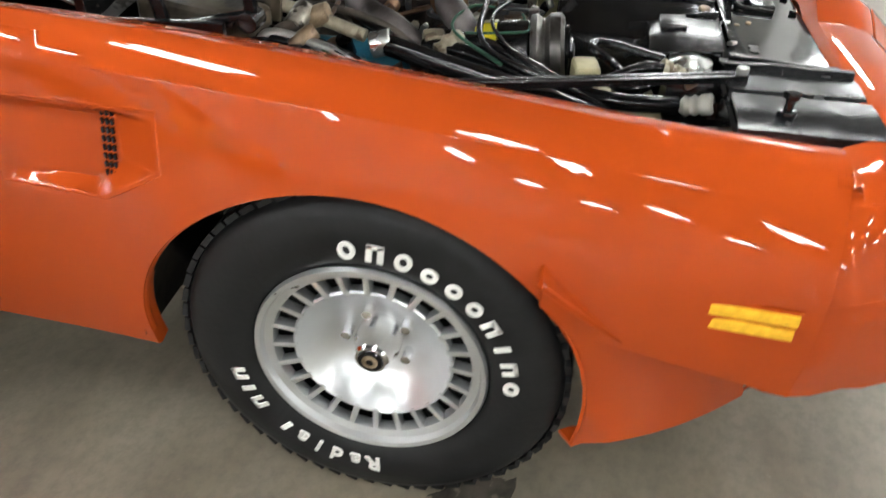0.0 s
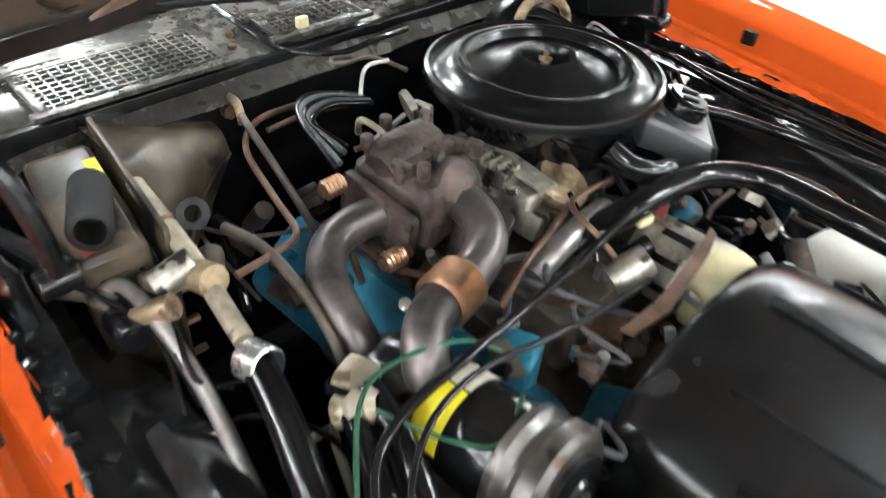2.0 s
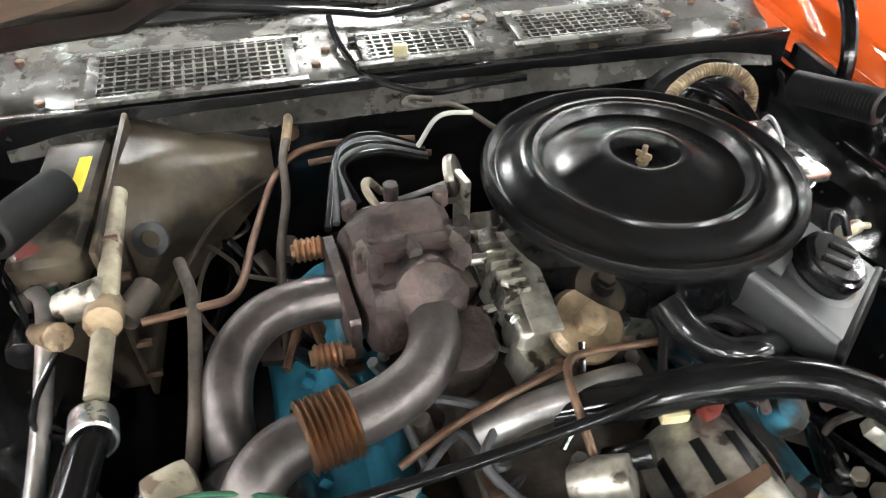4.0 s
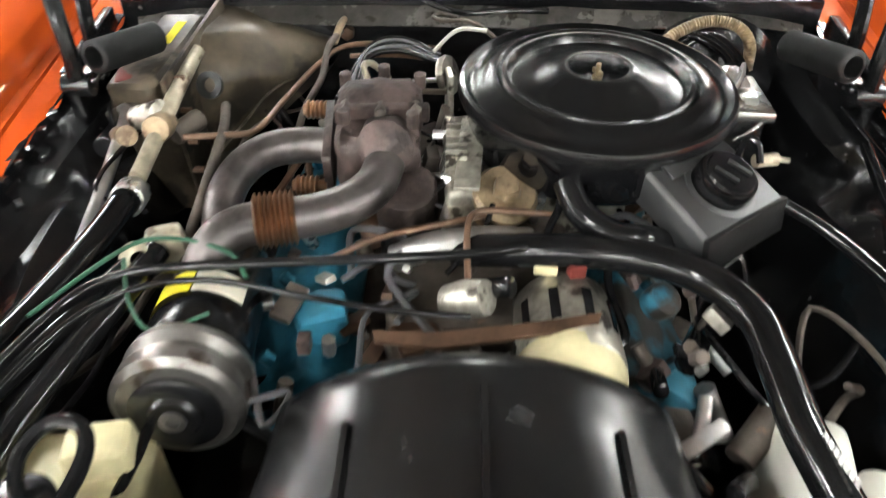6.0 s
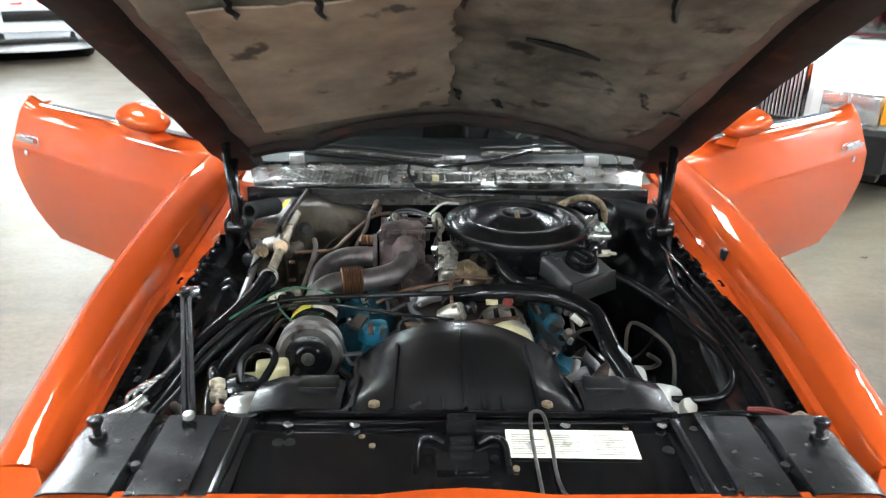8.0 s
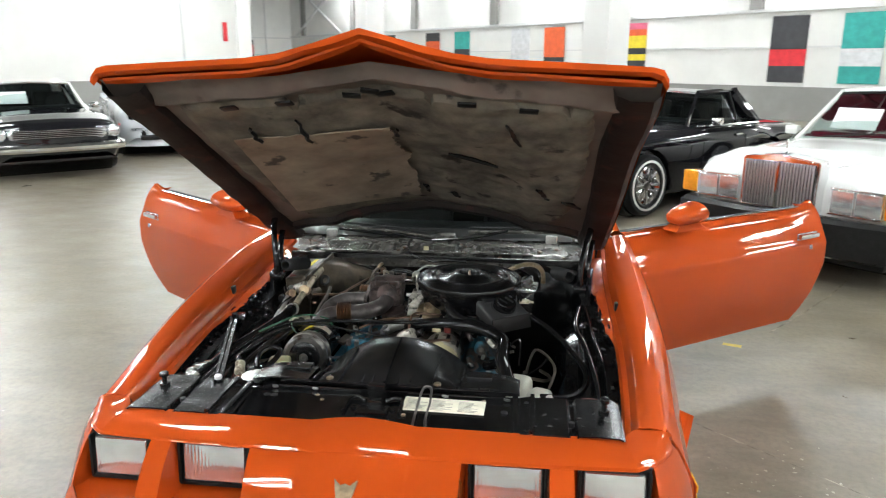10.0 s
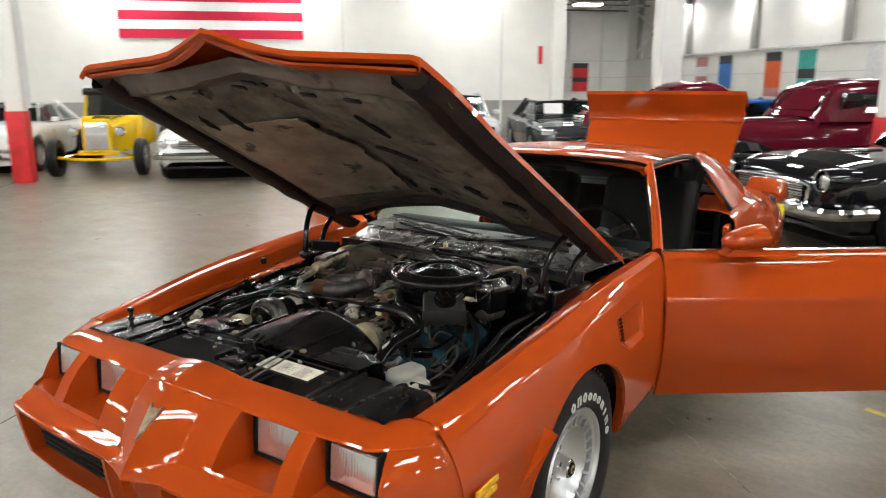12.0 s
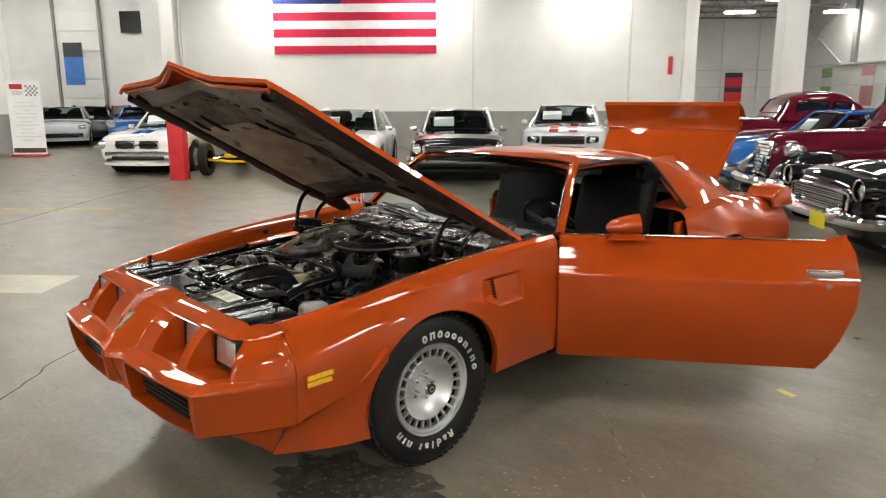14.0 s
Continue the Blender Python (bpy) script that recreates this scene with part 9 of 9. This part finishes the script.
def old_coupe(p, turn, top, fend, label):
    c = thing("vintage_coupe", label, "car", at=Matrix.Translation((p[0], p[1], 0)) @ Matrix.Rotation(radians(turn), 4, "Z"))
    tab = [(0.15, 0.16, 1.02, 0.40), (0.25, 0.26, 1.10, 0.36), (0.8, 0.40, 1.15, 0.36), (1.5, 0.58, 1.18, 0.36), (1.9, 0.72, 1.20, 0.34), (3.0, 0.78, 1.20, 0.34), (3.8, 0.70, 1.12, 0.34), (4.4, 0.45, 0.80, 0.36), (4.5, 0.30, 0.6, 0.4)]
    rows = []
    for k in range(41):
        y = 0.15 + 4.35 * k / 40
        h, zt, zb = glide(tab, y)
        row = [(0, zt), (h * 0.30, zt - 0.008), (h * 0.55, zt - 0.030), (h * 0.75, zt - 0.068), (h * 0.90, zt - 0.135), (h * 0.98, zt - 0.23), (h, zt - 0.32), (h, zb)]
        rows.append([(-x, y, z) for x, z in row[::-1]] + [(x, y, z) for x, z in row[1:]])
    part("body", strip(rows), top, c)
    g = [(1.75, 0.66, 1.18), (2.05, 0.58, 1.58), (2.5, 0.60, 1.68), (3.0, 0.58, 1.66), (3.4, 0.52, 1.50), (3.75, 0.50, 1.14)]
    part("cabin", strip([[(-0.70, y, 1.12), (-h * 1.02, y, z - 0.16), (-h * 0.97, y, z - 0.08), (-h * 0.85, y, z - 0.025), (-h * 0.6, y, z), (0, y, z + 0.02), (h * 0.6, y, z), (h * 0.85, y, z - 0.025), (h * 0.97, y, z - 0.08), (h * 1.02, y, z - 0.16), (0.70, y, 1.12)] for y, h, z in [(q, *glide(g, q)) for q in [1.75 + 2.0 * k / 28 for k in range(29)]]]), top, c)
    for s in (1, -1):
        part("side_window", box(0.02, 0.62, 0.28, (s * 0.655, 2.40, 1.37), (0, s * 14, 0), 0.05), M["glass_dark"], c)
        part("quarter_window", box(0.02, 0.34, 0.26, (s * 0.645, 2.98, 1.36), (0, s * 14, 0), 0.06), M["glass_dark"], c)
        for ax, wd in ((0.65, 0.62), (3.65, 0.60)):
            rws = []
            for k in range(17):
                t = math.pi * (k / 16 * 1.15 - 0.10)
                y, z = ax - wd * math.cos(t), 0.36 + 0.52 * math.sin(t)
                rws.append([(s * 0.45, y, z + 0.02), (s * 0.62, y, z + 0.04), (s * 0.80, y, z), (s * 0.88, y, z - 0.10), (s * 0.88, y, z - 0.18)])
            part("fender", strip(rws), fend, c)
            wheel_small(c, s * 0.74, ax, 0.35, 0.17, M["chrome"], s, True)
        part("headlight", lathe([(0, -0.06), (0.07, -0.05), (0.095, 0.0), (0.10, 0.02), (0.07, 0.12), (0.0, 0.20)], 24, pose(s * 0.50, 0.28, 0.90, -90, 0, 0)), M["lens"], c)
    part("windscreen", box(1.0, 0.02, 0.34, (0, 1.93, 1.38), (-38, 0, 0), 0.06), M["glass_dark"], c)
    part("card", box(0.40, 0.01, 0.22, (-0.2, 1.90, 1.37), (-38, 0, 0)), M["flagwhite"], c)
    gr = part("grille", box(0.42, 0.06, 0.50, (0, 0.13, 0.76), (-8, 0, 0), 0.05), M["chrome"], c)
    for k in range(9):
        part("grille_bar", box(0.40, 0.02, 0.012, (0, 0.095, 0.56 + k * 0.05), (-8, 0, 0)), M["black_sat"], gr)
    part("bumper", tube([(-0.85, 0.12, 0.48), (-0.5, -0.05, 0.48), (0, -0.10, 0.48), (0.5, -0.05, 0.48), (0.85, 0.12, 0.48)], 0.06, 10), M["chrome"], c)


old_coupe((-1.35, 8.15), -45, P["maroon"], P["black"], "maroon vintage coupe with black fenders")
other_car("classic_coupe", "bright blue sixties coupe", (-3.05, 10.25), -45, P["blue"], grille=(0.5, 0.13, 0.64))
old_coupe((-4.75, 12.3), -45, P["maroon"], P["maroon"], "dark red vintage saloon parked by the wall")
other_car("saloon_car", "cream vintage saloon parked by the wall", (5.3, 8.6), -60, P["cream"], roof=1.56, belt=1.16, hood=1.18, nose=1.0, L=4.9, stick=False)

# yellow open-wheel hot rod
hr = thing("hot_rod", "yellow open-wheel roadster with chrome radiator", "car", at=Matrix.Translation((-10.95, 5.40, 0)) @ Matrix.Rotation(radians(45), 4, "Z"))
part("hood_box", strip([[(-w, y, z0), (-w, y, z1 - 0.1), (-w * 0.7, y, z1), (w * 0.7, y, z1), (w, y, z1 - 0.1), (w, y, z0)] for y, w, z0, z1 in ((0.05, 0.27, 0.42, 0.98), (0.6, 0.32, 0.42, 1.02), (1.1, 0.45, 0.40, 1.05))]), P["yellow"], hr)
part("tub", box(1.15, 1.5, 0.62, (0, 1.85, 0.74), bevel=0.10, seg=3), P["yellow"], hr)
part("soft_top", box(1.15, 1.1, 0.16, (0, 1.95, 1.50), bevel=0.07, seg=3), M["black_sat"], hr, "black soft top")
for s in (1, -1):
    part("top_pillar", tube([(s * 0.53, 1.30, 1.02), (s * 0.50, 1.45, 1.45)], 0.03, 8), P["yellow"], hr)
    wheel_small(hr, s * 0.74, 0.0, 0.34, 0.17, M["steel"], s)
    wheel_small(hr, s * 0.80, 2.6, 0.40, 0.30, M["steel"], s)
    part("headlight", lathe([(0, -0.05), (0.07, -0.045), (0.09, 0.0), (0.06, 0.1), (0, 0.14)], 20, pose(s * 0.40, -0.02, 0.80, -90, 0, 0)), M["chrome"], hr)
    part("axle_rod", tube([(s * 0.66, 0.0, 0.34), (s * 0.35, 0.30, 0.40), (s * 0.3, 0.9, 0.42)], 0.022, 8), M["chrome"], hr)
rad = part("radiator_shell", box(0.50, 0.10, 0.62, (0, 0.0, 0.72), bevel=0.05, seg=3), P["yellow"], hr)
part("radiator_core", box(0.40, 0.04, 0.50, (0, -0.045, 0.72), bevel=0.02), M["chrome"], rad)
part("axle", tube([(-0.70, 0.0, 0.34), (-0.3, 0.0, 0.30), (0.3, 0.0, 0.30), (0.70, 0.0, 0.34)], 0.03, 8), P["yellow"], hr)
part("frame_nose", box(0.7, 0.10, 0.09, (0, 0.02, 0.42), bevel=0.02), P["yellow"], hr)
part("windscreen", box(0.98, 0.01, 0.40, (0, 1.38, 1.24), (-14, 0, 0)), M["glass_dark"], hr)
